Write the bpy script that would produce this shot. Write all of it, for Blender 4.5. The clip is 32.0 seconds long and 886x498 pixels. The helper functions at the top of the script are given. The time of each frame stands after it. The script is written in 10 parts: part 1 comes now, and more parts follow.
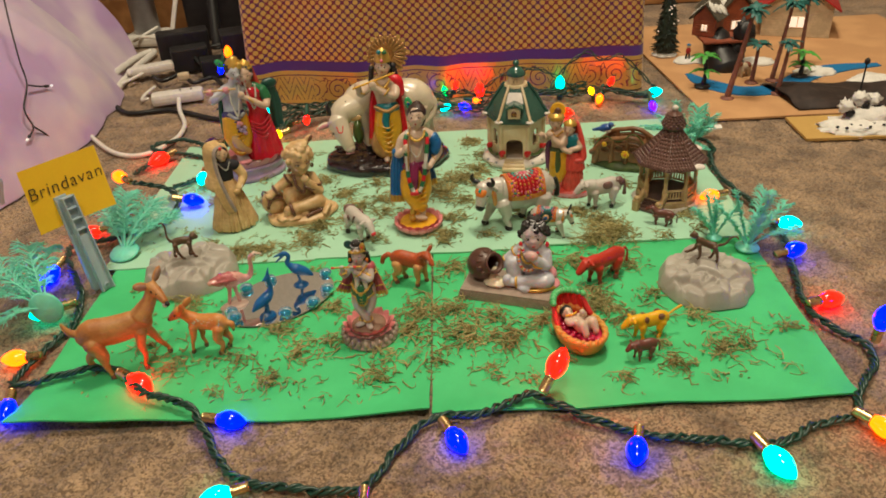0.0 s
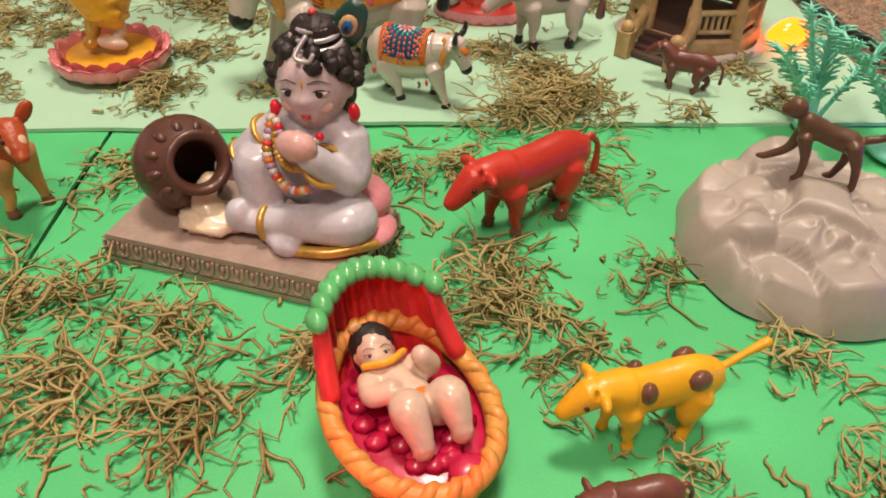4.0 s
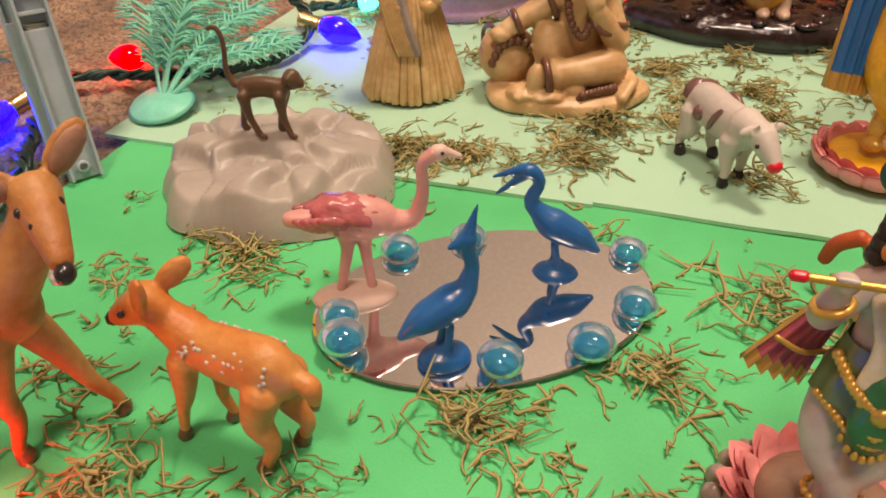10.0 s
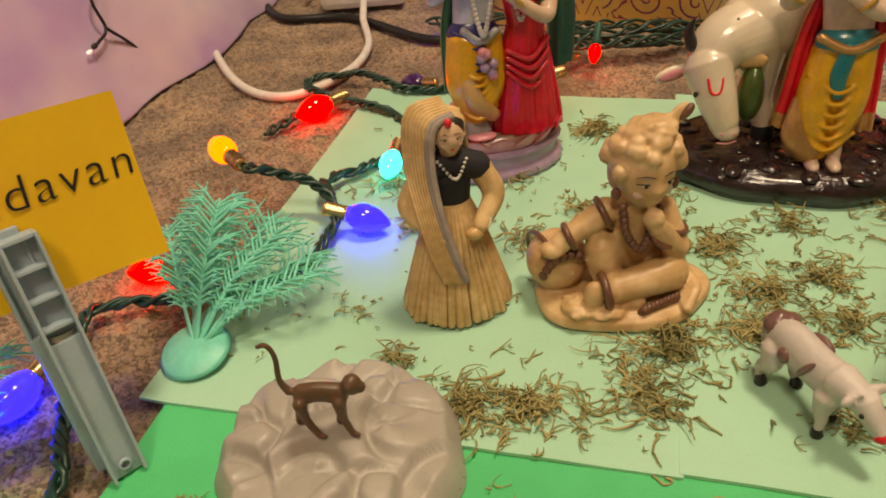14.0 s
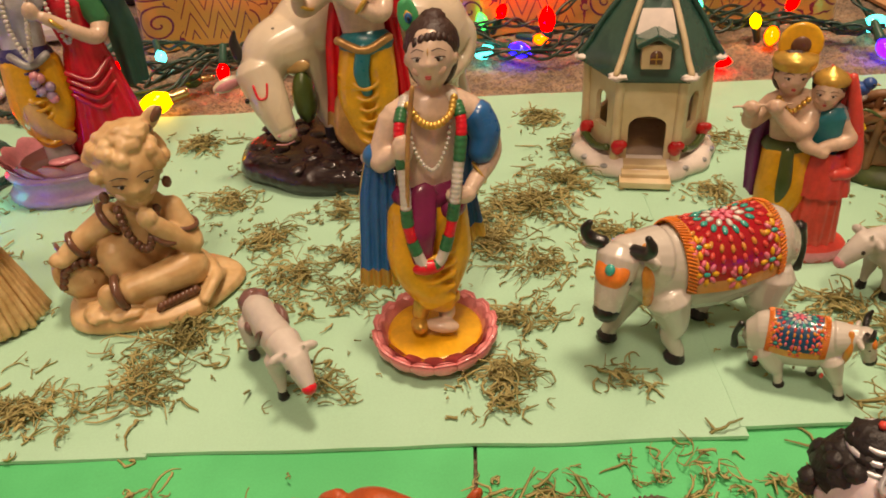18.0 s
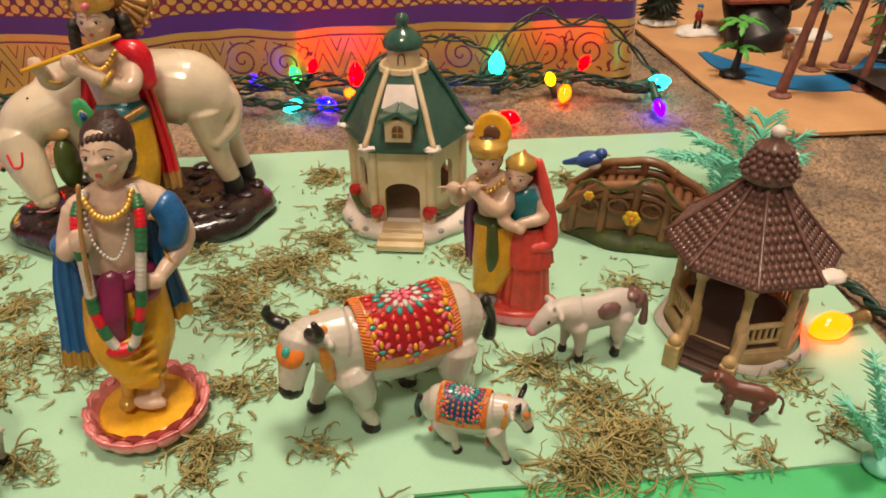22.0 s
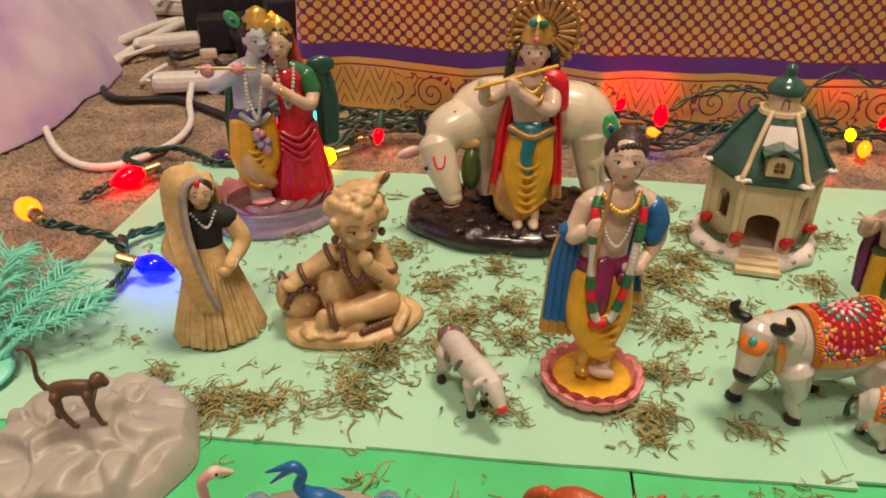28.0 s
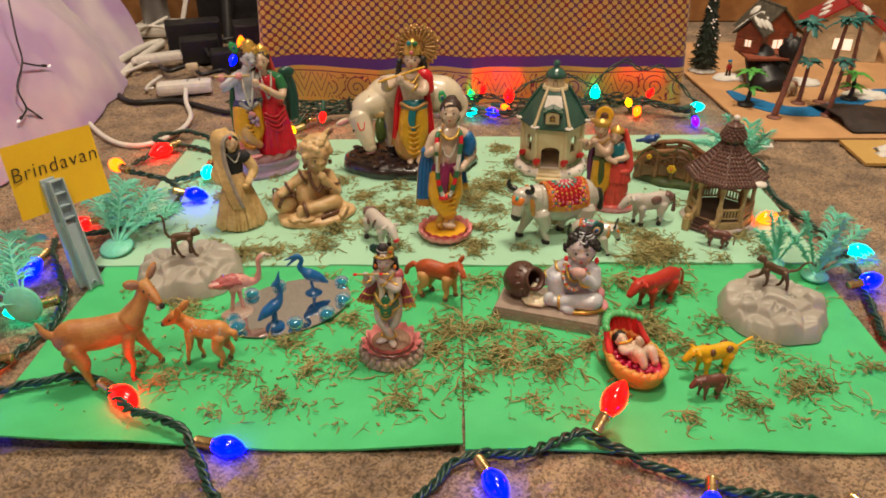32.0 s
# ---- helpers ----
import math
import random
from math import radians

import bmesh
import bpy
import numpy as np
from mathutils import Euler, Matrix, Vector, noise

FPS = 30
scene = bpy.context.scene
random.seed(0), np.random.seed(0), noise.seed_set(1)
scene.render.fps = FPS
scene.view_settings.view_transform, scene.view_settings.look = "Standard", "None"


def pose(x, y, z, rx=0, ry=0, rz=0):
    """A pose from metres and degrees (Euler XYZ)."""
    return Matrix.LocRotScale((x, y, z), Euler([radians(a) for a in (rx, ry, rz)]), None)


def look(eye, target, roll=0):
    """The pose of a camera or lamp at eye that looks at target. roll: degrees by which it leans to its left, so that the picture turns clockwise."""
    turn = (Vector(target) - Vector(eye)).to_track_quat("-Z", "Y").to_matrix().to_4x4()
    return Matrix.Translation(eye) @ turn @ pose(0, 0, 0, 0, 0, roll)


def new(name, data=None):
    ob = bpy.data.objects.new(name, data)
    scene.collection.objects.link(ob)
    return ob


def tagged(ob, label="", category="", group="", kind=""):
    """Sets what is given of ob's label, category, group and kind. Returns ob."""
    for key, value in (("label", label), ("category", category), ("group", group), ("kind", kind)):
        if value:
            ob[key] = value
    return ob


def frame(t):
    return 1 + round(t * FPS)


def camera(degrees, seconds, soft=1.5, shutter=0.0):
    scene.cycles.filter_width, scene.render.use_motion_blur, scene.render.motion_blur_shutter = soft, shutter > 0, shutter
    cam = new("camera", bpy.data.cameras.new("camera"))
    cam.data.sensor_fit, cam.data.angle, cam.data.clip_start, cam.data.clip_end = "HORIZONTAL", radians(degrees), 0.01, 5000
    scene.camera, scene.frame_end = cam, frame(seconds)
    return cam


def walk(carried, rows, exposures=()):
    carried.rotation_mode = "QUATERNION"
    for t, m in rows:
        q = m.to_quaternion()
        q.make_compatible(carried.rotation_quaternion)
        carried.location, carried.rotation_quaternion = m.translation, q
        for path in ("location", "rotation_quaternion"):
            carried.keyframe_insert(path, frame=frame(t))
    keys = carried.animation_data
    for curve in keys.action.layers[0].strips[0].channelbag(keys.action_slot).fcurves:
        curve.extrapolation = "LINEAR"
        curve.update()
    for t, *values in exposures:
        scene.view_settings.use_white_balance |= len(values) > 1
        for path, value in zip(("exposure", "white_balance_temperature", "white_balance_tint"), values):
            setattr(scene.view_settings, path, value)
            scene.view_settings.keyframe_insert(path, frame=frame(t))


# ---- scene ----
# ---------------------------------------------------------------- camera
K = 0.8  # metres for one unit of the plan
cam = camera(61.4, 32.0, soft=1.8)
PATH = [
    (0, (0.038, -0.597, 0.575), (-0.003, 1.111, -0.465), -3.5),
    (0.5, (0.062, -0.554, 0.52), (0.055, 1.116, -0.58), -4.0),
    (1, (0.09, -0.453, 0.44), (0.135, 1.156, -0.746), -4.0),
    (1.5, (0.121, -0.334, 0.369), (0.201, 1.232, -0.872), -2.7),
    (2, (0.139, -0.225, 0.279), (0.218, 1.292, -1.022), -1.6),
    (2.5, (0.164, -0.125, 0.222), (0.235, 1.369, -1.105), -0.9),
    (3, (0.187, -0.085, 0.211), (0.248, 1.414, -1.111), -0.6),
    (3.5, (0.193, -0.066, 0.227), (0.254, 1.448, -1.078), 0.2),
    (5.5, (0.11, -0.028, 0.206), (0.07, 1.633, -0.906), 1.4),
    (6, (0.092, -0.03, 0.193), (0.028, 1.651, -0.889), 0.6),
    (6.5, (0.05, -0.026, 0.19), (-0.078, 1.66, -0.879), 0.2),
    (7, (0.011, -0.027, 0.197), (-0.164, 1.656, -0.87), 0.7),
    (7.5, (-0.023, -0.051, 0.202), (-0.219, 1.639, -0.85), 0.8),
    (8, (-0.044, -0.091, 0.213), (-0.271, 1.594, -0.84), 0.8),
    (8.5, (-0.074, -0.084, 0.213), (-0.355, 1.583, -0.855), 0.8),
    (9, (-0.102, -0.052, 0.211), (-0.454, 1.585, -0.881), 0.6),
    (9.5, (-0.137, -0.027, 0.214), (-0.559, 1.572, -0.911), 0.1),
    (10, (-0.147, -0.025, 0.218), (-0.635, 1.538, -0.93), -0.5),
    (10.5, (-0.164, -0.043, 0.213), (-0.705, 1.486, -0.957), -1.2),
    (11, (-0.185, -0.055, 0.216), (-0.772, 1.45, -0.963), -1.7),
    (11.5, (-0.196, -0.034, 0.238), (-0.841, 1.438, -0.954), -2.5),
    (12, (-0.201, -0.007, 0.295), (-0.883, 1.427, -0.921), -3.8),
    (12.5, (-0.202, 0.024, 0.328), (-0.876, 1.471, -0.876), -2.7),
    (13, (-0.215, 0.021, 0.354), (-0.826, 1.489, -0.859), -3.6),
    (13.5, (-0.216, 0.046, 0.335), (-0.745, 1.559, -0.86), -4.5),
    (15.5, (-0.136, 0.102, 0.315), (-0.463, 1.733, -0.795), -4.7),
    (16, (-0.096, 0.082, 0.311), (-0.362, 1.718, -0.808), -4.5),
    (16.5, (-0.075, 0.077, 0.304), (-0.293, 1.718, -0.818), -4.3),
    (17, (-0.068, 0.072, 0.306), (-0.245, 1.721, -0.812), -4.2),
    (17.5, (-0.037, 0.071, 0.306), (-0.167, 1.725, -0.812), -4.0),
    (18, (0.003, 0.066, 0.306), (-0.075, 1.721, -0.815), -3.8),
    (18.5, (0.031, 0.058, 0.305), (0.006, 1.711, -0.819), -3.6),
    (19, (0.051, 0.056, 0.308), (0.07, 1.706, -0.823), -3.4),
    (19.5, (0.061, 0.053, 0.309), (0.122, 1.696, -0.831), -3.3),
    (20, (0.082, 0.038, 0.304), (0.183, 1.672, -0.844), -2.9),
    (20.5, (0.11, 0.022, 0.304), (0.244, 1.653, -0.846), -2.5),
    (21, (0.139, 0.024, 0.311), (0.29, 1.66, -0.83), -2.0),
    (21.5, (0.149, 0.038, 0.321), (0.3, 1.692, -0.794), -1.3),
    (22, (0.137, 0.06, 0.347), (0.262, 1.732, -0.744), -0.7),
    (22.5, (0.113, 0.079, 0.361), (0.203, 1.765, -0.712), 0.1),
    (23, (0.088, 0.091, 0.365), (0.134, 1.787, -0.694), 0.5),
    (23.5, (0.074, 0.094, 0.369), (0.077, 1.797, -0.679), 0.5),
    (24, (0.053, 0.094, 0.375), (0.018, 1.805, -0.661), 0.2),
    (24.5, (0.027, 0.092, 0.373), (-0.046, 1.814, -0.643), -0.3),
    (25, (-0.004, 0.097, 0.367), (-0.117, 1.823, -0.637), -0.8),
    (25.5, (-0.014, 0.099, 0.366), (-0.17, 1.827, -0.629), -1.0),
    (26, (-0.042, 0.106, 0.36), (-0.251, 1.826, -0.637), -1.0),
    (26.5, (-0.074, 0.097, 0.364), (-0.327, 1.809, -0.639), -0.7),
    (28.5, (-0.086, -0.11, 0.366), (-0.214, 1.625, -0.62), 0.5),
    (29, (-0.067, -0.201, 0.411), (-0.148, 1.54, -0.571), -0.3),
    (29.5, (-0.061, -0.255, 0.429), (-0.133, 1.467, -0.587), -0.9),
    (30, (-0.052, -0.306, 0.448), (-0.113, 1.395, -0.602), -0.5),
    (30.5, (-0.034, -0.363, 0.46), (-0.103, 1.327, -0.607), -0.2),
    (31, (-0.019, -0.417, 0.471), (-0.076, 1.284, -0.58), -0.1),
    (31.5, (-0.009, -0.467, 0.487), (-0.048, 1.253, -0.534), -0.2),
    (32, (-0.01, -0.505, 0.507), (-0.038, 1.23, -0.487), -0.4),
]
walk(cam, [(t, look(Vector(eye) * K, Vector(target) * K, roll)) for t, eye, target, roll in PATH],
     exposures=[(0, -0.12, 6300, 3), (1.5, -0.02, 6350, 8), (3, 0.1, 6300, 18), (6, 0.42, 6200, 26), (7, 0.5, 6300, 24), (8, 0.44, 6450, 22), (9, 0.32, 6650, 26), (11, -0.05, 6950, 24), (13, -0.2, 7150, 9),
                (17, -0.1, 7600, 22), (19, 0.02, 7050, 20), (21, 0.08, 6650, 16), (24, 0.0, 6450, 15), (26, -0.04, 6450, 16), (28, 0.0, 6500, 15), (30, 0.08, 6450, 15), (31, 0.06, 6450, 13), (32, 0.0, 6400, 9)])
# ---------------------------------------------------------------- light
world = bpy.data.worlds.new("room_dark")
world.use_nodes = True
world.node_tree.nodes["Background"].inputs["Color"].default_value = (1.0, 0.92, 0.82, 1)
world.node_tree.nodes["Background"].inputs["Strength"].default_value = 0.004
scene.world = world
scene.view_settings.exposure = 0.0


def area_lamp(name, eye, target, size, watts, color):
    lamp = bpy.data.lights.new(name, "AREA")
    lamp.shape, lamp.size, lamp.energy, lamp.color = "DISK", size, watts, color
    new(name, lamp).matrix_world = look(eye, target)


# Unseen ceiling light a little behind the display, and a fill added on the camera's side.
area_lamp("unseen_overhead_lamp", (0.25, 0.55, 2.38), (0.2, 0.5, 0), 0.45, 44, (1.0, 0.83, 0.62))
area_lamp("unseen_overhead_lamp", (-0.15, -0.9, 2.38), (0.0, -0.2, 0), 0.5, 30, (1.0, 0.83, 0.62))
# ---------------------------------------------------------------- mesh tools
def rot(rx=0, ry=0, rz=0):
    return np.array(Euler([radians(a) for a in (rx, ry, rz)]).to_matrix())


def catmull(pts, n):
    """A smooth line of n points through the given ones."""
    p = np.array(pts, float)
    if len(p) == 2:
        return p[0] + np.linspace(0, 1, n)[:, None] * (p[1] - p[0])
    q = np.vstack([2 * p[0] - p[1], p, 2 * p[-1] - p[-2]])
    u = np.linspace(0, len(p) - 1 - 1e-9, n)
    k, f = u.astype(int), (u % 1)[:, None]
    a, b, c, d = q[k], q[k + 1], q[k + 2], q[k + 3]
    return 0.5 * (2 * b + (c - a) * f + (2 * a - 5 * b + 4 * c - d) * f**2 + (3 * b - a - 3 * c + d) * f**3)


class Clay:
    """Gathers simple forms into one mesh with several materials."""

    def __init__(self):
        self.v, self.f, self.m, self.s, self.mats, self.count = [], [], [], [], [], 0

    def slot(self, mat):
        if mat not in self.mats:
            self.mats.append(mat)
        return self.mats.index(mat)

    def add(self, verts, faces, mat, smooth=True):
        k = self.slot(mat)
        self.v.append(np.asarray(verts, float).reshape(-1, 3))
        self.f += [tuple(i + self.count for i in face) for face in faces]
        self.m += [k] * len(faces)
        self.s += [smooth] * len(faces)
        self.count += len(self.v[-1])
        return self

    def grid(self, p, mat, closed=False, smooth=True):
        """A skin over rows of points p[row, column]; closed: the columns meet."""
        r, c = p.shape[:2]
        i = np.arange(r * c).reshape(r, c)
        j = np.roll(i, -1, 1) if closed else i
        a, b, d, e = (i[:-1], j[:-1], j[1:], i[1:]) if closed else (i[:-1, :-1], i[:-1, 1:], i[1:, 1:], i[1:, :-1])
        if closed:
            faces = np.stack([a, b, d, e], -1)
        else:
            faces = np.stack([a, b, d, e], -1)
        return self.add(p.reshape(-1, 3), faces.reshape(-1, 4).tolist(), mat, smooth)

    def ell(self, c, r, mat, turn=None, seg=20, rings=13, lumps=0.0, seed=0.0):
        r = np.array((r, r, r) if isinstance(r, (int, float)) else r, float)
        th, ph = np.linspace(0, np.pi, rings), np.linspace(0, 2 * np.pi, seg, endpoint=False)
        p = np.stack([np.outer(np.sin(th), np.cos(ph)), np.outer(np.sin(th), np.sin(ph)), np.outer(np.cos(th), np.ones(seg))], -1)
        if lumps:
            for a in range(rings):
                for b in range(seg):
                    p[a, b] *= 1 + lumps * noise.noise(Vector(p[a, b]) * 3.1 + Vector((seed, seed, seed)))
        p = p * r
        if turn is not None:
            p = p @ np.array(turn).T
        return self.grid(p + np.array(c, float), mat, True)

    def tube(self, pts, rad, mat, seg=18, n=None, squash=1.0, caps=True, smooth=True):
        """A round limb along a line; rad: one radius or one for each point. squash: flatter along z or y."""
        n = n or max(2, 6 * (len(pts) - 1) + 1)
        n = 2 * n if 5 < n < 12 else n
        line = catmull(pts, n)
        rad = np.interp(np.linspace(0, 1, n), np.linspace(0, 1, len(np.atleast_1d(rad))), np.atleast_1d(rad)) if np.ndim(rad) else np.full(n, rad)
        tan = np.gradient(line, axis=0)
        tan /= np.linalg.norm(tan, axis=1)[:, None] + 1e-12
        ref = np.array([0, 1, 0.0]) if abs(tan[0][1]) < 0.9 else np.array([1.0, 0, 0])
        rows, ang = [], np.linspace(0, 2 * np.pi, seg, endpoint=False)
        if caps:
            line = np.vstack([line[0] - tan[0] * rad[0] * 0.75, line[0] - tan[0] * rad[0] * 0.45, line, line[-1] + tan[-1] * rad[-1] * 0.45, line[-1] + tan[-1] * rad[-1] * 0.75])
            tan = np.vstack([tan[0], tan[0], tan, tan[-1], tan[-1]])
            rad = np.r_[rad[0] * 0.004, rad[0] * 0.72, rad, rad[-1] * 0.72, rad[-1] * 0.004]
        for p, t, r in zip(line, tan, rad):
            ref = ref - t * (ref @ t)
            ref /= np.linalg.norm(ref) + 1e-12
            side = np.cross(t, ref)
            rows.append(p + r * (np.cos(ang)[:, None] * side + squash * np.sin(ang)[:, None] * ref))
        return self.grid(np.array(rows), mat, True, smooth)

    def lathe(self, prof, mat, c=(0, 0, 0), seg=28, sx=1.0, sy=1.0, folds=0, deep=0.0, turn=None, smooth=True, wide=None):
        """A turned form from (radius, height) pairs; folds ripple it, deeper towards the bottom."""
        prof = np.array(prof, float)
        ang = np.linspace(0, 2 * np.pi, seg, endpoint=False)
        rows = []
        top = prof[:, 1].max()
        for r, z in prof:
            w = r * (1 + deep * np.cos(folds * ang) * (1 - 0.75 * z / max(top, 1e-9))) if folds else np.full(seg, r)
            rows.append(np.stack([w * np.cos(ang) * sx, w * np.sin(ang) * sy, np.full(seg, z)], -1))
        p = np.array(rows)
        if turn is not None:
            p = p @ np.array(turn).T
        return self.grid(p + np.array(c, float), mat, True, smooth)

    def box(self, c, size, mat, turn=None, bev=0.0, taper=1.0):
        """A block with chamfered edges; taper narrows its top."""
        x, y, z = np.array(size, float) / 2
        b = min(bev, 0.49 * min(size))
        if b <= 0:
            p = np.array([[sx * x * (taper if sz > 0 else 1), sy * y * (taper if sz > 0 else 1), sz * z] for sz in (-1, 1) for sy in (-1, 1) for sx in (-1, 1)])
            f = [(0, 2, 3, 1), (4, 5, 7, 6), (0, 1, 5, 4), (2, 6, 7, 3), (0, 4, 6, 2), (1, 3, 7, 5)]
        else:
            bm = bmesh.new()
            bmesh.ops.create_cube(bm, size=1)
            for v in bm.verts:
                s = taper if v.co.z > 0 else 1
                v.co = Vector((v.co.x * 2 * x * s, v.co.y * 2 * y * s, v.co.z * 2 * z))
            bmesh.ops.bevel(bm, geom=list(bm.edges), offset=b, segments=2, profile=0.6, affect="EDGES")
            bm.verts.index_update()
            p = np.array([v.co[:] for v in bm.verts])
            f = [tuple(v.index for v in face.verts) for face in bm.faces]
            bm.free()
        if turn is not None:
            p = p @ np.array(turn).T
        return self.add(p + np.array(c, float), f, mat, False)

    def petals(self, c, n, r0, r1, z0, z1, mat, wide=1.15, thick=0.2, phase=0.0, curl=0.3, sx=1.0, sy=1.0, seg=7, tip=0.70):
        """A ring of cupped petals from radius r0 at z0 out to r1 at z1."""
        for k in range(n):
            a = 2 * np.pi * (k + phase) / n
            half = wide * np.pi * (r0 + r1) / 2 / n
            rows = []
            for u in np.linspace(0, 1, seg):
                w = half * np.sin(np.pi * (0.24 + tip * u)) ** 0.6 * (1 if u < 0.999 else 0.55)
                r = r0 + (r1 - r0) * u
                z = z0 + (z1 - z0) * (u ** (1 + curl))
                row = []
                for s in (-1, -0.5, 0, 0.5, 1):
                    rr = r + thick * half * (1 - s * s) * np.sin(np.pi * min(u + 0.15, 1))
                    row.append([rr * np.cos(a) * sx - s * w * np.sin(a), rr * np.sin(a) * sy + s * w * np.cos(a), z])
                rows.append(row)
            top = np.array(rows)
            inner = top.copy()
            inner[:, :, :2] *= 0.93
            inner[:, :, 2] -= 0.0004
            self.grid(top + np.array(c, float), mat).grid(inner[:, ::-1] + np.array(c, float), mat)
        return self

    def move(self, m=None, shift=(0, 0, 0), scale=1.0):
        for k, v in enumerate(self.v):
            v = v * scale
            self.v[k] = (v @ np.array(m).T if m is not None else v) + np.array(shift, float)
        return self

    def join(self, other, m=None, shift=(0, 0, 0), scale=1.0):
        for k, mat in enumerate(other.mats):
            self.slot(mat)
        all_v = np.concatenate(other.v) * scale
        all_v = (all_v @ np.array(m).T if m is not None else all_v) + np.array(shift, float)
        base = self.count
        self.v.append(all_v)
        self.f += [tuple(i + base for i in face) for face in other.f]
        self.m += [self.mats.index(other.mats[k]) for k in other.m]
        self.s += other.s
        self.count += len(all_v)
        return self

    def mesh(self, name):
        me = bpy.data.meshes.new(name)
        me.from_pydata(np.concatenate(self.v).tolist(), [], self.f)
        for mat in self.mats:
            me.materials.append(mat)
        me.polygons.foreach_set("material_index", self.m)
        me.polygons.foreach_set("use_smooth", self.s)
        me.update()
        return me


def thing(name, clay, m, label, category, group="", kind=""):
    """A top-level object: a mesh, or an Empty where clay is None."""
    ob = new(name, clay.mesh(name) if clay else None)
    if not clay:
        ob.empty_display_size = 0.02
    ob.matrix_world = Matrix.Scale(K, 4) @ m
    return tagged(ob, label, category, group, kind)


def part(name, clay, parent, label="", m=None):
    """One mesh under a thing or under a part."""
    ob = new(name, clay.mesh(name))
    ob.parent = parent
    if m is not None:
        ob.matrix_basis = m
    return tagged(ob, label)


def fuse(clay, mats, voxel=0.0009, smooth=9):
    """Melts all forms of one material into one softly joined skin, as in a casting; the others stay."""
    verts = np.concatenate(clay.v)
    out = Clay()
    for mat in list(clay.mats):
        k = clay.mats.index(mat)
        faces = [f for f, m in zip(clay.f, clay.m) if m == k]
        flags = [s for s, m in zip(clay.s, clay.m) if m == k]
        used = sorted({i for f in faces for i in f})
        back = {i: j for j, i in enumerate(used)}
        faces = [tuple(back[i] for i in f) for f in faces]
        pts = verts[used]
        if mat in mats and len(faces) > 60:
            me = bpy.data.meshes.new("melt")
            me.from_pydata(pts.tolist(), [], faces)
            ob = bpy.data.objects.new("melt", me)
            scene.collection.objects.link(ob)
            r = ob.modifiers.new("r", "REMESH")
            r.mode, r.voxel_size, r.adaptivity = "VOXEL", voxel, 0.0
            s = ob.modifiers.new("s", "SMOOTH")
            s.factor, s.iterations = 0.5, smooth
            bpy.context.view_layer.update()
            res = bpy.data.meshes.new_from_object(ob.evaluated_get(bpy.context.evaluated_depsgraph_get()))
            bpy.data.objects.remove(ob)
            bpy.data.meshes.remove(me)
            co = np.zeros(3 * len(res.vertices))
            res.vertices.foreach_get("co", co)
            quads = np.zeros(len(res.loops), int)
            res.loops.foreach_get("vertex_index", quads)
            starts = np.zeros(len(res.polygons), int)
            res.polygons.foreach_get("loop_start", starts)
            faces = [tuple(f) for f in np.split(quads, starts[1:])]
            pts = co.reshape(-1, 3)
            bpy.data.meshes.remove(res)
            flags = [True] * len(faces)
        if not len(faces):
            continue
        j, base = out.slot(mat), out.count
        out.v.append(pts)
        out.f += [tuple(int(i) + base for i in f) for f in faces]
        out.m += [j] * len(faces)
        out.s += flags
        out.count += len(pts)
    return out


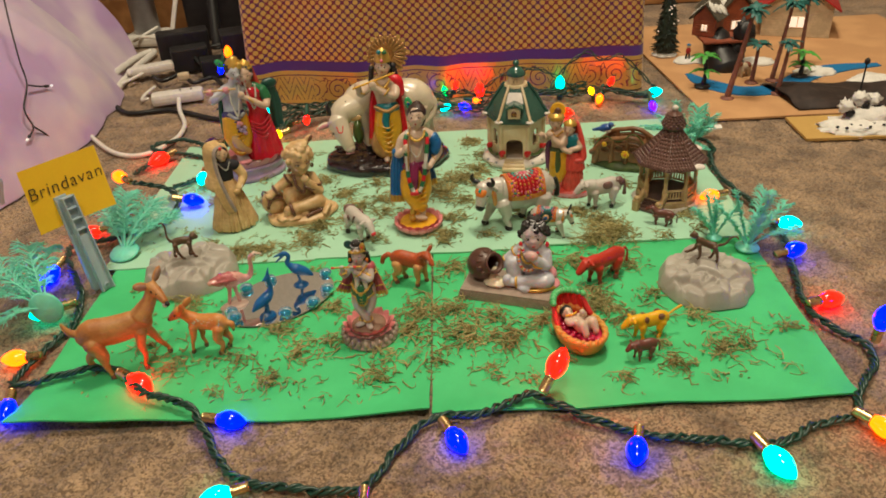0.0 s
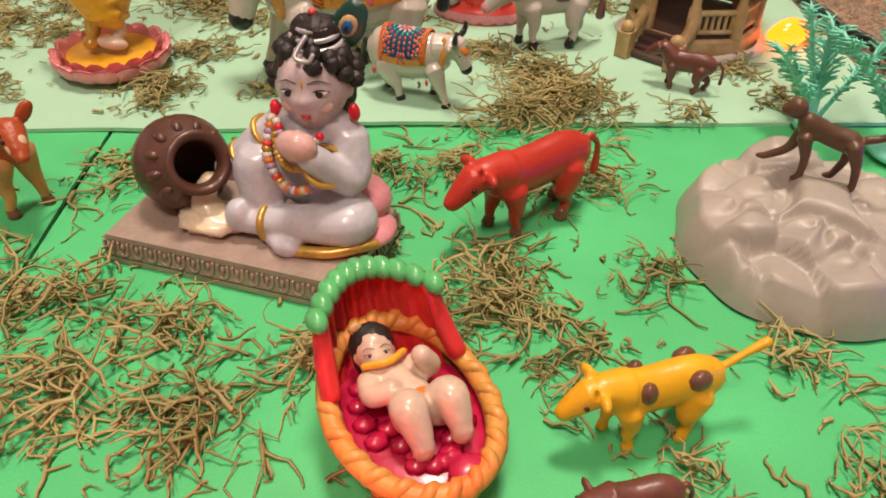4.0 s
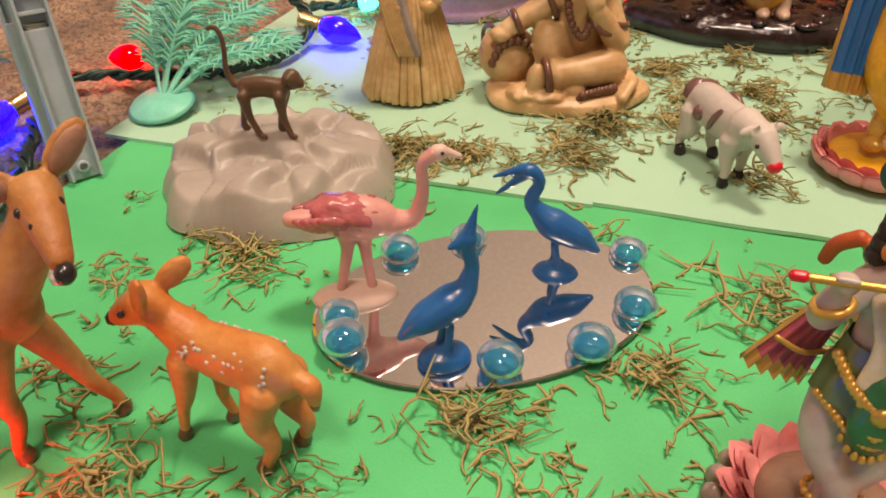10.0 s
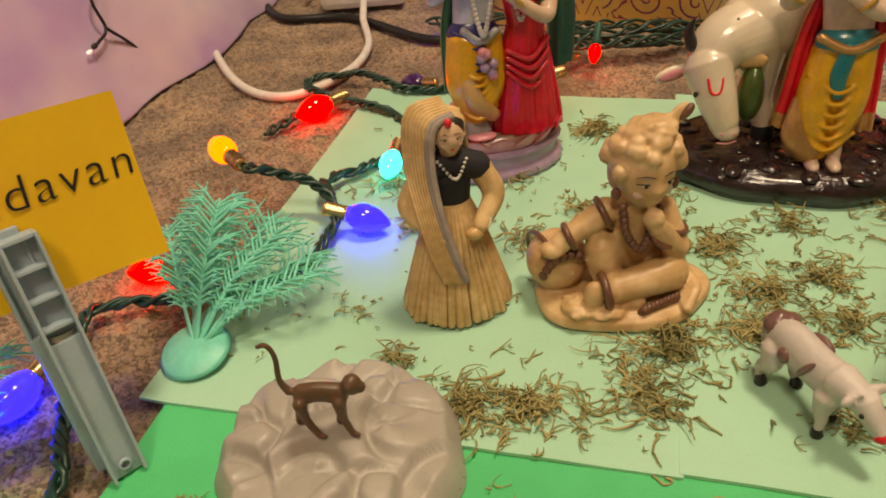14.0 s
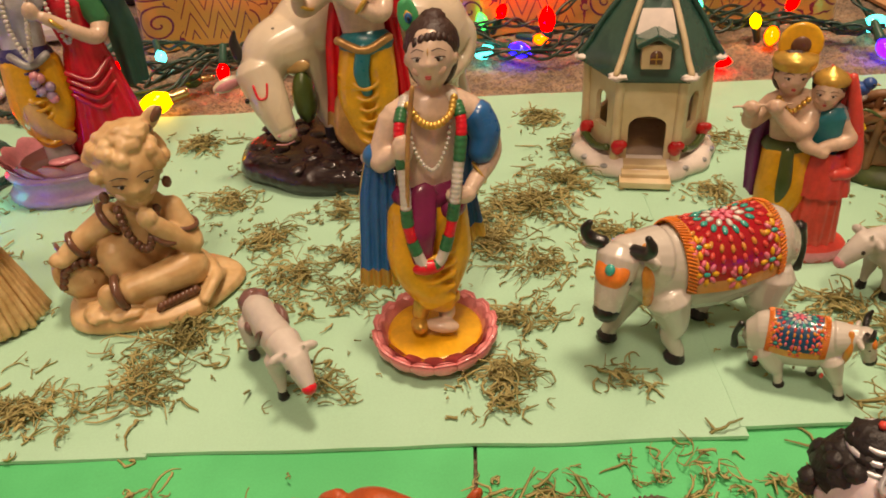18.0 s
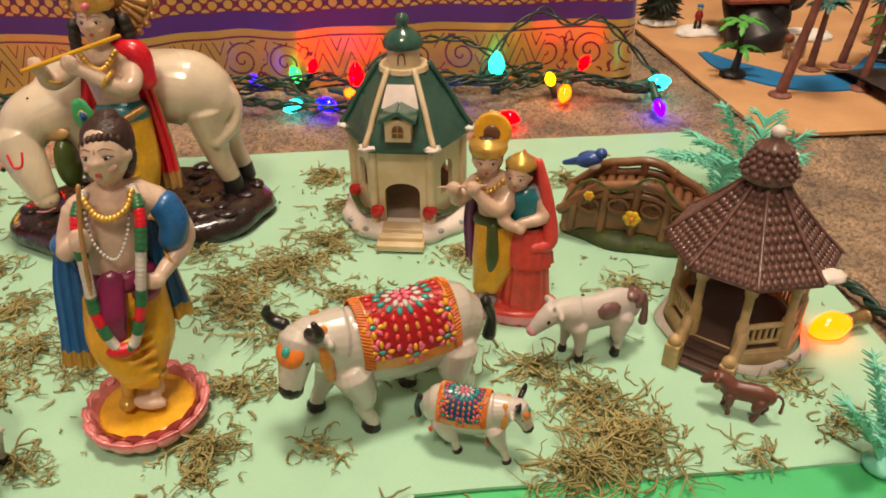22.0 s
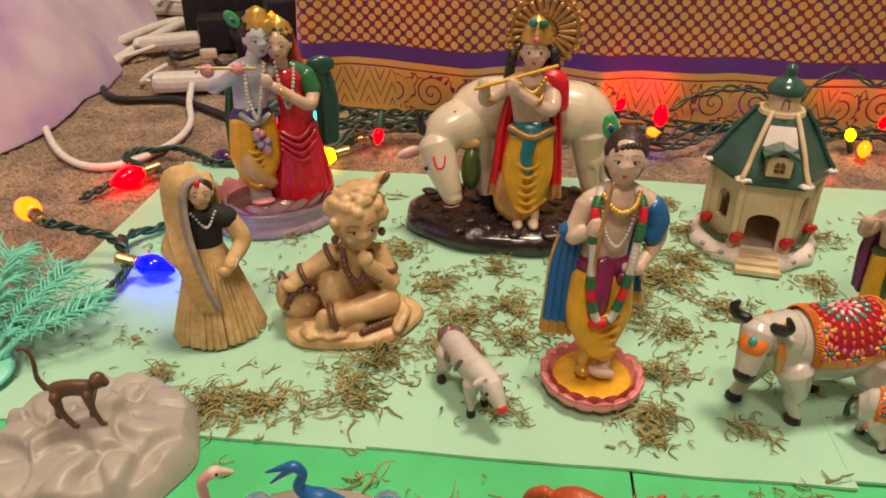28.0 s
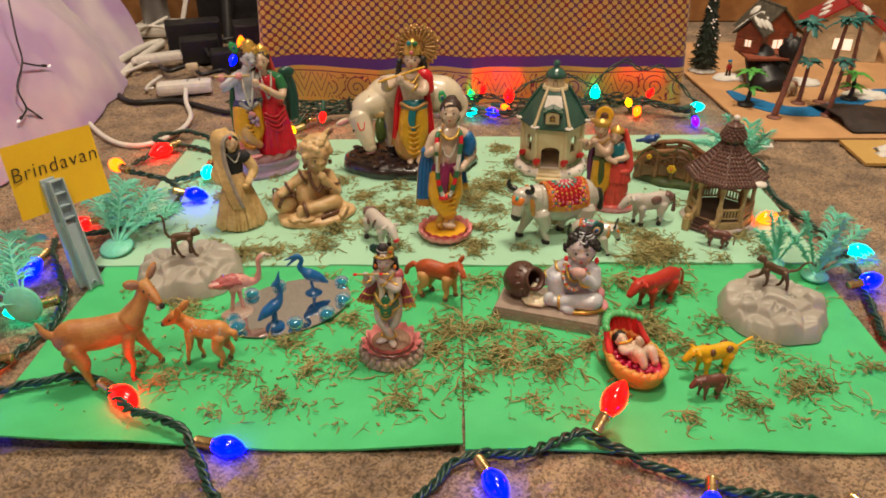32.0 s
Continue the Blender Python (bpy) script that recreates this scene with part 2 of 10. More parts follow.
# ---------------------------------------------------------------- materials
def shade(name, color, rough=0.5, metal=0.0, grain=0.08, size=300.0, bump=0.15, bump_size=None, coat=0.0, second=None, mix=(0.45, 0.62),
          mix_size=60.0, emit=None, power=0.0, sub=0.0, depth=0.0006, sheen=0.0, random_tint=0.0):
    """A surface with fine grain, broad patches of a second colour, and relief."""
    mat = bpy.data.materials.new(name)
    mat.use_nodes = True
    t, n, l = mat.node_tree, mat.node_tree.nodes, mat.node_tree.links
    bsdf = n["Principled BSDF"]
    co = n.new("ShaderNodeTexCoord")
    fine, broad = n.new("ShaderNodeTexNoise"), n.new("ShaderNodeTexNoise")
    fine.inputs["Scale"].default_value, broad.inputs["Scale"].default_value = size, mix_size
    fine.inputs["Detail"].default_value, broad.inputs["Detail"].default_value = 4, 3
    for tex in (fine, broad):
        l.new(co.outputs["Object"], tex.inputs["Vector"])
    ramp = n.new("ShaderNodeValToRGB")
    ramp.color_ramp.elements[0].position, ramp.color_ramp.elements[1].position = mix
    dark = second or tuple(c * (1 - 2 * grain) for c in color)
    ramp.color_ramp.elements[0].color, ramp.color_ramp.elements[1].color = (*dark, 1), (*color, 1)
    l.new(broad.outputs["Fac"], ramp.inputs["Fac"])
    hsv = n.new("ShaderNodeHueSaturation")
    span = n.new("ShaderNodeMapRange")
    span.inputs["To Min"].default_value, span.inputs["To Max"].default_value = 1 - 2.2 * grain, 1 + 2.2 * grain
    l.new(fine.outputs["Fac"], span.inputs["Value"])
    l.new(ramp.outputs["Color"], hsv.inputs["Color"])
    l.new(span.outputs["Result"], hsv.inputs["Value"])
    last = hsv
    if random_tint:
        info, hue, many = n.new("ShaderNodeObjectInfo"), n.new("ShaderNodeHueSaturation"), n.new("ShaderNodeMapRange")
        many.inputs["To Min"].default_value, many.inputs["To Max"].default_value = 1 - random_tint, 1 + random_tint
        l.new(info.outputs["Random"], many.inputs["Value"])
        l.new(many.outputs["Result"], hue.inputs["Value"])
        l.new(hsv.outputs["Color"], hue.inputs["Color"])
        last = hue
    l.new(last.outputs["Color"], bsdf.inputs["Base Color"])
    wear = n.new("ShaderNodeMapRange")
    wear.inputs["To Min"].default_value, wear.inputs["To Max"].default_value = max(0.02, rough - 0.12), min(1, rough + 0.12)
    l.new(broad.outputs["Fac"], wear.inputs["Value"])
    l.new(wear.outputs["Result"], bsdf.inputs["Roughness"])
    bsdf.inputs["Metallic"].default_value = metal
    bsdf.inputs["Coat Weight"].default_value = coat
    bsdf.inputs["Coat Roughness"].default_value = 0.12
    if sheen:
        bsdf.inputs["Sheen Weight"].default_value = sheen
    if sub:
        bsdf.inputs["Subsurface Weight"].default_value = sub
        bsdf.inputs["Subsurface Radius"].default_value = (0.004, 0.003, 0.002)
    if bump:
        rel, b = n.new("ShaderNodeTexNoise"), n.new("ShaderNodeBump")
        rel.inputs["Scale"].default_value, rel.inputs["Detail"].default_value = bump_size or size, 3
        l.new(co.outputs["Object"], rel.inputs["Vector"])
        b.inputs["Strength"].default_value, b.inputs["Distance"].default_value = bump, depth
        l.new(rel.outputs["Fac"], b.inputs["Height"])
        l.new(b.outputs["Normal"], bsdf.inputs["Normal"])
    if emit:
        bsdf.inputs["Emission Color"].default_value, bsdf.inputs["Emission Strength"].default_value = (*emit, 1), power
    return mat


def paint(name, color, rough=0.32, coat=0.25, **more):
    """Brushed enamel on cast resin: slightly uneven, half glossy."""
    return shade(name, color, rough=rough, coat=coat, **{**dict(grain=0.07, size=420, bump=0.25, bump_size=260, mix_size=90, depth=0.0005), **more})
# ---------------------------------------------------------------- room
ceil_z, wall_y = 2.45 / K, 1.72

M_wall = shade("wall_paint", (0.36, 0.32, 0.28), rough=0.75, grain=0.03, size=60, bump=0.2, bump_size=500)
M_ceiling = shade("ceiling_paint", (0.75, 0.72, 0.66), rough=0.85, grain=0.03, size=80, bump=0.3, bump_size=300)
M_oak = shade("varnished_oak", (0.42, 0.20, 0.07), rough=0.4, grain=0.12, size=40, coat=0.3, second=(0.30, 0.13, 0.045), mix_size=14)


def room_wall(name, c, size, mat=M_wall):
    return thing(name, Clay().box((0, 0, 0), size, mat), pose(*c), "plain beige painted room wall", "wall", kind="structure")


room_wall("wall_north", (0, wall_y + 0.05, ceil_z / 2), (4.6, 0.1, ceil_z))
room_wall("wall_south", (0, -2.05, ceil_z / 2), (4.6, 0.1, ceil_z))
room_wall("wall_west", (-2.25, (wall_y - 2) / 2, ceil_z / 2), (0.1, wall_y + 2, ceil_z))
room_wall("wall_east", (2.25, (wall_y - 2) / 2, ceil_z / 2), (0.1, wall_y + 2, ceil_z))
thing("ceiling", Clay().box((0, 0, 0), (4.6, wall_y + 2.2, 0.1), M_ceiling), pose(0, (wall_y - 2) / 2, ceil_z + 0.05), "plain white ceiling", "ceiling", kind="structure")
bb = Clay().box((0, 0, 0.05), (4.4, 0.014, 0.1), M_oak, bev=0.004).box((0, 0.002, 0.108), (4.4, 0.01, 0.016), M_oak, bev=0.004)
thing("baseboard", bb, pose(0, wall_y - 0.008, 0), "varnished oak baseboard along the wall", "baseboard", kind="structure")


# ---------------------------------------------------------------- carpet
def carpet_material():
    mat = shade("cut_pile_carpet", (0.37, 0.255, 0.155), rough=0.95, grain=0.2, size=520, bump=0.6, bump_size=900, second=(0.185, 0.125, 0.078), mix=(0.38, 0.62), mix_size=16, depth=0.002, sheen=0.3)
    n, l = mat.node_tree.nodes, mat.node_tree.links
    bsdf = n["Principled BSDF"]
    src = bsdf.inputs["Base Color"].links[0].from_socket
    co = [k for k in n if k.bl_idname == "ShaderNodeTexCoord"][0]
    vor, ramp, mul = n.new("ShaderNodeTexVoronoi"), n.new("ShaderNodeValToRGB"), n.new("ShaderNodeMix")
    vor.inputs["Scale"].default_value = 430
    l.new(co.outputs["Object"], vor.inputs["Vector"])
    ramp.color_ramp.elements[0].position, ramp.color_ramp.elements[1].position = 0.15, 0.75
    ramp.color_ramp.elements[0].color, ramp.color_ramp.elements[1].color = (0.45, 0.40, 0.36, 1), (1.25, 1.22, 1.2, 1)
    sep = n.new("ShaderNodeSeparateColor")
    l.new(vor.outputs["Color"], sep.inputs["Color"])
    l.new(sep.outputs["Red"], ramp.inputs["Fac"])
    mul.data_type, mul.blend_type = "RGBA", "MULTIPLY"
    mul.inputs["Factor"].default_value = 1
    l.new(src, mul.inputs["A"])
    l.new(ramp.outputs["Color"], mul.inputs["B"])
    l.new(mul.outputs["Result"], bsdf.inputs["Base Color"])
    return mat


def carpet():
    """One sheet: finely tufted round the display, coarse towards the walls."""
    xs = np.r_[np.linspace(-2.2, -0.95, 8)[:-1], np.arange(-0.95, 1.2, 0.0042), np.linspace(1.2, 2.2, 8)[1:]]
    ys = np.r_[np.linspace(-2.0, -0.32, 10)[:-1], np.arange(-0.32, 1.3, 0.0042), np.linspace(1.3, wall_y, 5)[1:]]
    rng = np.random.default_rng(4)
    h = rng.random((len(ys), len(xs)))
    h = (h + np.roll(h, 1, 0) + np.roll(h, 1, 1) + np.roll(h, (1, 1), (0, 1))) / 4
    big = rng.random((len(ys), len(xs)))
    for _ in range(3):
        big = (big + np.roll(big, 2, 0) + np.roll(big, 2, 1) + np.roll(big, -2, 0) + np.roll(big, -2, 1)) / 5
    z = (h - 0.75) * 0.0075 + (big - 0.5) * 0.012
    X, Yg = np.meshgrid(xs, ys)
    fine = (X > -0.95) & (X < 1.2) & (Yg > -0.32) & (Yg < 1.3)
    z = np.where(fine, z, -0.002)
    under = (np.abs(X) < 0.462) & (Yg > 0.004) & (Yg < 0.79)
    z = np.where(under, np.minimum(z, -0.002) - 0.002, z)
    jit = 0.0012 * fine
    X, Yg = X + jit * (rng.random(X.shape) - 0.5), Yg + jit * (rng.random(X.shape) - 0.5)
    c = Clay().grid(np.stack([X, Yg, np.minimum(z, 0.0015)], -1), carpet_material())
    thing("floor", c, Matrix(), "mottled brown cut-pile carpet", "carpet", kind="structure")


carpet()

# ---------------------------------------------------------------- foam sheets
M_green = shade("green_foam", (0.070, 0.55, 0.20), rough=0.62, grain=0.05, size=900, bump=0.25, bump_size=1500, second=(0.055, 0.47, 0.165), mix=(0.38, 0.62), mix_size=14, depth=0.0003)
M_mint = shade("mint_foam", (0.37, 0.64, 0.46), rough=0.62, grain=0.04, size=900, bump=0.2, bump_size=1500, second=(0.335, 0.59, 0.415), mix=(0.38, 0.62), mix_size=10, depth=0.0003)


def foam_sheet(name, x0, x1, y0, y1, mat, label, z=0.001, seed=0.0, lift=None, thick=0.0024):
    """A craft-foam sheet lying a little uneven on the carpet; lift(x, y) raises a corner."""
    nx, ny = 40, 34
    top = np.zeros((ny, nx, 3))
    for j in range(ny):
        for i in range(nx):
            u, v = i / (nx - 1), j / (ny - 1)
            x, y = x0 + (x1 - x0) * u, y0 + (y1 - y0) * v
            w = 0.0010 * noise.noise(Vector((x * 9, y * 9, seed))) + 0.0005 * noise.noise(Vector((x * 32, y * 32, seed))) + (lift(x, y) if lift else 0)
            e = 0.0012 * noise.noise(Vector((x * 20, y * 20, seed + 5)))
            top[j, i] = (x + e * (i in (0, nx - 1)), y + e * (j in (0, ny - 1)), z + thick + w)
    low = top.copy()
    low[..., 2] -= thick
    c = Clay().grid(top, mat).grid(low[:, ::-1], mat)
    for a in (0, -1):
        edge = np.stack([top[a], low[a]] if a == -1 else [low[a], top[a]])
        c.grid(edge, mat, smooth=False)
        side = np.stack([top[:, a], low[:, a]] if a == 0 else [low[:, a], top[:, a]])
        c.grid(side, mat, smooth=False)
    return thing(name, c, Matrix(), label, "foam sheet", group="craft foam sheets")


def curl(x, y):
    """The front edge of the first sheet stands off the carpet in a low wave."""
    d = max(0.0, 1 - y / 0.07)
    return d * d * (0.006 + 0.006 * math.sin((x + 0.46) * 15)) + 0.010 * max(0, 1 - (x + 0.457) / 0.09) * d


def ripple(x, y):
    d = max(0.0, 1 - y / 0.03)
    return d * d * (0.0025 + 0.002 * math.sin(x * 31))


foam_sheet("foam_sheet", -0.466, -0.0012, 0.0, 0.335, M_green, "bright green craft foam sheet with a wavy raised front edge", seed=1, lift=curl)
foam_sheet("foam_sheet", 0.0012, 0.459, -0.001, 0.345, M_green, "bright green craft foam sheet lying flat on the carpet", seed=2, lift=ripple)
foam_sheet("foam_sheet", -0.482, -0.172, 0.326, 0.770, M_mint, "pale mint green craft foam sheet", z=0.0036, seed=3)
foam_sheet("foam_sheet", -0.174, 0.140, 0.328, 0.782, M_mint, "pale mint green craft foam sheet", z=0.0039, seed=3)
foam_sheet("foam_sheet", 0.138, 0.472, 0.334, 0.790, M_mint, "pale mint green craft foam sheet", z=0.0042, seed=3)
# ---------------------------------------------------------------- string lights
M_wire = shade("green_wire", (0.012, 0.050, 0.035), rough=0.35, grain=0.1, size=300, bump=0.1)
M_brass = shade("brass", (0.75, 0.52, 0.24), rough=0.25, metal=1.0, grain=0.08, size=500, bump=0.1)
M_socket = shade("green_socket", (0.02, 0.09, 0.06), rough=0.4, grain=0.1, size=200, bump=0.1)
GLOW = {"red": (1.0, 0.0, 0.0), "blue": (0.0, 0.001, 1.0), "teal": (0.0, 0.55, 0.30), "orange": (1.0, 0.085, 0.0), "purple": (0.022, 0.0, 1.0), "yellow": (1.0, 0.45, 0.0), "cyan": (0.0, 0.55, 0.50), "green": (0.0, 0.6, 0.08)}
M_bulb = {k: shade("lit_%s_glass" % k, tuple(0.08 * v for v in c), rough=0.12, grain=0.02, bump=0, coat=0.3, emit=c, power=p)
          for (k, c), p in zip(GLOW.items(), (20.0, 17.0, 9.0, 8.0, 20.0, 8.0, 10.0, 6.0))}
M_bulb["dark_green"] = shade("unlit_green_glass", (0.01, 0.10, 0.03), rough=0.1, grain=0.02, bump=0, coat=0.8)
M_bulb["dark_purple"] = shade("unlit_purple_glass", (0.05, 0.01, 0.10), rough=0.1, grain=0.02, bump=0, coat=0.8)

BULB_PROFILE = [(0.0, 0.0), (0.0055, 0.0005), (0.0075, 0.004), (0.0098, 0.009), (0.0105, 0.0135), (0.0098, 0.019), (0.0075, 0.0245), (0.0045, 0.029), (0.0018, 0.0318), (0.0003, 0.0326)]
SCREW_PROFILE = [(0.0, -0.017), (0.005, -0.017), (0.0052, -0.0155)] + [(0.0052 + 0.0007 * (k % 2), -0.0155 + 0.0011 * k) for k in range(13)] + [(0.006, -0.0008), (0.0062, 0.0005), (0.0045, 0.001)]
MESH = {}


def bulb(base, tip, color, size=1.0, socket=False):
    """A faceted holiday bulb: base is where glass and brass meet, tip the way that it points."""
    if color not in MESH:
        MESH[color] = Clay().lathe(BULB_PROFILE, M_bulb[color], seg=20).mesh("glass")
    if "screw" not in MESH:
        MESH["screw"] = Clay().lathe(SCREW_PROFILE, M_brass, seg=16).mesh("screw_base")
        MESH["socket"] = Clay().lathe([(0, -0.036), (0.004, -0.036), (0.0062, -0.033), (0.007, -0.012), (0.0082, -0.004), (0.0082, -0.001), (0.006, 0.001)], M_socket, seg=14).mesh("socket")
    way = (Vector(tip) - Vector(base)).normalized()
    m = Matrix.Translation(base) @ way.to_track_quat("Z", "Y").to_matrix().to_4x4()
    lit = "unlit " + color[5:] if color.startswith("dark") else "lit " + color
    ob = thing("holiday_bulb", None, m, lit + " glass holiday bulb on a " + ("green socket" if socket else "brass screw base"), "string light", group="holiday light bulbs")
    for name, key in (("glass", color), ("socket" if socket else "screw_base", "socket" if socket else "screw")):
        o = new(name, MESH[key])
        o.parent = ob
        o.scale = (size,) * 3
    return ob


def light_wire(pts, label, strands=3, rad=0.0021, twist=0.0033, pitch=0.030, name="light_string", mat=M_wire, lift=0.0):
    """Wires twisted round one another along a line."""
    line = catmull(pts, max(8, int(14 * len(pts))))
    line[:, 2] += lift
    step = np.r_[0, np.cumsum(np.linalg.norm(np.diff(line, axis=0), axis=1))]
    n = max(12, int(step[-1] / 0.005))
    s = np.linspace(0, step[-1], n)
    line = np.stack([np.interp(s, step, line[:, k]) for k in range(3)], -1)
    tan = np.gradient(line, axis=0)
    tan /= np.linalg.norm(tan, axis=1)[:, None] + 1e-12
    side = np.cross(tan, (0, 0, 1.0))
    side /= np.linalg.norm(side, axis=1)[:, None] + 1e-9
    up = np.cross(side, tan)
    ob = thing(name, None, Matrix.Translation(line[0]), label, "cable", group="cables")
    for k in range(strands):
        a = 2 * np.pi * (s / pitch + k / strands) + 0.9 * np.sin(s * 37 + k)
        w = twist * (1 + 0.35 * np.sin(s * 61 + 2 * k))
        p = line + (w * np.cos(a))[:, None] * side + (0.75 * w * np.sin(a))[:, None] * up
        part("wire", Clay().tube(p - line[0], rad, mat, seg=7, n=n), ob)
    return ob


light_wire([(-0.47, 0.19, 0.008), (-0.49, 0.118, 0.008), (-0.490, 0.070, 0.010), (-0.415, 0.090, 0.013), (-0.369, 0.084, 0.014), (-0.323, 0.037, 0.020), (-0.262, 0.007, 0.022), (-0.214, -0.061, 0.008), (-0.186, -0.084, 0.006),
            (-0.144, -0.095, 0.006), (-0.069, -0.101, 0.006), (-0.036, -0.055, 0.007), (0.002, -0.013, 0.010), (0.053, -0.012, 0.012), (0.104, 0.012, 0.014), (0.122, 0.006, 0.014), (0.171, -0.024, 0.008),
            (0.225, -0.047, 0.006), (0.279, -0.056, 0.006), (0.343, -0.066, 0.006), (0.391, -0.045, 0.008), (0.438, -0.032, 0.007), (0.461, 0.005, 0.011), (0.496, 0.045, 0.007), (0.503, 0.080, 0.007), (0.479, 0.113, 0.008),
            (0.468, 0.161, 0.008), (0.485, 0.24, 0.008), (0.505, 0.33, 0.008), (0.50, 0.42, 0.008), (0.488, 0.47, 0.008), (0.475, 0.53, 0.012), (0.478, 0.58, 0.02), (0.50, 0.63, 0.012), (0.49, 0.69, 0.008), (0.455, 0.71, 0.008)],
           "dark green twisted holiday light cable lying round the foam sheets")
light_wire([(-0.47, 0.19, 0.008), (-0.484, 0.250, 0.010), (-0.520, 0.310, 0.014), (-0.545, 0.352, 0.016), (-0.551, 0.392, 0.012), (-0.503, 0.410, 0.010), (-0.450, 0.433, 0.012), (-0.422, 0.478, 0.016), (-0.432, 0.522, 0.030), (-0.470, 0.525, 0.045), (-0.490, 0.508, 0.058)],
           "dark green twisted holiday light cable beside the clothespin")
light_wire([(-0.432, 0.522, 0.030), (-0.45, 0.56, 0.02), (-0.42, 0.61, 0.012), (-0.39, 0.66, 0.010), (-0.43, 0.70, 0.009), (-0.47, 0.72, 0.012), (-0.52, 0.735, 0.012), (-0.555, 0.77, 0.012), (-0.50, 0.79, 0.014), (-0.44, 0.76, 0.012), (-0.39, 0.775, 0.010), (-0.34, 0.83, 0.010)],
           "dark green twisted holiday light cable looped on the carpet")
light_wire([(-0.555, 0.66, 0.006), (-0.53, 0.70, 0.01), (-0.50, 0.728, 0.014)], "dark green cable end leading to a red bulb", strands=2)

BULBS = [
    ((-0.352, 0.071, 0.013), (-0.315, 0.047, 0.010), "red", 1.15, False), ((0.130, 0.014, 0.036), (0.150, 0.036, 0.060), "red", 1.08, False),
    ((0.020, -0.034, 0.012), (0.031, -0.054, 0.009), "blue", 1.0, False), ((0.209, -0.058, 0.012), (0.200, -0.089, 0.010), "blue", 1.0, False),
    ((0.330, -0.079, 0.013), (0.343, -0.111, 0.010), "teal", 1.15, False), ((0.447, -0.046, 0.013), (0.475, -0.081, 0.012), "orange", 1.05, False),
    ((0.516, 0.082, 0.026), (0.520, 0.085, 0.060), "blue", 1.0, False), ((0.484, 0.158, 0.013), (0.516, 0.166, 0.011), "red", 1.05, False),
    ((0.486, 0.270, 0.016), (0.522, 0.281, 0.018), "blue", 1.0, False), ((0.510, 0.356, 0.014), (0.545, 0.346, 0.012), "cyan", 1.0, False),
    ((0.450, 0.447, 0.016), (0.424, 0.442, 0.014), "orange", 0.95, False), ((-0.480, 0.040, 0.012), (-0.470, 0.004, 0.010), "blue", 1.05, False),
    ((-0.497, 0.121, 0.012), (-0.532, 0.118, 0.011), "orange", 1.0, False), ((-0.496, 0.218, 0.018), (-0.530, 0.205, 0.014), "teal", 1.25, False),
    ((-0.549, 0.322, 0.016), (-0.556, 0.290, 0.010), "blue", 1.15, False), ((-0.232, 0.000, 0.010), (-0.196, -0.006, 0.008), "blue", 1.0, False),
    ((-0.192, -0.103, 0.012), (-0.225, -0.114, 0.010), "teal", 1.0, False), ((-0.063, -0.122, 0.012), (-0.064, -0.156, 0.010), "orange", 1.0, False),
    ((-0.507, 0.520, 0.060), (-0.549, 0.552, 0.062), "orange", 1.0, False), ((-0.509, 0.717, 0.014), (-0.530, 0.690, 0.012), "red", 1.2, False),
    ((-0.414, 0.508, 0.024), (-0.384, 0.511, 0.016), "blue", 1.05, False), ((-0.530, 0.437, 0.012), (-0.555, 0.432, 0.010), "red", 0.9, False),
    ((-0.404, 0.600, 0.026), (-0.404, 0.585, 0.022), "cyan", 0.9, False), ((-0.425, 0.772, 0.014), (-0.455, 0.78, 0.010), "dark_purple", 0.9, False),
    ((-0.300, 0.785, 0.020), (-0.330, 0.772, 0.014), "yellow", 1.1, False), ((-0.285, 0.845, 0.016), (-0.320, 0.832, 0.014), "dark_green", 1.0, False),
    ((-0.256, 0.838, 0.034), (-0.258, 0.826, 0.010), "red", 0.8, True), ((-0.026, 0.960, 0.025), (-0.026, 0.945, 0.030), "purple", 0.7, True),
    ((0.028, 0.955, 0.020), (0.020, 0.950, 0.050), "green", 0.9, True), ((0.045, 0.945, 0.035), (0.055, 0.940, 0.060), "red", 0.8, True),
    ((0.055, 0.895, 0.016), (0.080, 0.880, 0.014), "blue", 1.1, True), ((0.035, 0.900, 0.014), (0.015, 0.885, 0.012), "cyan", 1.0, True),
    ((0.085, 0.93, 0.014), (0.11, 0.92, 0.012), "orange", 0.8, True), ((0.100, 0.930, 0.022), (0.100, 0.929, 0.060), "red", 1.2, True),
    ((0.272, 0.945, 0.022), (0.272, 0.945, 0.060), "teal", 1.25, True), ((0.372, 0.925, 0.034), (0.380, 0.922, 0.050), "red", 0.8, True),
    ((0.352, 0.905, 0.020), (0.345, 0.890, 0.010), "orange", 1.0, True), ((0.335, 0.912, 0.020), (0.328, 0.905, 0.040), "yellow", 0.8, True),
    ((0.452, 0.905, 0.018), (0.490, 0.912, 0.020), "cyan", 1.25, True), ((0.445, 0.85, 0.02), (0.447, 0.838, 0.010), "purple", 0.9, True),
    ((0.262, 0.84, 0.014), (0.29, 0.822, 0.012), "red", 1.0, False), ((-0.452, 1.05, 0.098), (-0.454, 1.058, 0.125), "orange", 1.1, True),
    ((-0.47, 1.05, 0.085), (-0.475, 1.045, 0.07), "blue", 1.0, True), ((-0.43, 0.93, 0.018), (-0.44, 0.92, 0.010), "purple", 0.9, True), ((-0.40, 0.90, 0.018), (-0.40, 0.88, 0.010), "red", 0.8, True),
    ((-0.36, 0.93, 0.02), (-0.35, 0.91, 0.01), "cyan", 0.8, True), ((0.20, 0.90, 0.018), (0.21, 0.88, 0.010), "blue", 0.9, True),
]
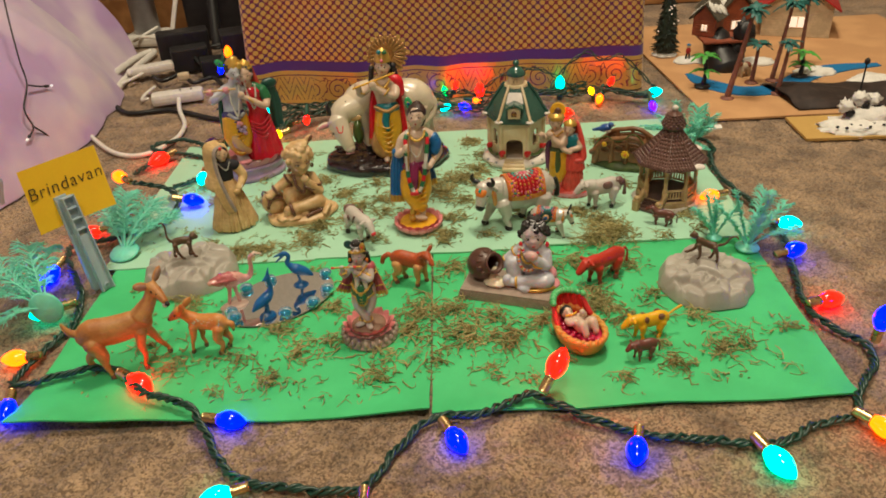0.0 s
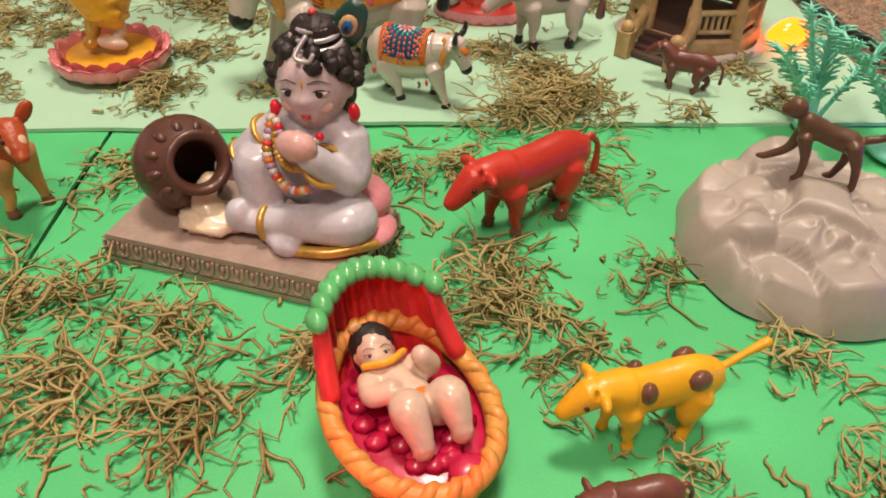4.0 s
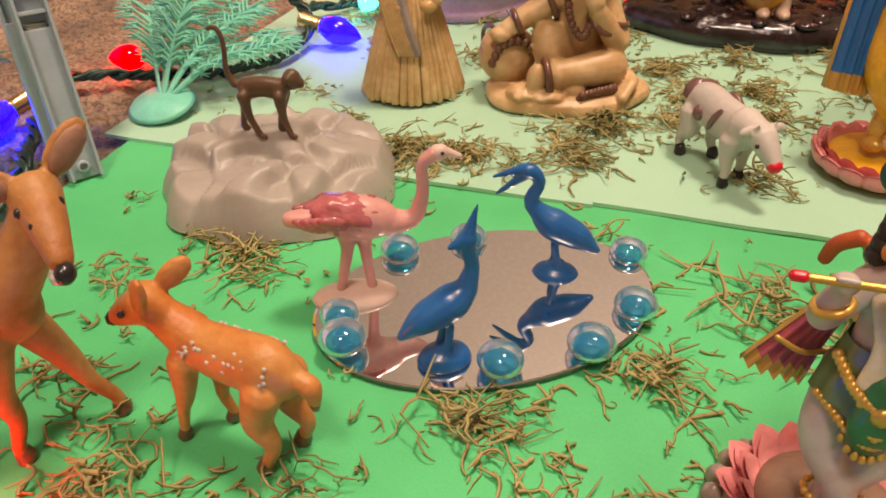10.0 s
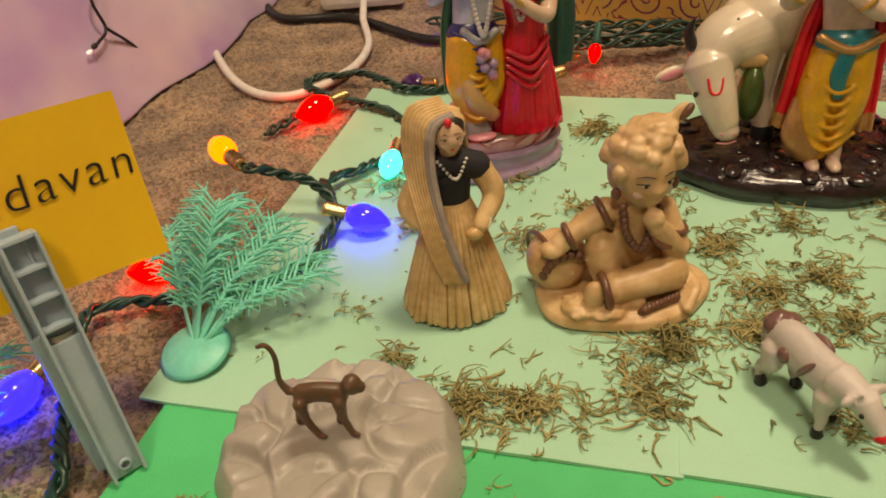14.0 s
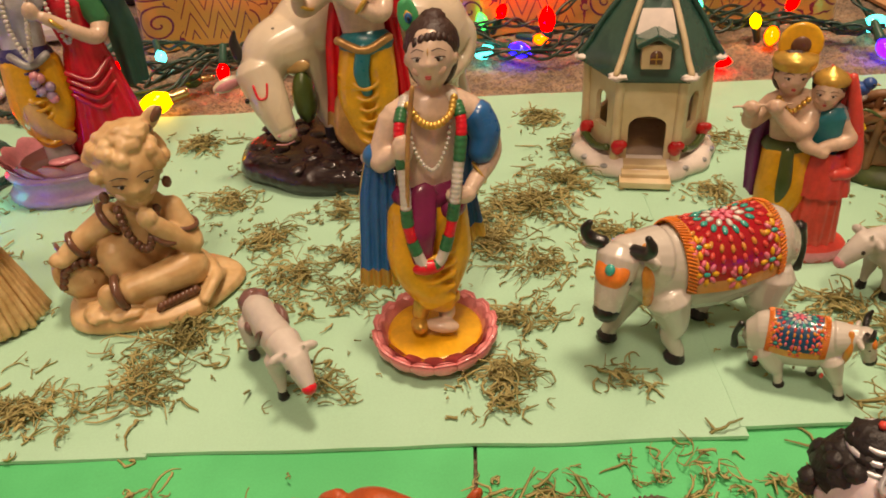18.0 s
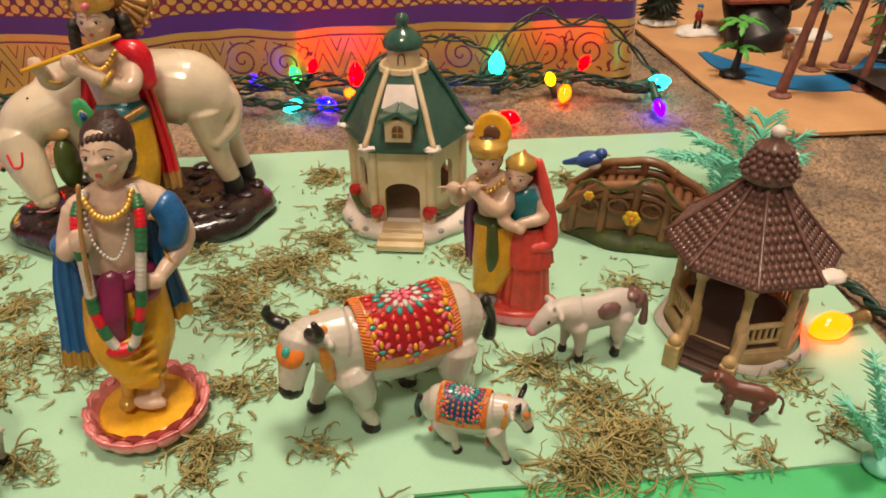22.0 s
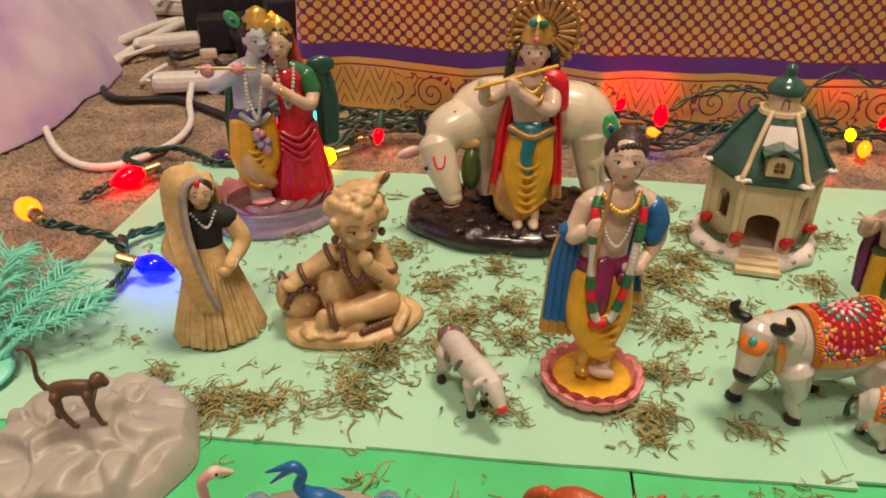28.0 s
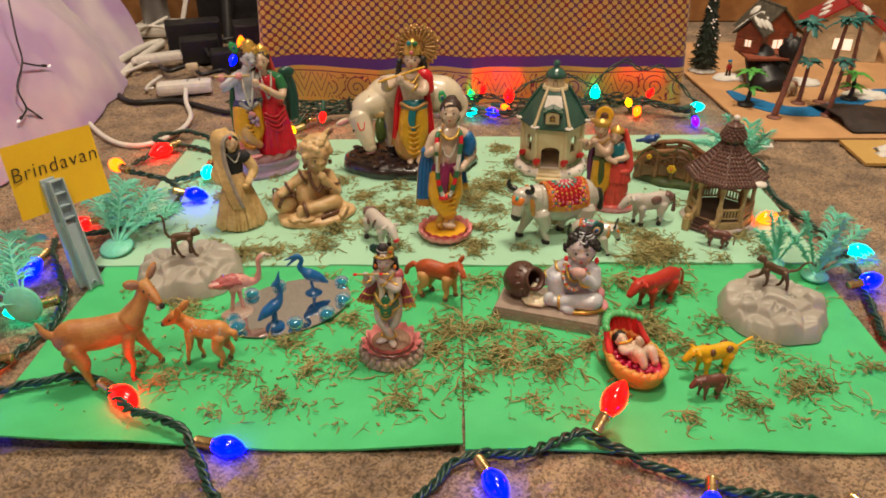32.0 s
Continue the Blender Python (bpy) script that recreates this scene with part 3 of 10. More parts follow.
for base, tip, color, size, socket in BULBS:
    bulb(base, tip, color, size * (0.76 if base[1] > 0.83 else 1.0), socket)

rng = random.Random(5)
TANGLES = [[(-0.46, 0.93), (-0.38, 0.88), (-0.30, 0.86), (-0.2, 0.90), (-0.1, 0.93), (0, 0.93), (0.06, 0.89), (0.14, 0.92), (0.22, 0.91), (0.30, 0.93), (0.36, 0.91), (0.44, 0.90), (0.47, 0.93)],
           [(-0.44, 0.96), (-0.33, 0.94), (-0.24, 0.87), (-0.15, 0.92), (-0.02, 0.90), (0.10, 0.87), (0.2, 0.93), (0.27, 0.90), (0.36, 0.94), (0.45, 0.86)],
           [(-0.35, 0.84), (-0.28, 0.92), (-0.2, 0.95), (-0.05, 0.955), (0.05, 0.94), (0.16, 0.95), (0.25, 0.955), (0.33, 0.955)],
           [(-0.36, 0.79), (-0.31, 0.81), (-0.28, 0.84), (-0.25, 0.87), (-0.17, 0.88)]]
for line in TANGLES:
    light_wire([(x, y, 0.012 + 0.02 * rng.random()) for x, y in line], "tangled dark green holiday light cable along the cloth", twist=0.006, pitch=0.07, rad=0.0018)
light_wire([(0.25, 0.95, 0.02), (0.29, 0.96, 0.07), (0.33, 0.965, 0.095), (0.36, 0.95, 0.08), (0.40, 0.96, 0.085), (0.44, 0.95, 0.05), (0.47, 0.93, 0.02)], "dark green holiday light cable arched against the cloth", twist=0.004, pitch=0.06, rad=0.0016, strands=2)
light_wire([(0.09, 0.94, 0.02), (0.14, 0.96, 0.05), (0.20, 0.965, 0.065), (0.26, 0.96, 0.05), (0.30, 0.94, 0.02)], "dark green holiday light cable arched against the cloth", twist=0.004, pitch=0.06, rad=0.0016, strands=2)
# ---------------------------------------------------------------- brocade cloth over a box
def brocade_material():
    """Gold dots on wine red and purple, with a gold border of zigzags and scrolls along the hem."""
    mat = bpy.data.materials.new("brocade")
    mat.use_nodes = True
    n, l = mat.node_tree.nodes, mat.node_tree.links
    bsdf = n["Principled BSDF"]
    uv, sep = n.new("ShaderNodeUVMap"), n.new("ShaderNodeSeparateXYZ")
    uv.uv_map = "weave"
    l.new(uv.outputs["UV"], sep.inputs["Vector"])

    def math_node(op, a, b=None, c=None):
        k = n.new("ShaderNodeMath")
        k.operation = op
        for i, v in enumerate((a, b, c)):
            if v is None:
                continue
            if isinstance(v, (int, float)):
                k.inputs[i].default_value = v
            else:
                l.new(v, k.inputs[i])
        return k.outputs[0]

    u, v = sep.outputs["X"], sep.outputs["Y"]
    du, dv = 0.0090, 0.0088

    def dots(shift):
        a = math_node("SUBTRACT", math_node("FRACT", math_node("ADD", math_node("DIVIDE", u, 2 * du), shift)), 0.5)
        b = math_node("SUBTRACT", math_node("FRACT", math_node("ADD", math_node("DIVIDE", v, 2 * dv), shift)), 0.5)
        d = math_node("SQRT", math_node("ADD", math_node("POWER", math_node("MULTIPLY", a, 2 * du), 2), math_node("POWER", math_node("MULTIPLY", b, 2 * dv), 2)))
        return math_node("LESS_THAN", d, 0.0052)

    dot = math_node("MAXIMUM", dots(0.0), dots(0.5))
    # hem
    hem = math_node("LESS_THAN", v, 0.076)
    band = math_node("MULTIPLY", math_node("LESS_THAN", v, 0.097), math_node("GREATER_THAN", v, 0.076))
    tri = math_node("ABSOLUTE", math_node("SUBTRACT", math_node("FRACT", math_node("DIVIDE", u, 0.036)), 0.5))
    zz = math_node("FRACT", math_node("MULTIPLY", math_node("SUBTRACT", v, math_node("MULTIPLY", tri, 0.084)), 45.0))
    block = math_node("LESS_THAN", math_node("FRACT", math_node("DIVIDE", u, 0.20)), 0.45)
    zig = math_node("MULTIPLY", math_node("LESS_THAN", zz, 0.15), block)
    wav = n.new("ShaderNodeTexVoronoi")
    wav.feature = "DISTANCE_TO_EDGE"
    wav.inputs["Scale"].default_value = 34
    nz = n.new("ShaderNodeTexNoise")
    nz.inputs["Scale"].default_value = 45
    mixv = n.new("ShaderNodeMix")
    mixv.data_type = "VECTOR"
    mixv.inputs["Factor"].default_value = 0.03
    l.new(uv.outputs["UV"], nz.inputs["Vector"])
    l.new(uv.outputs["UV"], mixv.inputs["A"])
    l.new(nz.outputs["Color"], mixv.inputs["B"])
    l.new(mixv.outputs["Result"], wav.inputs["Vector"])
    su = math_node("SUBTRACT", math_node("FRACT", math_node("DIVIDE", u, 0.055)), 0.5)
    sv = math_node("DIVIDE", math_node("SUBTRACT", v, 0.036), 0.055)
    far = math_node("SQRT", math_node("ADD", math_node("POWER", su, 2), math_node("POWER", sv, 2)))
    coil = math_node("FRACT", math_node("ADD", math_node("DIVIDE", math_node("ARCTAN2", sv, su), 6.2832), math_node("MULTIPLY", far, 4.6)))
    swirl = math_node("MULTIPLY", math_node("LESS_THAN", coil, 0.20), math_node("LESS_THAN", far, 0.42))
    twigs = math_node("MULTIPLY", math_node("LESS_THAN", wav.outputs["Distance"], 0.035), math_node("GREATER_THAN", far, 0.42))
    scroll = math_node("MULTIPLY", math_node("MAXIMUM", swirl, twigs), math_node("SUBTRACT", 1.0, block))
    inner = math_node("MULTIPLY", math_node("GREATER_THAN", v, 0.010), math_node("LESS_THAN", v, 0.062))
    motif = math_node("MULTIPLY", math_node("MAXIMUM", zig, scroll), inner)
    lines = math_node("LESS_THAN", math_node("ABSOLUTE", math_node("SUBTRACT", v, 0.066)), 0.0012)
    motif = math_node("MAXIMUM", motif, lines)
    gold = math_node("ADD", math_node("MULTIPLY", hem, math_node("SUBTRACT", 1.0, motif)), math_node("MULTIPLY", math_node("GREATER_THAN", v, 0.098), dot))

    def mix(fac, a, b):
        k = n.new("ShaderNodeMix")
        k.data_type = "RGBA"
        l.new(fac, k.inputs["Factor"])
        for s, x in (("A", a), ("B", b)):
            if isinstance(x, tuple):
                k.inputs[s].default_value = (*x, 1)
            else:
                l.new(x, k.inputs[s])
        return k.outputs["Result"]

    fine = n.new("ShaderNodeTexNoise")
    fine.inputs["Scale"].default_value = 30
    l.new(uv.outputs["UV"], fine.inputs["Vector"])
    shift = n.new("ShaderNodeValToRGB")
    shift.color_ramp.elements[0].position, shift.color_ramp.elements[1].position = 0.4, 0.6
    shift.color_ramp.elements[0].color, shift.color_ramp.elements[1].color = (0.21, 0.009, 0.028, 1), (0.11, 0.008, 0.085, 1)
    l.new(fine.outputs["Fac"], shift.inputs["Fac"])
    ground = mix(band, shift.outputs["Color"], (0.075, 0.014, 0.20))
    col = mix(gold, ground, (0.74, 0.48, 0.12))
    l.new(col, bsdf.inputs["Base Color"])
    l.new(math_node("MULTIPLY", gold, 0.55), bsdf.inputs["Metallic"])
    l.new(math_node("SUBTRACT", 0.55, math_node("MULTIPLY", gold, 0.21)), bsdf.inputs["Roughness"])
    weave, bump = n.new("ShaderNodeTexNoise"), n.new("ShaderNodeBump")
    weave.inputs["Scale"].default_value = 700
    l.new(uv.outputs["UV"], weave.inputs["Vector"])
    bump.inputs["Strength"].default_value, bump.inputs["Distance"].default_value = 0.35, 0.0006
    l.new(weave.outputs["Fac"], bump.inputs["Height"])
    l.new(bump.outputs["Normal"], bsdf.inputs["Normal"])
    bsdf.inputs["Sheen Weight"].default_value = 0.3
    return mat


def brocade_cloth():
    """A skirt round three sides of a box and its top, in soft folds."""
    corners = [(-0.44, 1.55), (-0.395, 0.985), (0.462, 0.985), (0.50, 1.55)]
    line = []
    for (ax, ay), (bx, by), n in zip(corners, corners[1:], (40, 110, 40)):
        for k in range(n):
            line.append((ax + (bx - ax) * k / n, ay + (by - ay) * k / n))
    line = np.array(line + [corners[-1]])
    for _ in range(8):
        line[1:-1] = (line[:-2] + 2 * line[1:-1] + line[2:]) / 4
    tan = np.gradient(line, axis=0)
    nrm = np.stack([tan[:, 1], -tan[:, 0]], -1)
    nrm /= np.linalg.norm(nrm, axis=1)[:, None]
    s = np.r_[0, np.cumsum(np.linalg.norm(np.diff(line, axis=0), axis=1))]
    zs = np.linspace(0.002, 0.40, 26)
    p = np.zeros((len(zs), len(line), 3))
    for j, z in enumerate(zs):
        fold = np.array([0.030 * noise.noise(Vector((q * 7.0, z * 0.9, 3))) + 0.012 * noise.noise(Vector((q * 17, z * 1.4, 7))) for q in s])
        off = fold * (1.2 - z) - 0.035 * z
        p[j, :, :2] = line + nrm * off[:, None]
        p[j, :, 2] = z
    c = Clay().grid(p, M_brocade)
    ob = thing("draped_cloth", c, Matrix(), "wine red brocade cloth with gold dots and border over a box", "cloth")
    lay = ob.data.uv_layers.new(name="weave")
    uvs = np.stack([np.tile(s, (len(zs), 1)), np.tile(zs[:, None], (1, len(s)))], -1).reshape(-1, 2)
    idx = np.zeros(len(ob.data.loops), int)
    ob.data.loops.foreach_get("vertex_index", idx)
    lay.data.foreach_set("uv", uvs[idx].ravel())
    lid = Clay().box((0.06, 1.27, 0.195), (0.78, 0.50, 0.39), M_card, bev=0.01)
    thing("storage_box", lid, Matrix(), "large brown box hidden under the brocade cloth", "box")


M_brocade = brocade_material()
M_card = shade("cardboard", (0.42, 0.27, 0.14), rough=0.8, grain=0.06, size=120, bump=0.15)
brocade_cloth()

# ---------------------------------------------------------------- satin cloth
# The mauve second colour paints in the purple bulb light on pale pink satin.
M_satin = shade("pink_satin_mauve_glow", (0.66, 0.56, 0.62), rough=0.42, grain=0.02, size=300, bump=0.12, bump_size=30, second=(0.44, 0.29, 0.52), mix_size=4, sheen=0.3, depth=0.004)


def satin_cloth():
    """A thin cloth sloping up from the carpet over a hidden stand."""
    v = np.linspace(0, 1, 60)
    u = np.linspace(0, 1, 46)
    p = np.zeros((len(u), len(v), 3))
    for i, a in enumerate(u):
        for j, b in enumerate(v):
            y = -0.15 + 1.55 * b
            edge = -0.725 + 0.012 * math.sin(y * 9) - 0.06 * max(0, y - 0.95) / 0.4
            x = edge - 0.42 * a - 0.05 * a * a
            z = 0.004 + 0.10 * (1 - math.exp(-a * 9)) + 0.56 * a ** 1.15
            f = 0.034 * noise.noise(Vector((y * 5 + a * 3.0, a * 2.0, 1))) + 0.016 * noise.noise(Vector((y * 14 + a * 5, a * 3, 4)))
            p[i, j] = (x + f * 0.9, y, max(0.003, z + f * min(1, 6 * a)))
    c = Clay().grid(p[:, ::-1], M_satin)
    low = p.copy()
    low[..., 2] -= 0.0015
    c.grid(low, M_satin)
    thing("satin_cloth", c, Matrix(), "pale pink satin cloth sloping down to the carpet in soft folds", "cloth")


satin_cloth()
# ---------------------------------------------------------------- paints of the figurines
def paints(**colors):
    return {k: paint("painted_" + k, c) for k, c in colors.items()}


P = paints(skin=(0.66, 0.47, 0.34), pale=(0.68, 0.51, 0.39), bluish=(0.57, 0.58, 0.64), hair=(0.022, 0.016, 0.014), brownhair=(0.05, 0.022, 0.018), red=(0.74, 0.010, 0.026), yellow=(0.80, 0.42, 0.02),
           blue=(0.010, 0.13, 0.36), teal=(0.01, 0.22, 0.28), green=(0.02, 0.16, 0.06), darkgreen=(0.01, 0.07, 0.055), pink=(0.75, 0.16, 0.24), lotus=(0.84, 0.31, 0.31), plum=(0.22, 0.015, 0.08), purple=(0.16, 0.03, 0.14),
           white=(0.64, 0.61, 0.55), cream=(0.78, 0.68, 0.48), black=(0.012, 0.012, 0.012), stone=(0.37, 0.29, 0.24), umber=(0.16, 0.07, 0.04), coral=(0.74, 0.075, 0.055), orange=(0.80, 0.22, 0.03), feather=(0.05, 0.42, 0.16),
           grey=(0.35, 0.35, 0.36), sand=(0.60, 0.38, 0.15), moss=(0.06, 0.10, 0.02), lilac=(0.40, 0.28, 0.42), rose=(0.70, 0.28, 0.32), lips=(0.55, 0.06, 0.06), cowpatch=(0.20, 0.10, 0.09))
P["hair"] = shade("black_hair_paint", (0.020, 0.016, 0.015), rough=0.5, grain=0.1, size=300, bump=0.7, bump_size=350, depth=0.001)
P["brownhair"] = shade("brown_hair_paint", (0.045, 0.020, 0.015), rough=0.5, grain=0.1, size=300, bump=0.7, bump_size=350, depth=0.001)
P["gold"] = shade("gold_paint", (0.72, 0.45, 0.10), rough=0.35, metal=0.55, grain=0.1, size=400, bump=0.3, bump_size=300)
P["bronze"] = shade("bronze_paint", (0.62, 0.35, 0.13), rough=0.4, metal=0.5, grain=0.12, size=400, bump=0.4, bump_size=250)
P["darkbase"] = shade("dark_lacquer", (0.022, 0.011, 0.013), rough=0.22, grain=0.15, size=120, bump=0.9, bump_size=70, coat=0.6, depth=0.004)
P["ivory"] = shade("ivory_resin", (0.66, 0.46, 0.24), rough=0.42, grain=0.06, size=200, bump=0.3, bump_size=150, second=(0.52, 0.33, 0.15), mix_size=45, sub=0.15)
P["husk"] = shade("corn_husk", (0.66, 0.46, 0.22), rough=0.7, grain=0.12, size=250, bump=0.5, bump_size=220, second=(0.55, 0.36, 0.15), mix_size=70)
P["husk_grey"] = shade("grey_husk", (0.36, 0.30, 0.26), rough=0.7, grain=0.1, size=250, bump=0.4)
P["rock"] = shade("grey_plastic", (0.40, 0.37, 0.32), rough=0.42, grain=0.04, size=300, bump=0.15, bump_size=120, second=(0.36, 0.33, 0.29), mix_size=20)
P["monkey"] = shade("brown_plastic", (0.12, 0.065, 0.035), rough=0.35, grain=0.08, size=300, bump=0.3, bump_size=400)
P["hairline"] = P["brownhair"]
P["blush"] = paint("pink_cheek", (0.74, 0.48, 0.38))
P["eyewhite"] = paint("eye_white", (0.62, 0.58, 0.54))
P["iris"] = paint("dark_brown_eye", (0.020, 0.012, 0.010))


def chain(c, pts, n, r, mat, every=None):
    """Beads along a line; every: another material for each k-th bead."""
    line = catmull(pts, n)
    for k, p in enumerate(line):
        c.ell(p, r, every[k % len(every)] if every else mat, seg=7, rings=5)
    return c


def hoop(c, center, r, thick, mat, turn=None, n=18, squash=1.0):
    a = np.linspace(0, 2 * np.pi, n + 1)
    p = np.stack([r * np.cos(a), r * squash * np.sin(a), 0 * a], -1)
    if turn is not None:
        p = p @ np.array(turn).T
    return c.tube(p + np.array(center, float), thick, mat, seg=6, n=2 * n, caps=False)


def face(c, at, r, skin, hair, turn=0.0, tip=0.0, lips="lips", eye=1.0, mark=None, blush=True):
    """A plain doll's head: tapered face, hair cap, almond eyes, arched brows, nose and mouth, turned about z and nodded."""
    h, R = Clay(), rot(tip, 0, turn)
    th, ph = np.linspace(0, np.pi, 16), np.linspace(0, 2 * np.pi, 24, endpoint=False)
    rows = []
    for t in th:
        z = 1.08 * math.cos(t)
        wide = 0.82 * math.sin(t) ** 0.85 * (1 - 0.26 * max(0.0, -z - 0.1))
        deep = 0.88 * math.sin(t) ** 0.85
        row = np.stack([wide * np.cos(ph), deep * np.sin(ph), np.full(24, z)], -1)
        front = np.clip(-np.sin(ph), 0, 1)
        row[:, 1] -= 0.07 * front**14 * math.exp(-((z + 0.12) / 0.16) ** 2) * 2.0 + 0.05 * front**6 * math.exp(-((z + 0.80) / 0.18) ** 2)
        row[:, 1] += 0.05 * np.exp(-((np.abs(np.cos(ph)) - 0.42) / 0.16) ** 2) * front * math.exp(-((z - 0.10) / 0.16) ** 2)
        rows.append(row * r)
    h.grid(np.array(rows)[::-1], skin, closed=True)
    if hair:
        h.ell((0, 0.27 * r, 0.38 * r), (0.95 * r, 0.92 * r, 0.90 * r), hair, turn=rot(-16, 0, 0), seg=20, rings=12, lumps=0.10)
        h.ell((0, 0.45 * r, -0.2 * r), (0.88 * r, 0.58 * r, 0.95 * r), hair, seg=14)
    for s in (-1, 1):
        h.ell((s * 0.35 * r, -0.755 * r, 0.05 * r), (0.15 * r * eye, 0.055 * r, 0.060 * r * eye), P["eyewhite"], turn=rot(0, s * -8, s * 14), seg=10, rings=6)
        h.ell((s * 0.34 * r, -0.795 * r, 0.055 * r), (0.074 * r * eye, 0.040 * r, 0.066 * r * eye), P["iris"], seg=9, rings=6)
        h.tube([(s * 0.16 * r, -0.82 * r, 0.075 * r), (s * 0.35 * r, -0.805 * r, (0.075 + 0.065 * eye) * r), (s * 0.56 * r, -0.66 * r, 0.09 * r)], 0.015 * r, P["black"], seg=5, n=8)
        h.tube([(s * 0.13 * r, -0.85 * r, 0.32 * r), (s * 0.36 * r, -0.79 * r, 0.38 * r), (s * 0.60 * r, -0.62 * r, 0.26 * r)], [0.012 * r, 0.017 * r, 0.007 * r], P["hairline"], seg=5, n=8)
        h.ell((s * 0.82 * r, 0.02 * r, -0.05 * r), (0.11 * r, 0.18 * r, 0.24 * r), skin, seg=9, rings=7)
        if blush:
            h.ell((s * 0.42 * r, -0.66 * r, -0.30 * r), (0.20 * r, 0.055 * r, 0.15 * r), P["blush"], turn=rot(0, 0, s * 24), seg=10, rings=6)
    h.ell((0, -0.825 * r, -0.47 * r), (0.13 * r, 0.055 * r, 0.030 * r), P[lips], seg=10, rings=6)
    h.ell((0, -0.81 * r, -0.535 * r), (0.11 * r, 0.06 * r, 0.045 * r), P[lips], seg=10, rings=6)
    if mark:
        h.ell((0, -0.86 * r, 0.30 * r), (0.030 * r, 0.04 * r, 0.12 * r), P[mark], seg=6, rings=5)
    return c.join(h, R, at)


def peacock_feather(c, at, size, turn=None, dark=False):
    R = rot(*(turn or (0, 0, 0)))
    f = Clay()
    f.ell((0, 0, size), (0.62 * size, 0.10 * size, size), P["darkgreen" if dark else "feather"], seg=14, lumps=0.15)
    f.ell((0, -0.08 * size, 0.95 * size), (0.36 * size, 0.09 * size, 0.46 * size), P["sand" if dark else "yellow"], seg=10, rings=7)
    f.ell((0, -0.12 * size, 0.9 * size), (0.24 * size, 0.09 * size, 0.32 * size), P["blue"], seg=10, rings=7)
    f.ell((0, -0.16 * size, 0.85 * size), (0.11 * size, 0.08 * size, 0.16 * size), P["black"], seg=8, rings=6)
    return c.join(f, R, at)


def cape(c, left, right, mat, thick=0.0022, ripples=4, deep=0.002, rows=16, border=None):
    """A hanging cloth between two rails of points, from top to bottom, rippled more towards the hem; border: paint of the hem."""
    a, b = catmull(left, rows), catmull(right, rows)
    cols = 4 * ripples + 1
    front = np.zeros((rows, cols, 3))
    for k in range(cols):
        u = k / (cols - 1)
        w = np.sin(u * ripples * 2 * np.pi) * deep * np.linspace(0.3, 1.2, rows)
        front[:, k] = a + (b - a) * u
        front[:, k, 1] += w - 1.2 * deep * np.sin(np.pi * u)
    back = front.copy()
    back[:, :, 1] += thick
    cut = rows - (2 if border else 0)
    c.grid(front[:cut], mat)
    if border:
        c.grid(front[cut - 1:], P[border])
    c.grid(back[:, ::-1], mat)
    rim = np.concatenate([front[0], front[1:, -1], front[-1, -2::-1], front[-2:0:-1, 0]])
    rim2 = np.concatenate([back[0], back[1:, -1], back[-1, -2::-1], back[-2:0:-1, 0]])
    c.grid(np.stack([rim2, rim]), P[border] if border else mat, closed=True)
    return c


def lotus_base(c, r, h, petal, floor_mat, n=14, foot=None, sy=1.0):
    """A round lotus pedestal: fluted foot, two rings of petals and a floor."""
    if foot:
        c.lathe([(0, 0), (r * 1.04, 0), (r * 1.12, 0.05 * h), (r * 1.10, 0.12 * h), (r * 0.98, 0.22 * h), (r * 0.92, 0.38 * h), (r * 0.90, 0.50 * h), (0, 0.52 * h)], P[foot], seg=80, sy=sy)
        for k in range(24):
            a = 2 * math.pi * k / 24
            c.ell((1.01 * r * math.cos(a), 1.01 * r * sy * math.sin(a), 0.25 * h), (0.125 * r, 0.105 * r, 0.21 * h), P[foot], turn=rot(0, 0, math.degrees(a)), seg=10, rings=8)
        c.petals((0, 0, 0.44 * h), n, 0.58 * r, 1.04 * r, 0.0, 0.26 * h, P[petal], thick=0.34, wide=1.22, sy=sy, tip=0.745)
        c.petals((0, 0, 0.50 * h), n, 0.56 * r, 0.88 * r, 0.02 * h, 0.40 * h, P[petal], thick=0.34, wide=1.2, phase=0.5, sy=sy, tip=0.745)
        c.lathe([(r * 0.66, 0.4 * h), (r * 0.66, 0.66 * h), (r * 0.5, 0.74 * h), (0, 0.80 * h)], P[floor_mat], sy=sy)
    else:
        c.lathe([(0, 0), (r * 0.72, 0), (r * 0.80, 0.3 * h), (r * 0.74, 0.74 * h), (0, 0.80 * h)], P[floor_mat], sy=sy)
        c.petals((0, 0, 0), n, 0.60 * r, r, 0.02 * h, 0.92 * h, P[petal], thick=0.55, wide=1.45, sy=sy, tip=0.56, curl=0.1)
        c.petals((0, 0, 0.02 * h), n, 0.58 * r, 0.86 * r, 0.1 * h, 0.98 * h, P[petal], thick=0.4, wide=1.3, phase=0.5, sy=sy, tip=0.58)
        for k in range(n):
            a = 2 * math.pi * k / n
            c.ell((0.87 * r * math.cos(a), 0.87 * r * sy * math.sin(a), 0.50 * h), (0.10 * r, 0.215 * r, 0.42 * h), P[petal], turn=rot(0, 0, math.degrees(a)) @ rot(0, 38, 0), seg=14, rings=10)
    return c


GREEN_Z, MINT_Z = 0.0036, 0.0066


def statue(name, clay, x, y, z, rz, label, category="figurine", group="painted figurines"):
    if name == "figurine":
        clay = fuse(clay, [P[k] for k in ("pale", "skin", "bluish", "marble", "ivory", "yellow", "bullwhite", "facepale") if k in P])
    return thing(name, clay, pose(x, y, z, 0, 0, rz), label, category, group)


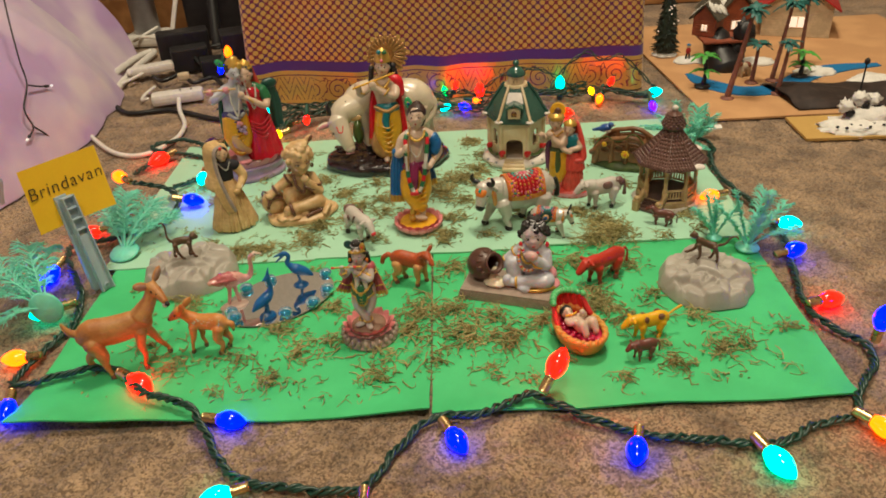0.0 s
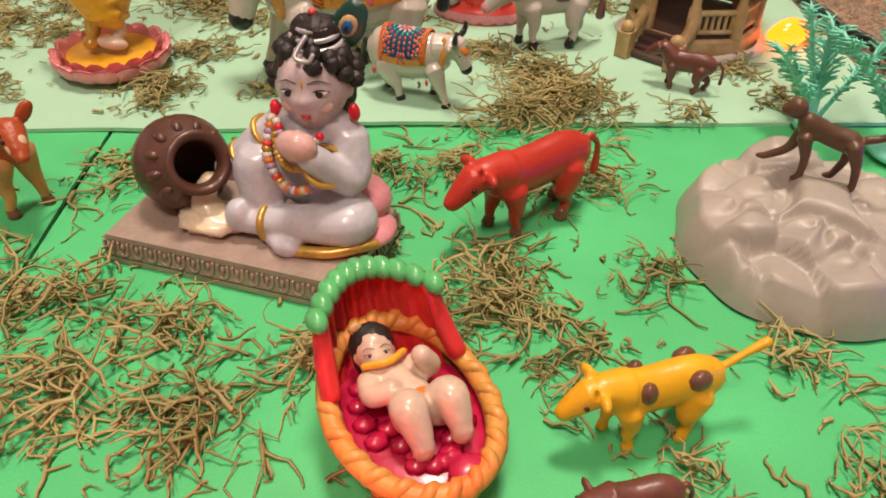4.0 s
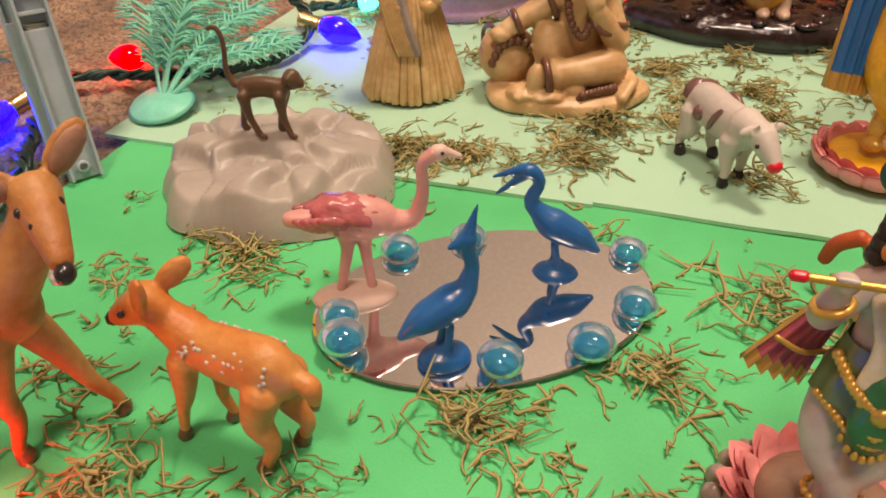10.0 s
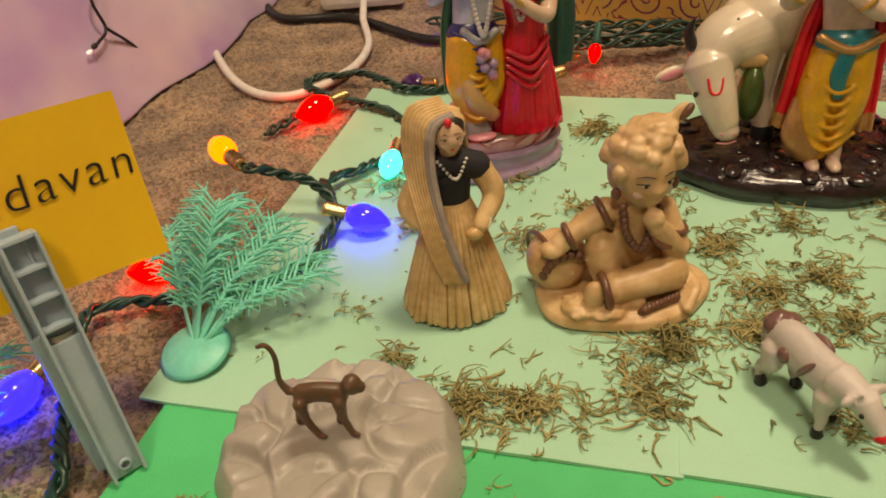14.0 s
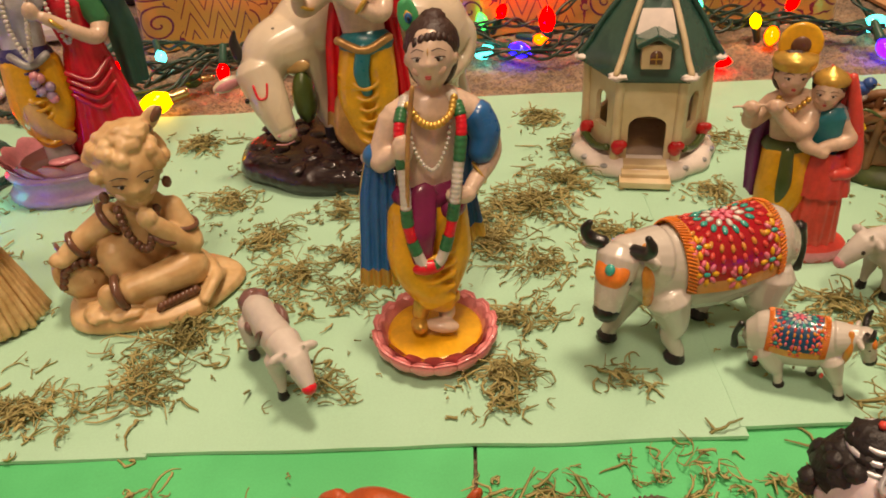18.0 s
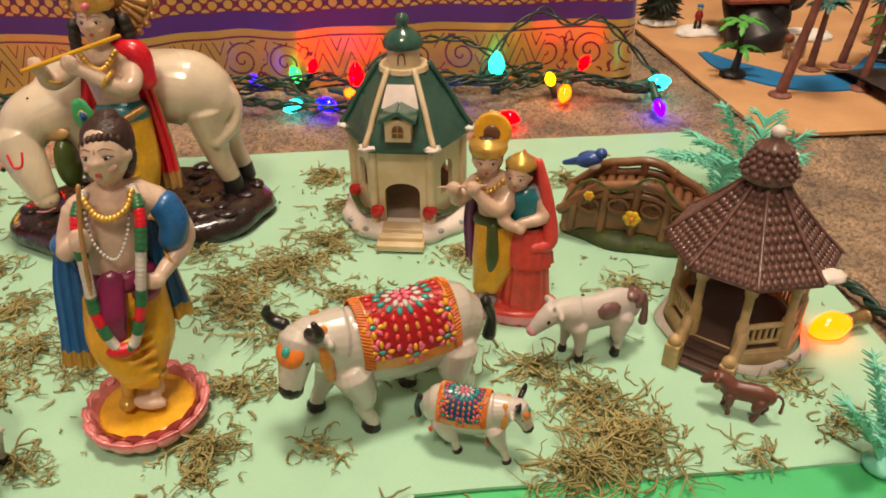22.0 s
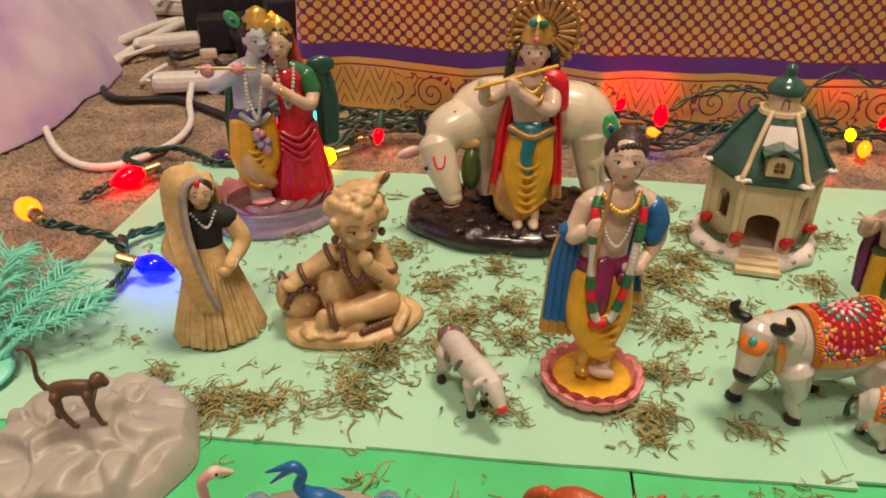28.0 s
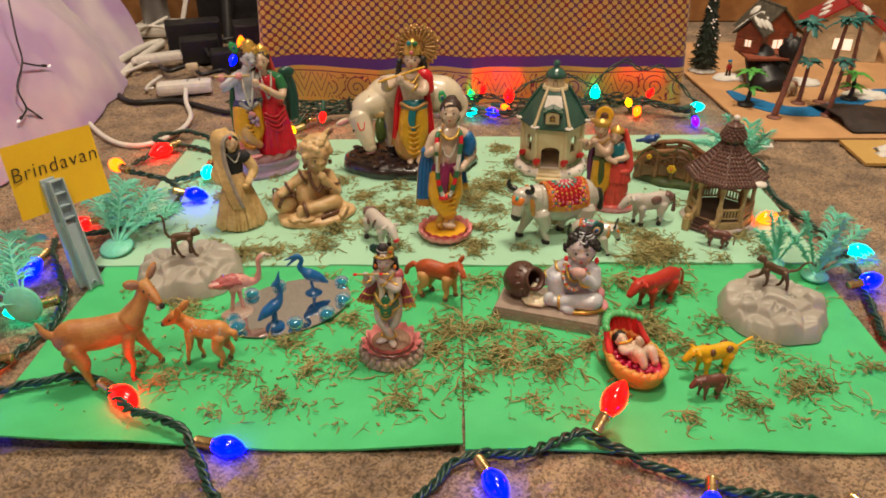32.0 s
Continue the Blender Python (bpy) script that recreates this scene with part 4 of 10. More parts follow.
# ---------------------------------------------------------------- standing figure on a pink lotus
def standing_figure():
    c = Clay()
    base = lotus_base(Clay(), 0.0375, 0.0155, "lotus", "yellow", n=16)
    sk, ye, bl = P["pale"], P["yellow"], P["blue"]
    # crossed legs in yellow drapery, bare and gilded feet
    c.tube([(0.010, 0.002, 0.092), (0.013, 0.0, 0.062), (0.007, -0.002, 0.034)], [0.016, 0.015, 0.0095], ye, squash=0.9)
    c.tube([(-0.010, 0.0, 0.092), (-0.012, -0.006, 0.064), (0.000, -0.010, 0.042), (0.010, -0.008, 0.032)], [0.015, 0.014, 0.011, 0.008], ye, squash=0.9)
    for k in range(5):
        c.tube([(-0.020 + 0.002 * k, -0.008, 0.078 - 0.008 * k), (-0.004, -0.018, 0.068 - 0.008 * k), (0.014, -0.014, 0.070 - 0.008 * k)], 0.0022, ye, seg=6)
    c.tube([(0.009, -0.004, 0.034), (0.010, -0.006, 0.022)], [0.006, 0.0055], sk)
    c.ell((0.005, -0.013, 0.0185), (0.0115, 0.006, 0.0045), sk, turn=rot(0, 8, -14))
    c.tube([(-0.003, -0.005, 0.040), (-0.008, -0.006, 0.024)], [0.007, 0.005], P["gold"])
    c.ell((-0.009, -0.009, 0.019), (0.006, 0.008, 0.005), P["gold"])
    hoop(c, (0.009, -0.005, 0.034), 0.0085, 0.002, P["gold"])
    # hips, sash, chest
    c.ell((0.0, 0.001, 0.090), (0.0225, 0.0155, 0.020), ye)
    c.ell((0.001, 0.0, 0.103), (0.0225, 0.0158, 0.0105), P["plum"])
    c.tube([(-0.003, -0.014, 0.108), (-0.006, -0.018, 0.085), (-0.006, -0.017, 0.066)], [0.008, 0.009, 0.006], P["plum"], squash=0.4)
    c.ell((0.014, -0.006, 0.095), (0.010, 0.010, 0.008), P["plum"])
    c.tube([(0.0, 0.001, 0.104), (0.001, 0.001, 0.126), (0.004, 0.002, 0.150)], [0.0175, 0.018, 0.0205], sk, squash=0.68, n=8)
    c.tube([(-0.018, 0.002, 0.148), (0.006, 0.003, 0.156), (0.030, 0.003, 0.147)], [0.0085, 0.010, 0.0085], sk)
    c.tube([(0.004, 0.002, 0.154), (0.005, -0.001, 0.168)], [0.0075, 0.0065], sk)
    # arms
    c.tube([(-0.018, 0.002, 0.148), (-0.027, -0.002, 0.126), (-0.017, -0.014, 0.133)], [0.0085, 0.0065, 0.0048], sk, n=10)
    c.ell((-0.015, -0.017, 0.136), (0.0065, 0.005, 0.0085), sk, lumps=0.2)
    c.tube([(0.030, 0.003, 0.147), (0.042, 0.004, 0.122), (0.026, -0.010, 0.105)], [0.0085, 0.0068, 0.0048], sk, n=10)
    c.ell((0.019, -0.013, 0.103), (0.010, 0.0045, 0.0055), sk, turn=rot(0, 8, 0))
    hoop(c, (0.033, -0.003, 0.112), 0.0062, 0.0010, P["gold"], rot(0, 55, 0))
    # head
    face(c, (0.0055, -0.002, 0.1805), 0.0168, sk, P["brownhair"], turn=-16, tip=-2, mark="sand", eye=1.05)
    c.ell((0.008, 0.004, 0.1985), (0.0080, 0.0080, 0.0062), P["brownhair"], lumps=0.15)
    hoop(c, (0.008, 0.003, 0.1945), 0.0082, 0.0011, P["gold"], rot(-10, 8, 0))
    for k in range(7):
        c.ell((-0.0035 + 0.0030 * k, -0.0120 + 0.0004 * (k - 3) ** 2, 0.1922 - 0.0003 * (k - 3) ** 2), (0.0027, 0.0026, 0.0034), P["brownhair"], seg=7, rings=5)
    peacock_feather(c, (-0.003, 0.009, 0.192), 0.0095, (0, -12, -10))
    # flute, necklaces and the flower garland
    c.tube([(-0.0085, -0.0225, 0.1705), (-0.0125, -0.0230, 0.140), (-0.0145, -0.0215, 0.096)], 0.0014, P["bronze"], seg=7)
    chain(c, [(-0.010, -0.011, 0.158), (-0.004, -0.0165, 0.150), (0.004, -0.0175, 0.147), (0.013, -0.015, 0.151), (0.017, -0.010, 0.159)], 17, 0.0024, P["gold"])
    chain(c, [(-0.011, -0.010, 0.157), (-0.008, -0.0175, 0.135), (0.002, -0.0175, 0.122), (0.011, -0.016, 0.135), (0.016, -0.010, 0.157)], 30, 0.0012, P["white"])
    order = ["white", "green", "red", "green", "white", "white", "green", "red", "green", "white", "white", "green"]
    for x in (-1, 1):
        line = catmull([(0.003 + 0.013 * x, -0.004, 0.161), (0.002 + 0.018 * x, -0.014, 0.146), (0.0005 + 0.0155 * x, -0.0190, 0.115), (-0.001 + 0.013 * x, -0.0205, 0.090), (-0.001 + 0.007 * x, -0.0205, 0.070), (-0.0015 + 0.0025 * x, -0.021, 0.064)], 97)
        for k, name in enumerate(order):
            seg = line[8 * k:8 * k + 9]
            rads = [(0.0036 if name == "green" else 0.0032) * (1 + 0.10 * (q % 2)) for q in range(9)]
            c.tube(seg, rads, P[name], seg=9, n=9, caps=False)
    c.ell((-0.003, -0.021, 0.064), (0.010, 0.004, 0.0045), P["red"])
    # blue shawl over both arms
    cape(c, [(-0.034, 0.002, 0.131), (-0.040, 0.002, 0.105), (-0.042, 0.0, 0.075), (-0.044, -0.003, 0.050)], [(-0.020, 0.0, 0.135), (-0.018, 0.0, 0.105), (-0.019, -0.002, 0.075), (-0.019, -0.004, 0.046)], bl, thick=0.006, border="gold")
    c.ell((-0.027, 0.002, 0.128), (0.010, 0.008, 0.008), bl)
    c.tube([(0.032, 0.002, 0.146), (0.037, 0.0, 0.134), (0.034, -0.002, 0.122)], [0.0095, 0.0098, 0.008], bl)
    cape(c, [(0.018, 0.010, 0.135), (0.016, 0.010, 0.10), (0.017, 0.009, 0.062)], [(0.030, 0.010, 0.132), (0.033, 0.010, 0.10), (0.040, 0.008, 0.066)], bl, thick=0.005, border="gold", ripples=3)
    c.move(scale=np.array((0.90, 0.95, 0.94)))
    for v in c.v:
        v[:, 0] += 0.055 * np.maximum(0, v[:, 2] - 0.03)
    return base.join(c, rot(-8, 0, 0), (-0.001, 0.002, 0.0))


statue("figurine", standing_figure(), -0.021, 0.408, MINT_Z, 11, "painted standing figurine in yellow and blue robes on a pink lotus")


# ---------------------------------------------------------------- flute player with a white bull on a dark base
def bull_group():
    c = Clay()
    sk, wh = P["pale"], P["cream"]
    c.lathe([(0, 0), (0.106, 0), (0.112, 0.008), (0.110, 0.016), (0.100, 0.021), (0, 0.022)], P["darkbase"], sy=0.62, seg=60, folds=9, deep=0.03)
    for k in range(46):
        a = k * 2.399
        q = 0.104 * math.sqrt((k + 0.5) / 46)
        c.ell((q * math.cos(a), 0.62 * q * math.sin(a), 0.021), (0.010, 0.007, 0.0030), P["darkbase"], turn=rot(0, 0, k * 37), seg=8, rings=5)
    # bull
    M = P["bullwhite"]
    c.tube([(-0.052, 0.012, 0.100), (-0.030, 0.016, 0.117), (0.020, 0.018, 0.117), (0.056, 0.016, 0.113), (0.076, 0.014, 0.098)], [0.028, 0.031, 0.030, 0.032, 0.024], M, seg=36, n=40)
    c.tube([(-0.045, 0.010, 0.108), (-0.068, -0.002, 0.102), (-0.078, -0.012, 0.090)], [0.028, 0.023, 0.018], M, seg=28, n=18)
    c.tube([(-0.080, -0.016, 0.092), (-0.072, -0.027, 0.070), (-0.064, -0.034, 0.050)], [0.0180, 0.0150, 0.0108], M, seg=26, n=16)
    c.ell((-0.063, -0.036, 0.047), (0.0100, 0.0088, 0.0075), M)
    for s in (-1, 1):
        c.ell((-0.0625 + 0.0045 * s, -0.0445, 0.0480), (0.0012, 0.0008, 0.0010), P["rose"], seg=7, rings=5)
    c.tube([(-0.0700, -0.0455, 0.0415), (-0.0630, -0.0450, 0.0405), (-0.0560, -0.0425, 0.0420)], 0.0006, P["rose"], seg=5)
    for s, hx in ((-1, -0.092), (1, -0.063)):
        c.tube([(hx, -0.012, 0.103), (hx + 0.003 * s, -0.010, 0.114), (hx + 0.0005 * s, -0.012, 0.124)], [0.0050, 0.0040, 0.0012], P["black"])
    c.ell((-0.104, -0.014, 0.083), (0.0150, 0.0036, 0.0062), M, turn=rot(0, -12, 20))
    c.ell((-0.1045, -0.0172, 0.0828), (0.0115, 0.0014, 0.0040), P["rose"], turn=rot(0, -12, 20), seg=10, rings=6)
    c.ell((-0.052, -0.014, 0.094), (0.015, 0.004, 0.0065), P["sand"], turn=rot(0, -4, -15))
    for s in (-1, 1):
        c.ell((-0.0755 + 0.0128 * s, -0.0335 + 0.0015 * s, 0.0755), (0.0020, 0.0018, 0.0024), P["black"], seg=8, rings=6)
    c.tube([(-0.0810, -0.0360, 0.0880), (-0.0785, -0.0395, 0.0795), (-0.0750, -0.0400, 0.0780), (-0.0715, -0.0390, 0.0800), (-0.0705, -0.0350, 0.0885)], 0.0010, P["red"], seg=6, n=16)
    c.ell((-0.046, -0.016, 0.068), (0.010, 0.012, 0.022), P["moss"])
    for x, y, up in ((-0.040, 0.004, 0.10), (-0.020, 0.030, 0.10), (0.066, 0.004, 0.10), (0.074, 0.030, 0.10)):
        c.tube([(x, y, up), (x + 0.004, y, 0.060), (x + 0.012, y, 0.034)], [0.019, 0.011, 0.0085], M, n=8)
        c.tube([(x + 0.012, y, 0.034), (x + 0.013, y, 0.022)], [0.0088, 0.0095], P["black"])
    c.tube([(0.080, 0.010, 0.118), (0.092, 0.008, 0.106), (0.088, 0.004, 0.085), (0.070, -0.004, 0.072)], [0.006, 0.005, 0.006, 0.008], M, n=12)
    c.tube([(0.084, 0.006, 0.114), (0.089, 0.002, 0.103), (0.084, 0.000, 0.092)], 0.0022, P["sand"], seg=6)
    # player: legs, robe, chest, arms
    ye = P["yellow"]
    c.tube([(0.002, -0.026, 0.108), (-0.004, -0.032, 0.070), (0.004, -0.036, 0.030)], [0.014, 0.0135, 0.008], ye, n=9)
    c.tube([(0.016, -0.026, 0.108), (0.018, -0.032, 0.070), (0.012, -0.034, 0.034)], [0.014, 0.0125, 0.008], ye, n=9)
    for k in range(6):
        c.tube([(-0.014, -0.036, 0.092 - 0.009 * k), (0.006, -0.046, 0.082 - 0.009 * k), (0.026, -0.036, 0.092 - 0.009 * k)], 0.0020, ye, seg=5)
    c.tube([(-0.012, -0.032, 0.070), (-0.013, -0.036, 0.045), (-0.002, -0.04, 0.032)], [0.008, 0.011, 0.010], P["bronze"], squash=0.7)
    for fx in (0.001, 0.016):
        c.tube([(fx, -0.036, 0.036), (fx, -0.038, 0.027)], 0.005, sk)
        c.ell((fx - 0.001, -0.044, 0.0245), (0.0055, 0.011, 0.0045), sk)
    c.ell((0.009, -0.027, 0.113), (0.0215, 0.0150, 0.013), P["teal"])
    c.tube([(0.008, -0.041, 0.113), (0.004, -0.044, 0.095), (0.007, -0.043, 0.078)], [0.006, 0.006, 0.004], P["teal"], squash=0.5)
    c.tube([(-0.012, -0.037, 0.119), (0.008, -0.043, 0.112), (0.028, -0.036, 0.119)], 0.0032, P["bronze"])
    c.tube([(0.009, -0.025, 0.114), (0.007, -0.024, 0.135), (0.005, -0.022, 0.155)], [0.016, 0.0175, 0.020], sk, squash=0.65, n=7)
    c.tube([(-0.016, -0.022, 0.152), (0.005, -0.021, 0.160), (0.026, -0.022, 0.152)], [0.008, 0.009, 0.008], sk)
    c.tube([(0.005, -0.022, 0.158), (0.005, -0.025, 0.172)], 0.0072, sk)
    c.tube([(-0.016, -0.022, 0.152), (-0.034, -0.030, 0.142), (-0.036, -0.040, 0.156)], [0.008, 0.0068, 0.005], sk, n=10)
    c.tube([(0.026, -0.022, 0.152), (0.022, -0.042, 0.138), (-0.008, -0.046, 0.156)], [0.008, 0.0068, 0.005], sk, n=10)
    c.ell((-0.037, -0.043, 0.159), (0.006, 0.005, 0.007), sk, lumps=0.3)
    c.ell((-0.012, -0.047, 0.160), (0.007, 0.005, 0.008), sk, lumps=0.3)
    hoop(c, (0.010, -0.045, 0.147), 0.007, 0.0018, P["gold"], rot(0, -50, 0))
    hoop(c, (-0.033, -0.032, 0.146), 0.0075, 0.0014, P["gold"], rot(0, 30, 0))
    c.tube([(-0.045, -0.050, 0.158), (0.026, -0.044, 0.178)], 0.0020, P["yellow"], seg=8)
    face(c, (0.007, -0.027, 0.1845), 0.0148, sk, P["hair"], turn=-6, mark="red", eye=1.15, tip=-6)
    for k in range(5):
        c.ell((0.024 + 0.001 * k, -0.018, 0.182 - 0.006 * k), 0.006, P["hair"], seg=8, rings=6)
        c.ell((-0.012 - 0.0006 * k, -0.018, 0.180 - 0.005 * k), 0.005, P["hair"], seg=8, rings=6)
    # crown and halo
    c.lathe([(0.0135, 0), (0.0148, 0.003), (0.0128, 0.005), (0.0136, 0.0075), (0.0112, 0.0095), (0.0116, 0.0125), (0.0085, 0.015), (0.0086, 0.0175), (0.0045, 0.021), (0, 0.0235)], P["gold"], c=(0.008, -0.025, 0.1935), seg=22, folds=11, deep=0.06)
    c.ell((0.0065, -0.0405, 0.1985), 0.0030, P["pink"], seg=8, rings=6)
    c.ell((0.012, -0.036, 0.211), (0.0042, 0.0028, 0.0034), P["green"], lumps=0.4)
    c.ell((0.003, -0.037, 0.212), (0.004, 0.003, 0.004), P["teal"], seg=8, rings=6)
    hc = np.array([0.016, -0.010, 0.199])
    for k in range(24):
        a = 2 * np.pi * k / 24
        d = np.array([np.cos(a), 0, np.sin(a)])
        c.tube([hc + 0.012 * d, hc + 0.027 * d], [0.0018, 0.0034], P["bronze"], seg=7)
        c.ell(hc + 0.0325 * d, 0.0031, P["bronze"], seg=7, rings=5)
    R = rot(90, 0, 0)
    hoop(c, hc, 0.0295, 0.0018, P["bronze"], R, n=30)
    hoop(c, hc, 0.0175, 0.0018, P["bronze"], R, n=24)
    c.lathe([(0, 0), (0.030, 0), (0.030, 0.0012), (0, 0.0012)], P["bronze"], c=hc + np.array([0, 0.003, 0]), turn=R, seg=30)
    # red cape
    cape(c, [(-0.012, -0.020, 0.157), (-0.022, -0.022, 0.115), (-0.026, -0.024, 0.075), (-0.030, -0.026, 0.046)], [(-0.002, -0.012, 0.150), (-0.004, -0.012, 0.10), (-0.004, -0.012, 0.07), (-0.004, -0.016, 0.042)], P["red"], thick=0.006, ripples=3, border="bronze")
    cape(c, [(0.018, -0.014, 0.155), (0.020, -0.014, 0.110), (0.022, -0.014, 0.075), (0.022, -0.018, 0.040)], [(0.030, -0.022, 0.160), (0.036, -0.022, 0.120), (0.040, -0.022, 0.080), (0.042, -0.026, 0.044)], P["red"], thick=0.006, ripples=3, border="bronze")
    c.tube([(0.014, -0.020, 0.162), (0.029, -0.022, 0.158), (0.033, -0.024, 0.135)], [0.007, 0.0098, 0.008], P["red"])
    chain(c, [(-0.008, -0.033, 0.163), (0.000, -0.040, 0.155), (0.008, -0.041, 0.153), (0.017, -0.033, 0.163)], 15, 0.0026, P["gold"])
    return c


P["bullwhite"] = shade("glazed_white", (0.60, 0.52, 0.40), rough=0.28, grain=0.03, size=120, bump=0.05, coat=0.6, second=(0.76, 0.64, 0.46), mix=(0.3, 0.6), mix_size=22)
statue("figurine", bull_group(), -0.083, 0.655, MINT_Z, 4, "glazed flute player figurine leaning on a white bull, dark base")


# ---------------------------------------------------------------- couple on a lilac lotus base
def couple_on_lotus():
    c = Clay()
    c.lathe([(0, 0), (0.060, 0), (0.062, 0.004), (0.060, 0.008), (0.056, 0.011), (0.057, 0.020), (0.060, 0.023), (0.054, 0.026), (0, 0.027)], P["lilac"], sy=0.72, seg=90, folds=30, deep=0.012)
    c.petals((0, 0, 0.022), 16, 0.044, 0.062, 0.0, 0.017, P["rose"], wide=1.3, sy=0.72, thick=0.3)
    c.lathe([(0.046, 0.026), (0.046, 0.029), (0, 0.030)], P["umber"], sy=0.72)
    sk = P["bluish"]
    # blue-skinned figure with yellow drapery
    c.tube([(-0.016, 0.0, 0.110), (-0.020, -0.004, 0.074), (-0.012, -0.008, 0.040)], [0.017, 0.016, 0.0085], P["yellow"], n=9)
    c.tube([(-0.004, 0.0, 0.110), (-0.002, -0.006, 0.075), (-0.010, -0.012, 0.050)], [0.015, 0.014, 0.009], P["yellow"], n=9)
    c.tube([(-0.022, -0.012, 0.092), (-0.016, -0.020, 0.066), (0.000, -0.016, 0.048)], [0.006, 0.008, 0.006], P["sand"], squash=0.6)
    c.tube([(-0.014, -0.008, 0.05), (-0.012, -0.012, 0.032)], [0.009, 0.011], P["grey"], squash=0.7)
    c.ell((-0.011, -0.018, 0.032), (0.012, 0.008, 0.0035), P["rose"])
    c.ell((-0.012, 0, 0.113), (0.0205, 0.0145, 0.016), P["navy"])
    for k in range(5):
        c.tube([(-0.030, -0.006, 0.118 - 0.006 * k), (-0.012, -0.0165, 0.112 - 0.006 * k), (0.006, -0.006, 0.118 - 0.006 * k)], 0.0016, P["gold" if k == 2 else "navy"], seg=6)
    for k in range(6):
        c.tube([(-0.030, -0.006, 0.092 - 0.007 * k), (-0.014, -0.021, 0.084 - 0.007 * k), (0.004, -0.012, 0.090 - 0.007 * k)], 0.0019, P["yellow"], seg=6)
    c.tube([(-0.012, 0, 0.115), (-0.010, 0, 0.138), (-0.009, 0, 0.156)], [0.016, 0.0165, 0.018], sk, squash=0.65, n=7)
    c.tube([(-0.028, 0, 0.154), (-0.009, 0.002, 0.161), (0.010, 0.0, 0.154)], [0.008, 0.009, 0.008], sk)
    c.tube([(-0.008, 0, 0.158), (-0.003, -0.003, 0.174)], 0.0068, sk)
    c.tube([(-0.028, 0, 0.153), (-0.042, -0.008, 0.147), (-0.022, -0.020, 0.162)], [0.008, 0.007, 0.005], sk, n=9)
    c.ell((-0.020, -0.021, 0.165), (0.006, 0.005, 0.006), P["rose"], lumps=0.3)
    c.ell((-0.046, -0.022, 0.166), (0.006, 0.005, 0.006), P["rose"], lumps=0.3)
    c.tube([(-0.055, -0.025, 0.170), (-0.004, -0.022, 0.165)], 0.0016, P["sand"], seg=7)
    face(c, (0.002, -0.004, 0.187), 0.0155, sk, P["hair"], turn=8, tip=4)
    c.lathe([(0.0135, 0), (0.0142, 0.003), (0.0122, 0.006), (0.0128, 0.009), (0.0085, 0.013), (0.0088, 0.0155), (0.003, 0.019), (0, 0.020)], P["gold"], c=(0.003, -0.001, 0.1955), seg=22, folds=11, deep=0.07)
    c.ell((0.011, -0.014, 0.200), (0.005, 0.003, 0.006), P["gold"])
    peacock_feather(c, (-0.013, 0.004, 0.196), 0.009, (0, -35, 0))
    chain(c, [(-0.014, -0.010, 0.166), (-0.014, -0.020, 0.140), (-0.008, -0.022, 0.118), (-0.002, -0.022, 0.140), (0.004, -0.012, 0.166)], 34, 0.0022, P["white"])
    for k in range(7):
        c.ell((-0.006 + 0.005 * math.cos(k * 2.2), -0.022, 0.095 + 0.010 * math.sin(k * 1.7)), 0.0042, P["rose" if k % 2 else "lilac"], seg=8, rings=6)
    c.tube([(-0.022, -0.012, 0.120), (-0.010, -0.018, 0.112), (0.004, -0.014, 0.118)], 0.003, P["grey"])
    cape(c, [(-0.030, 0.006, 0.150), (-0.036, 0.006, 0.11), (-0.036, 0.004, 0.065)], [(-0.018, 0.008, 0.150), (-0.022, 0.008, 0.11), (-0.018, 0.004, 0.050)], P["green"], thick=0.004, ripples=2)
    # companion in a red sari
    c.lathe([(0.031, 0.0), (0.0305, 0.010), (0.026, 0.035), (0.021, 0.060), (0.017, 0.078), (0.014, 0.090), (0.0145, 0.098)], P["sari"], c=(0.030, 0.0, 0.030), folds=16, deep=0.06, seg=96, sy=0.72)
    c.tube([(0.030, 0.0, 0.112), (0.026, 0.0, 0.135), (0.026, 0.0, 0.150)], [0.0135, 0.014, 0.016], P["sari"], squash=0.75, n=6)
    for k in range(4):
        c.tube([(0.012, -0.012, 0.100 - 0.006 * k), (0.030, -0.019, 0.094 - 0.008 * k), (0.046, -0.010, 0.106 - 0.010 * k)], 0.0022, P["sari"], seg=6)
    c.tube([(0.012, 0.002, 0.150), (0.026, 0.002, 0.156), (0.042, 0.0, 0.150)], [0.0075, 0.009, 0.0085], P["green"])
    c.tube([(0.042, 0.0, 0.150), (0.048, -0.006, 0.134)], [0.0095, 0.0085], P["green"])
    c.tube([(0.048, -0.006, 0.134), (0.040, -0.018, 0.126), (0.010, -0.024, 0.148)], [0.007, 0.006, 0.0045], P["skin"], n=8)
    c.ell((0.004, -0.024, 0.153), (0.006, 0.004, 0.007), P["skin"])
    hoop(c, (0.018, -0.023, 0.142), 0.0058, 0.0018, P["gold"], rot(0, 50, 0))
    c.tube([(0.024, 0, 0.154), (0.020, -0.003, 0.168)], 0.0062, P["skin"])
    face(c, (0.019, -0.005, 0.181), 0.0145, P["skin"], P["hair"], turn=-14, tip=4)
    c.lathe([(0.0125, 0), (0.0130, 0.003), (0.0095, 0.006), (0.0098, 0.009), (0.005, 0.013), (0, 0.017)], P["gold"], c=(0.021, -0.001, 0.190), seg=22, folds=11, deep=0.07)
    cape(c, [(0.026, 0.010, 0.200), (0.014, 0.012, 0.17), (0.012, 0.012, 0.14)], [(0.033, 0.000, 0.196), (0.040, 0.002, 0.168), (0.050, 0.004, 0.128)], P["coral"], thick=0.003, ripples=2)
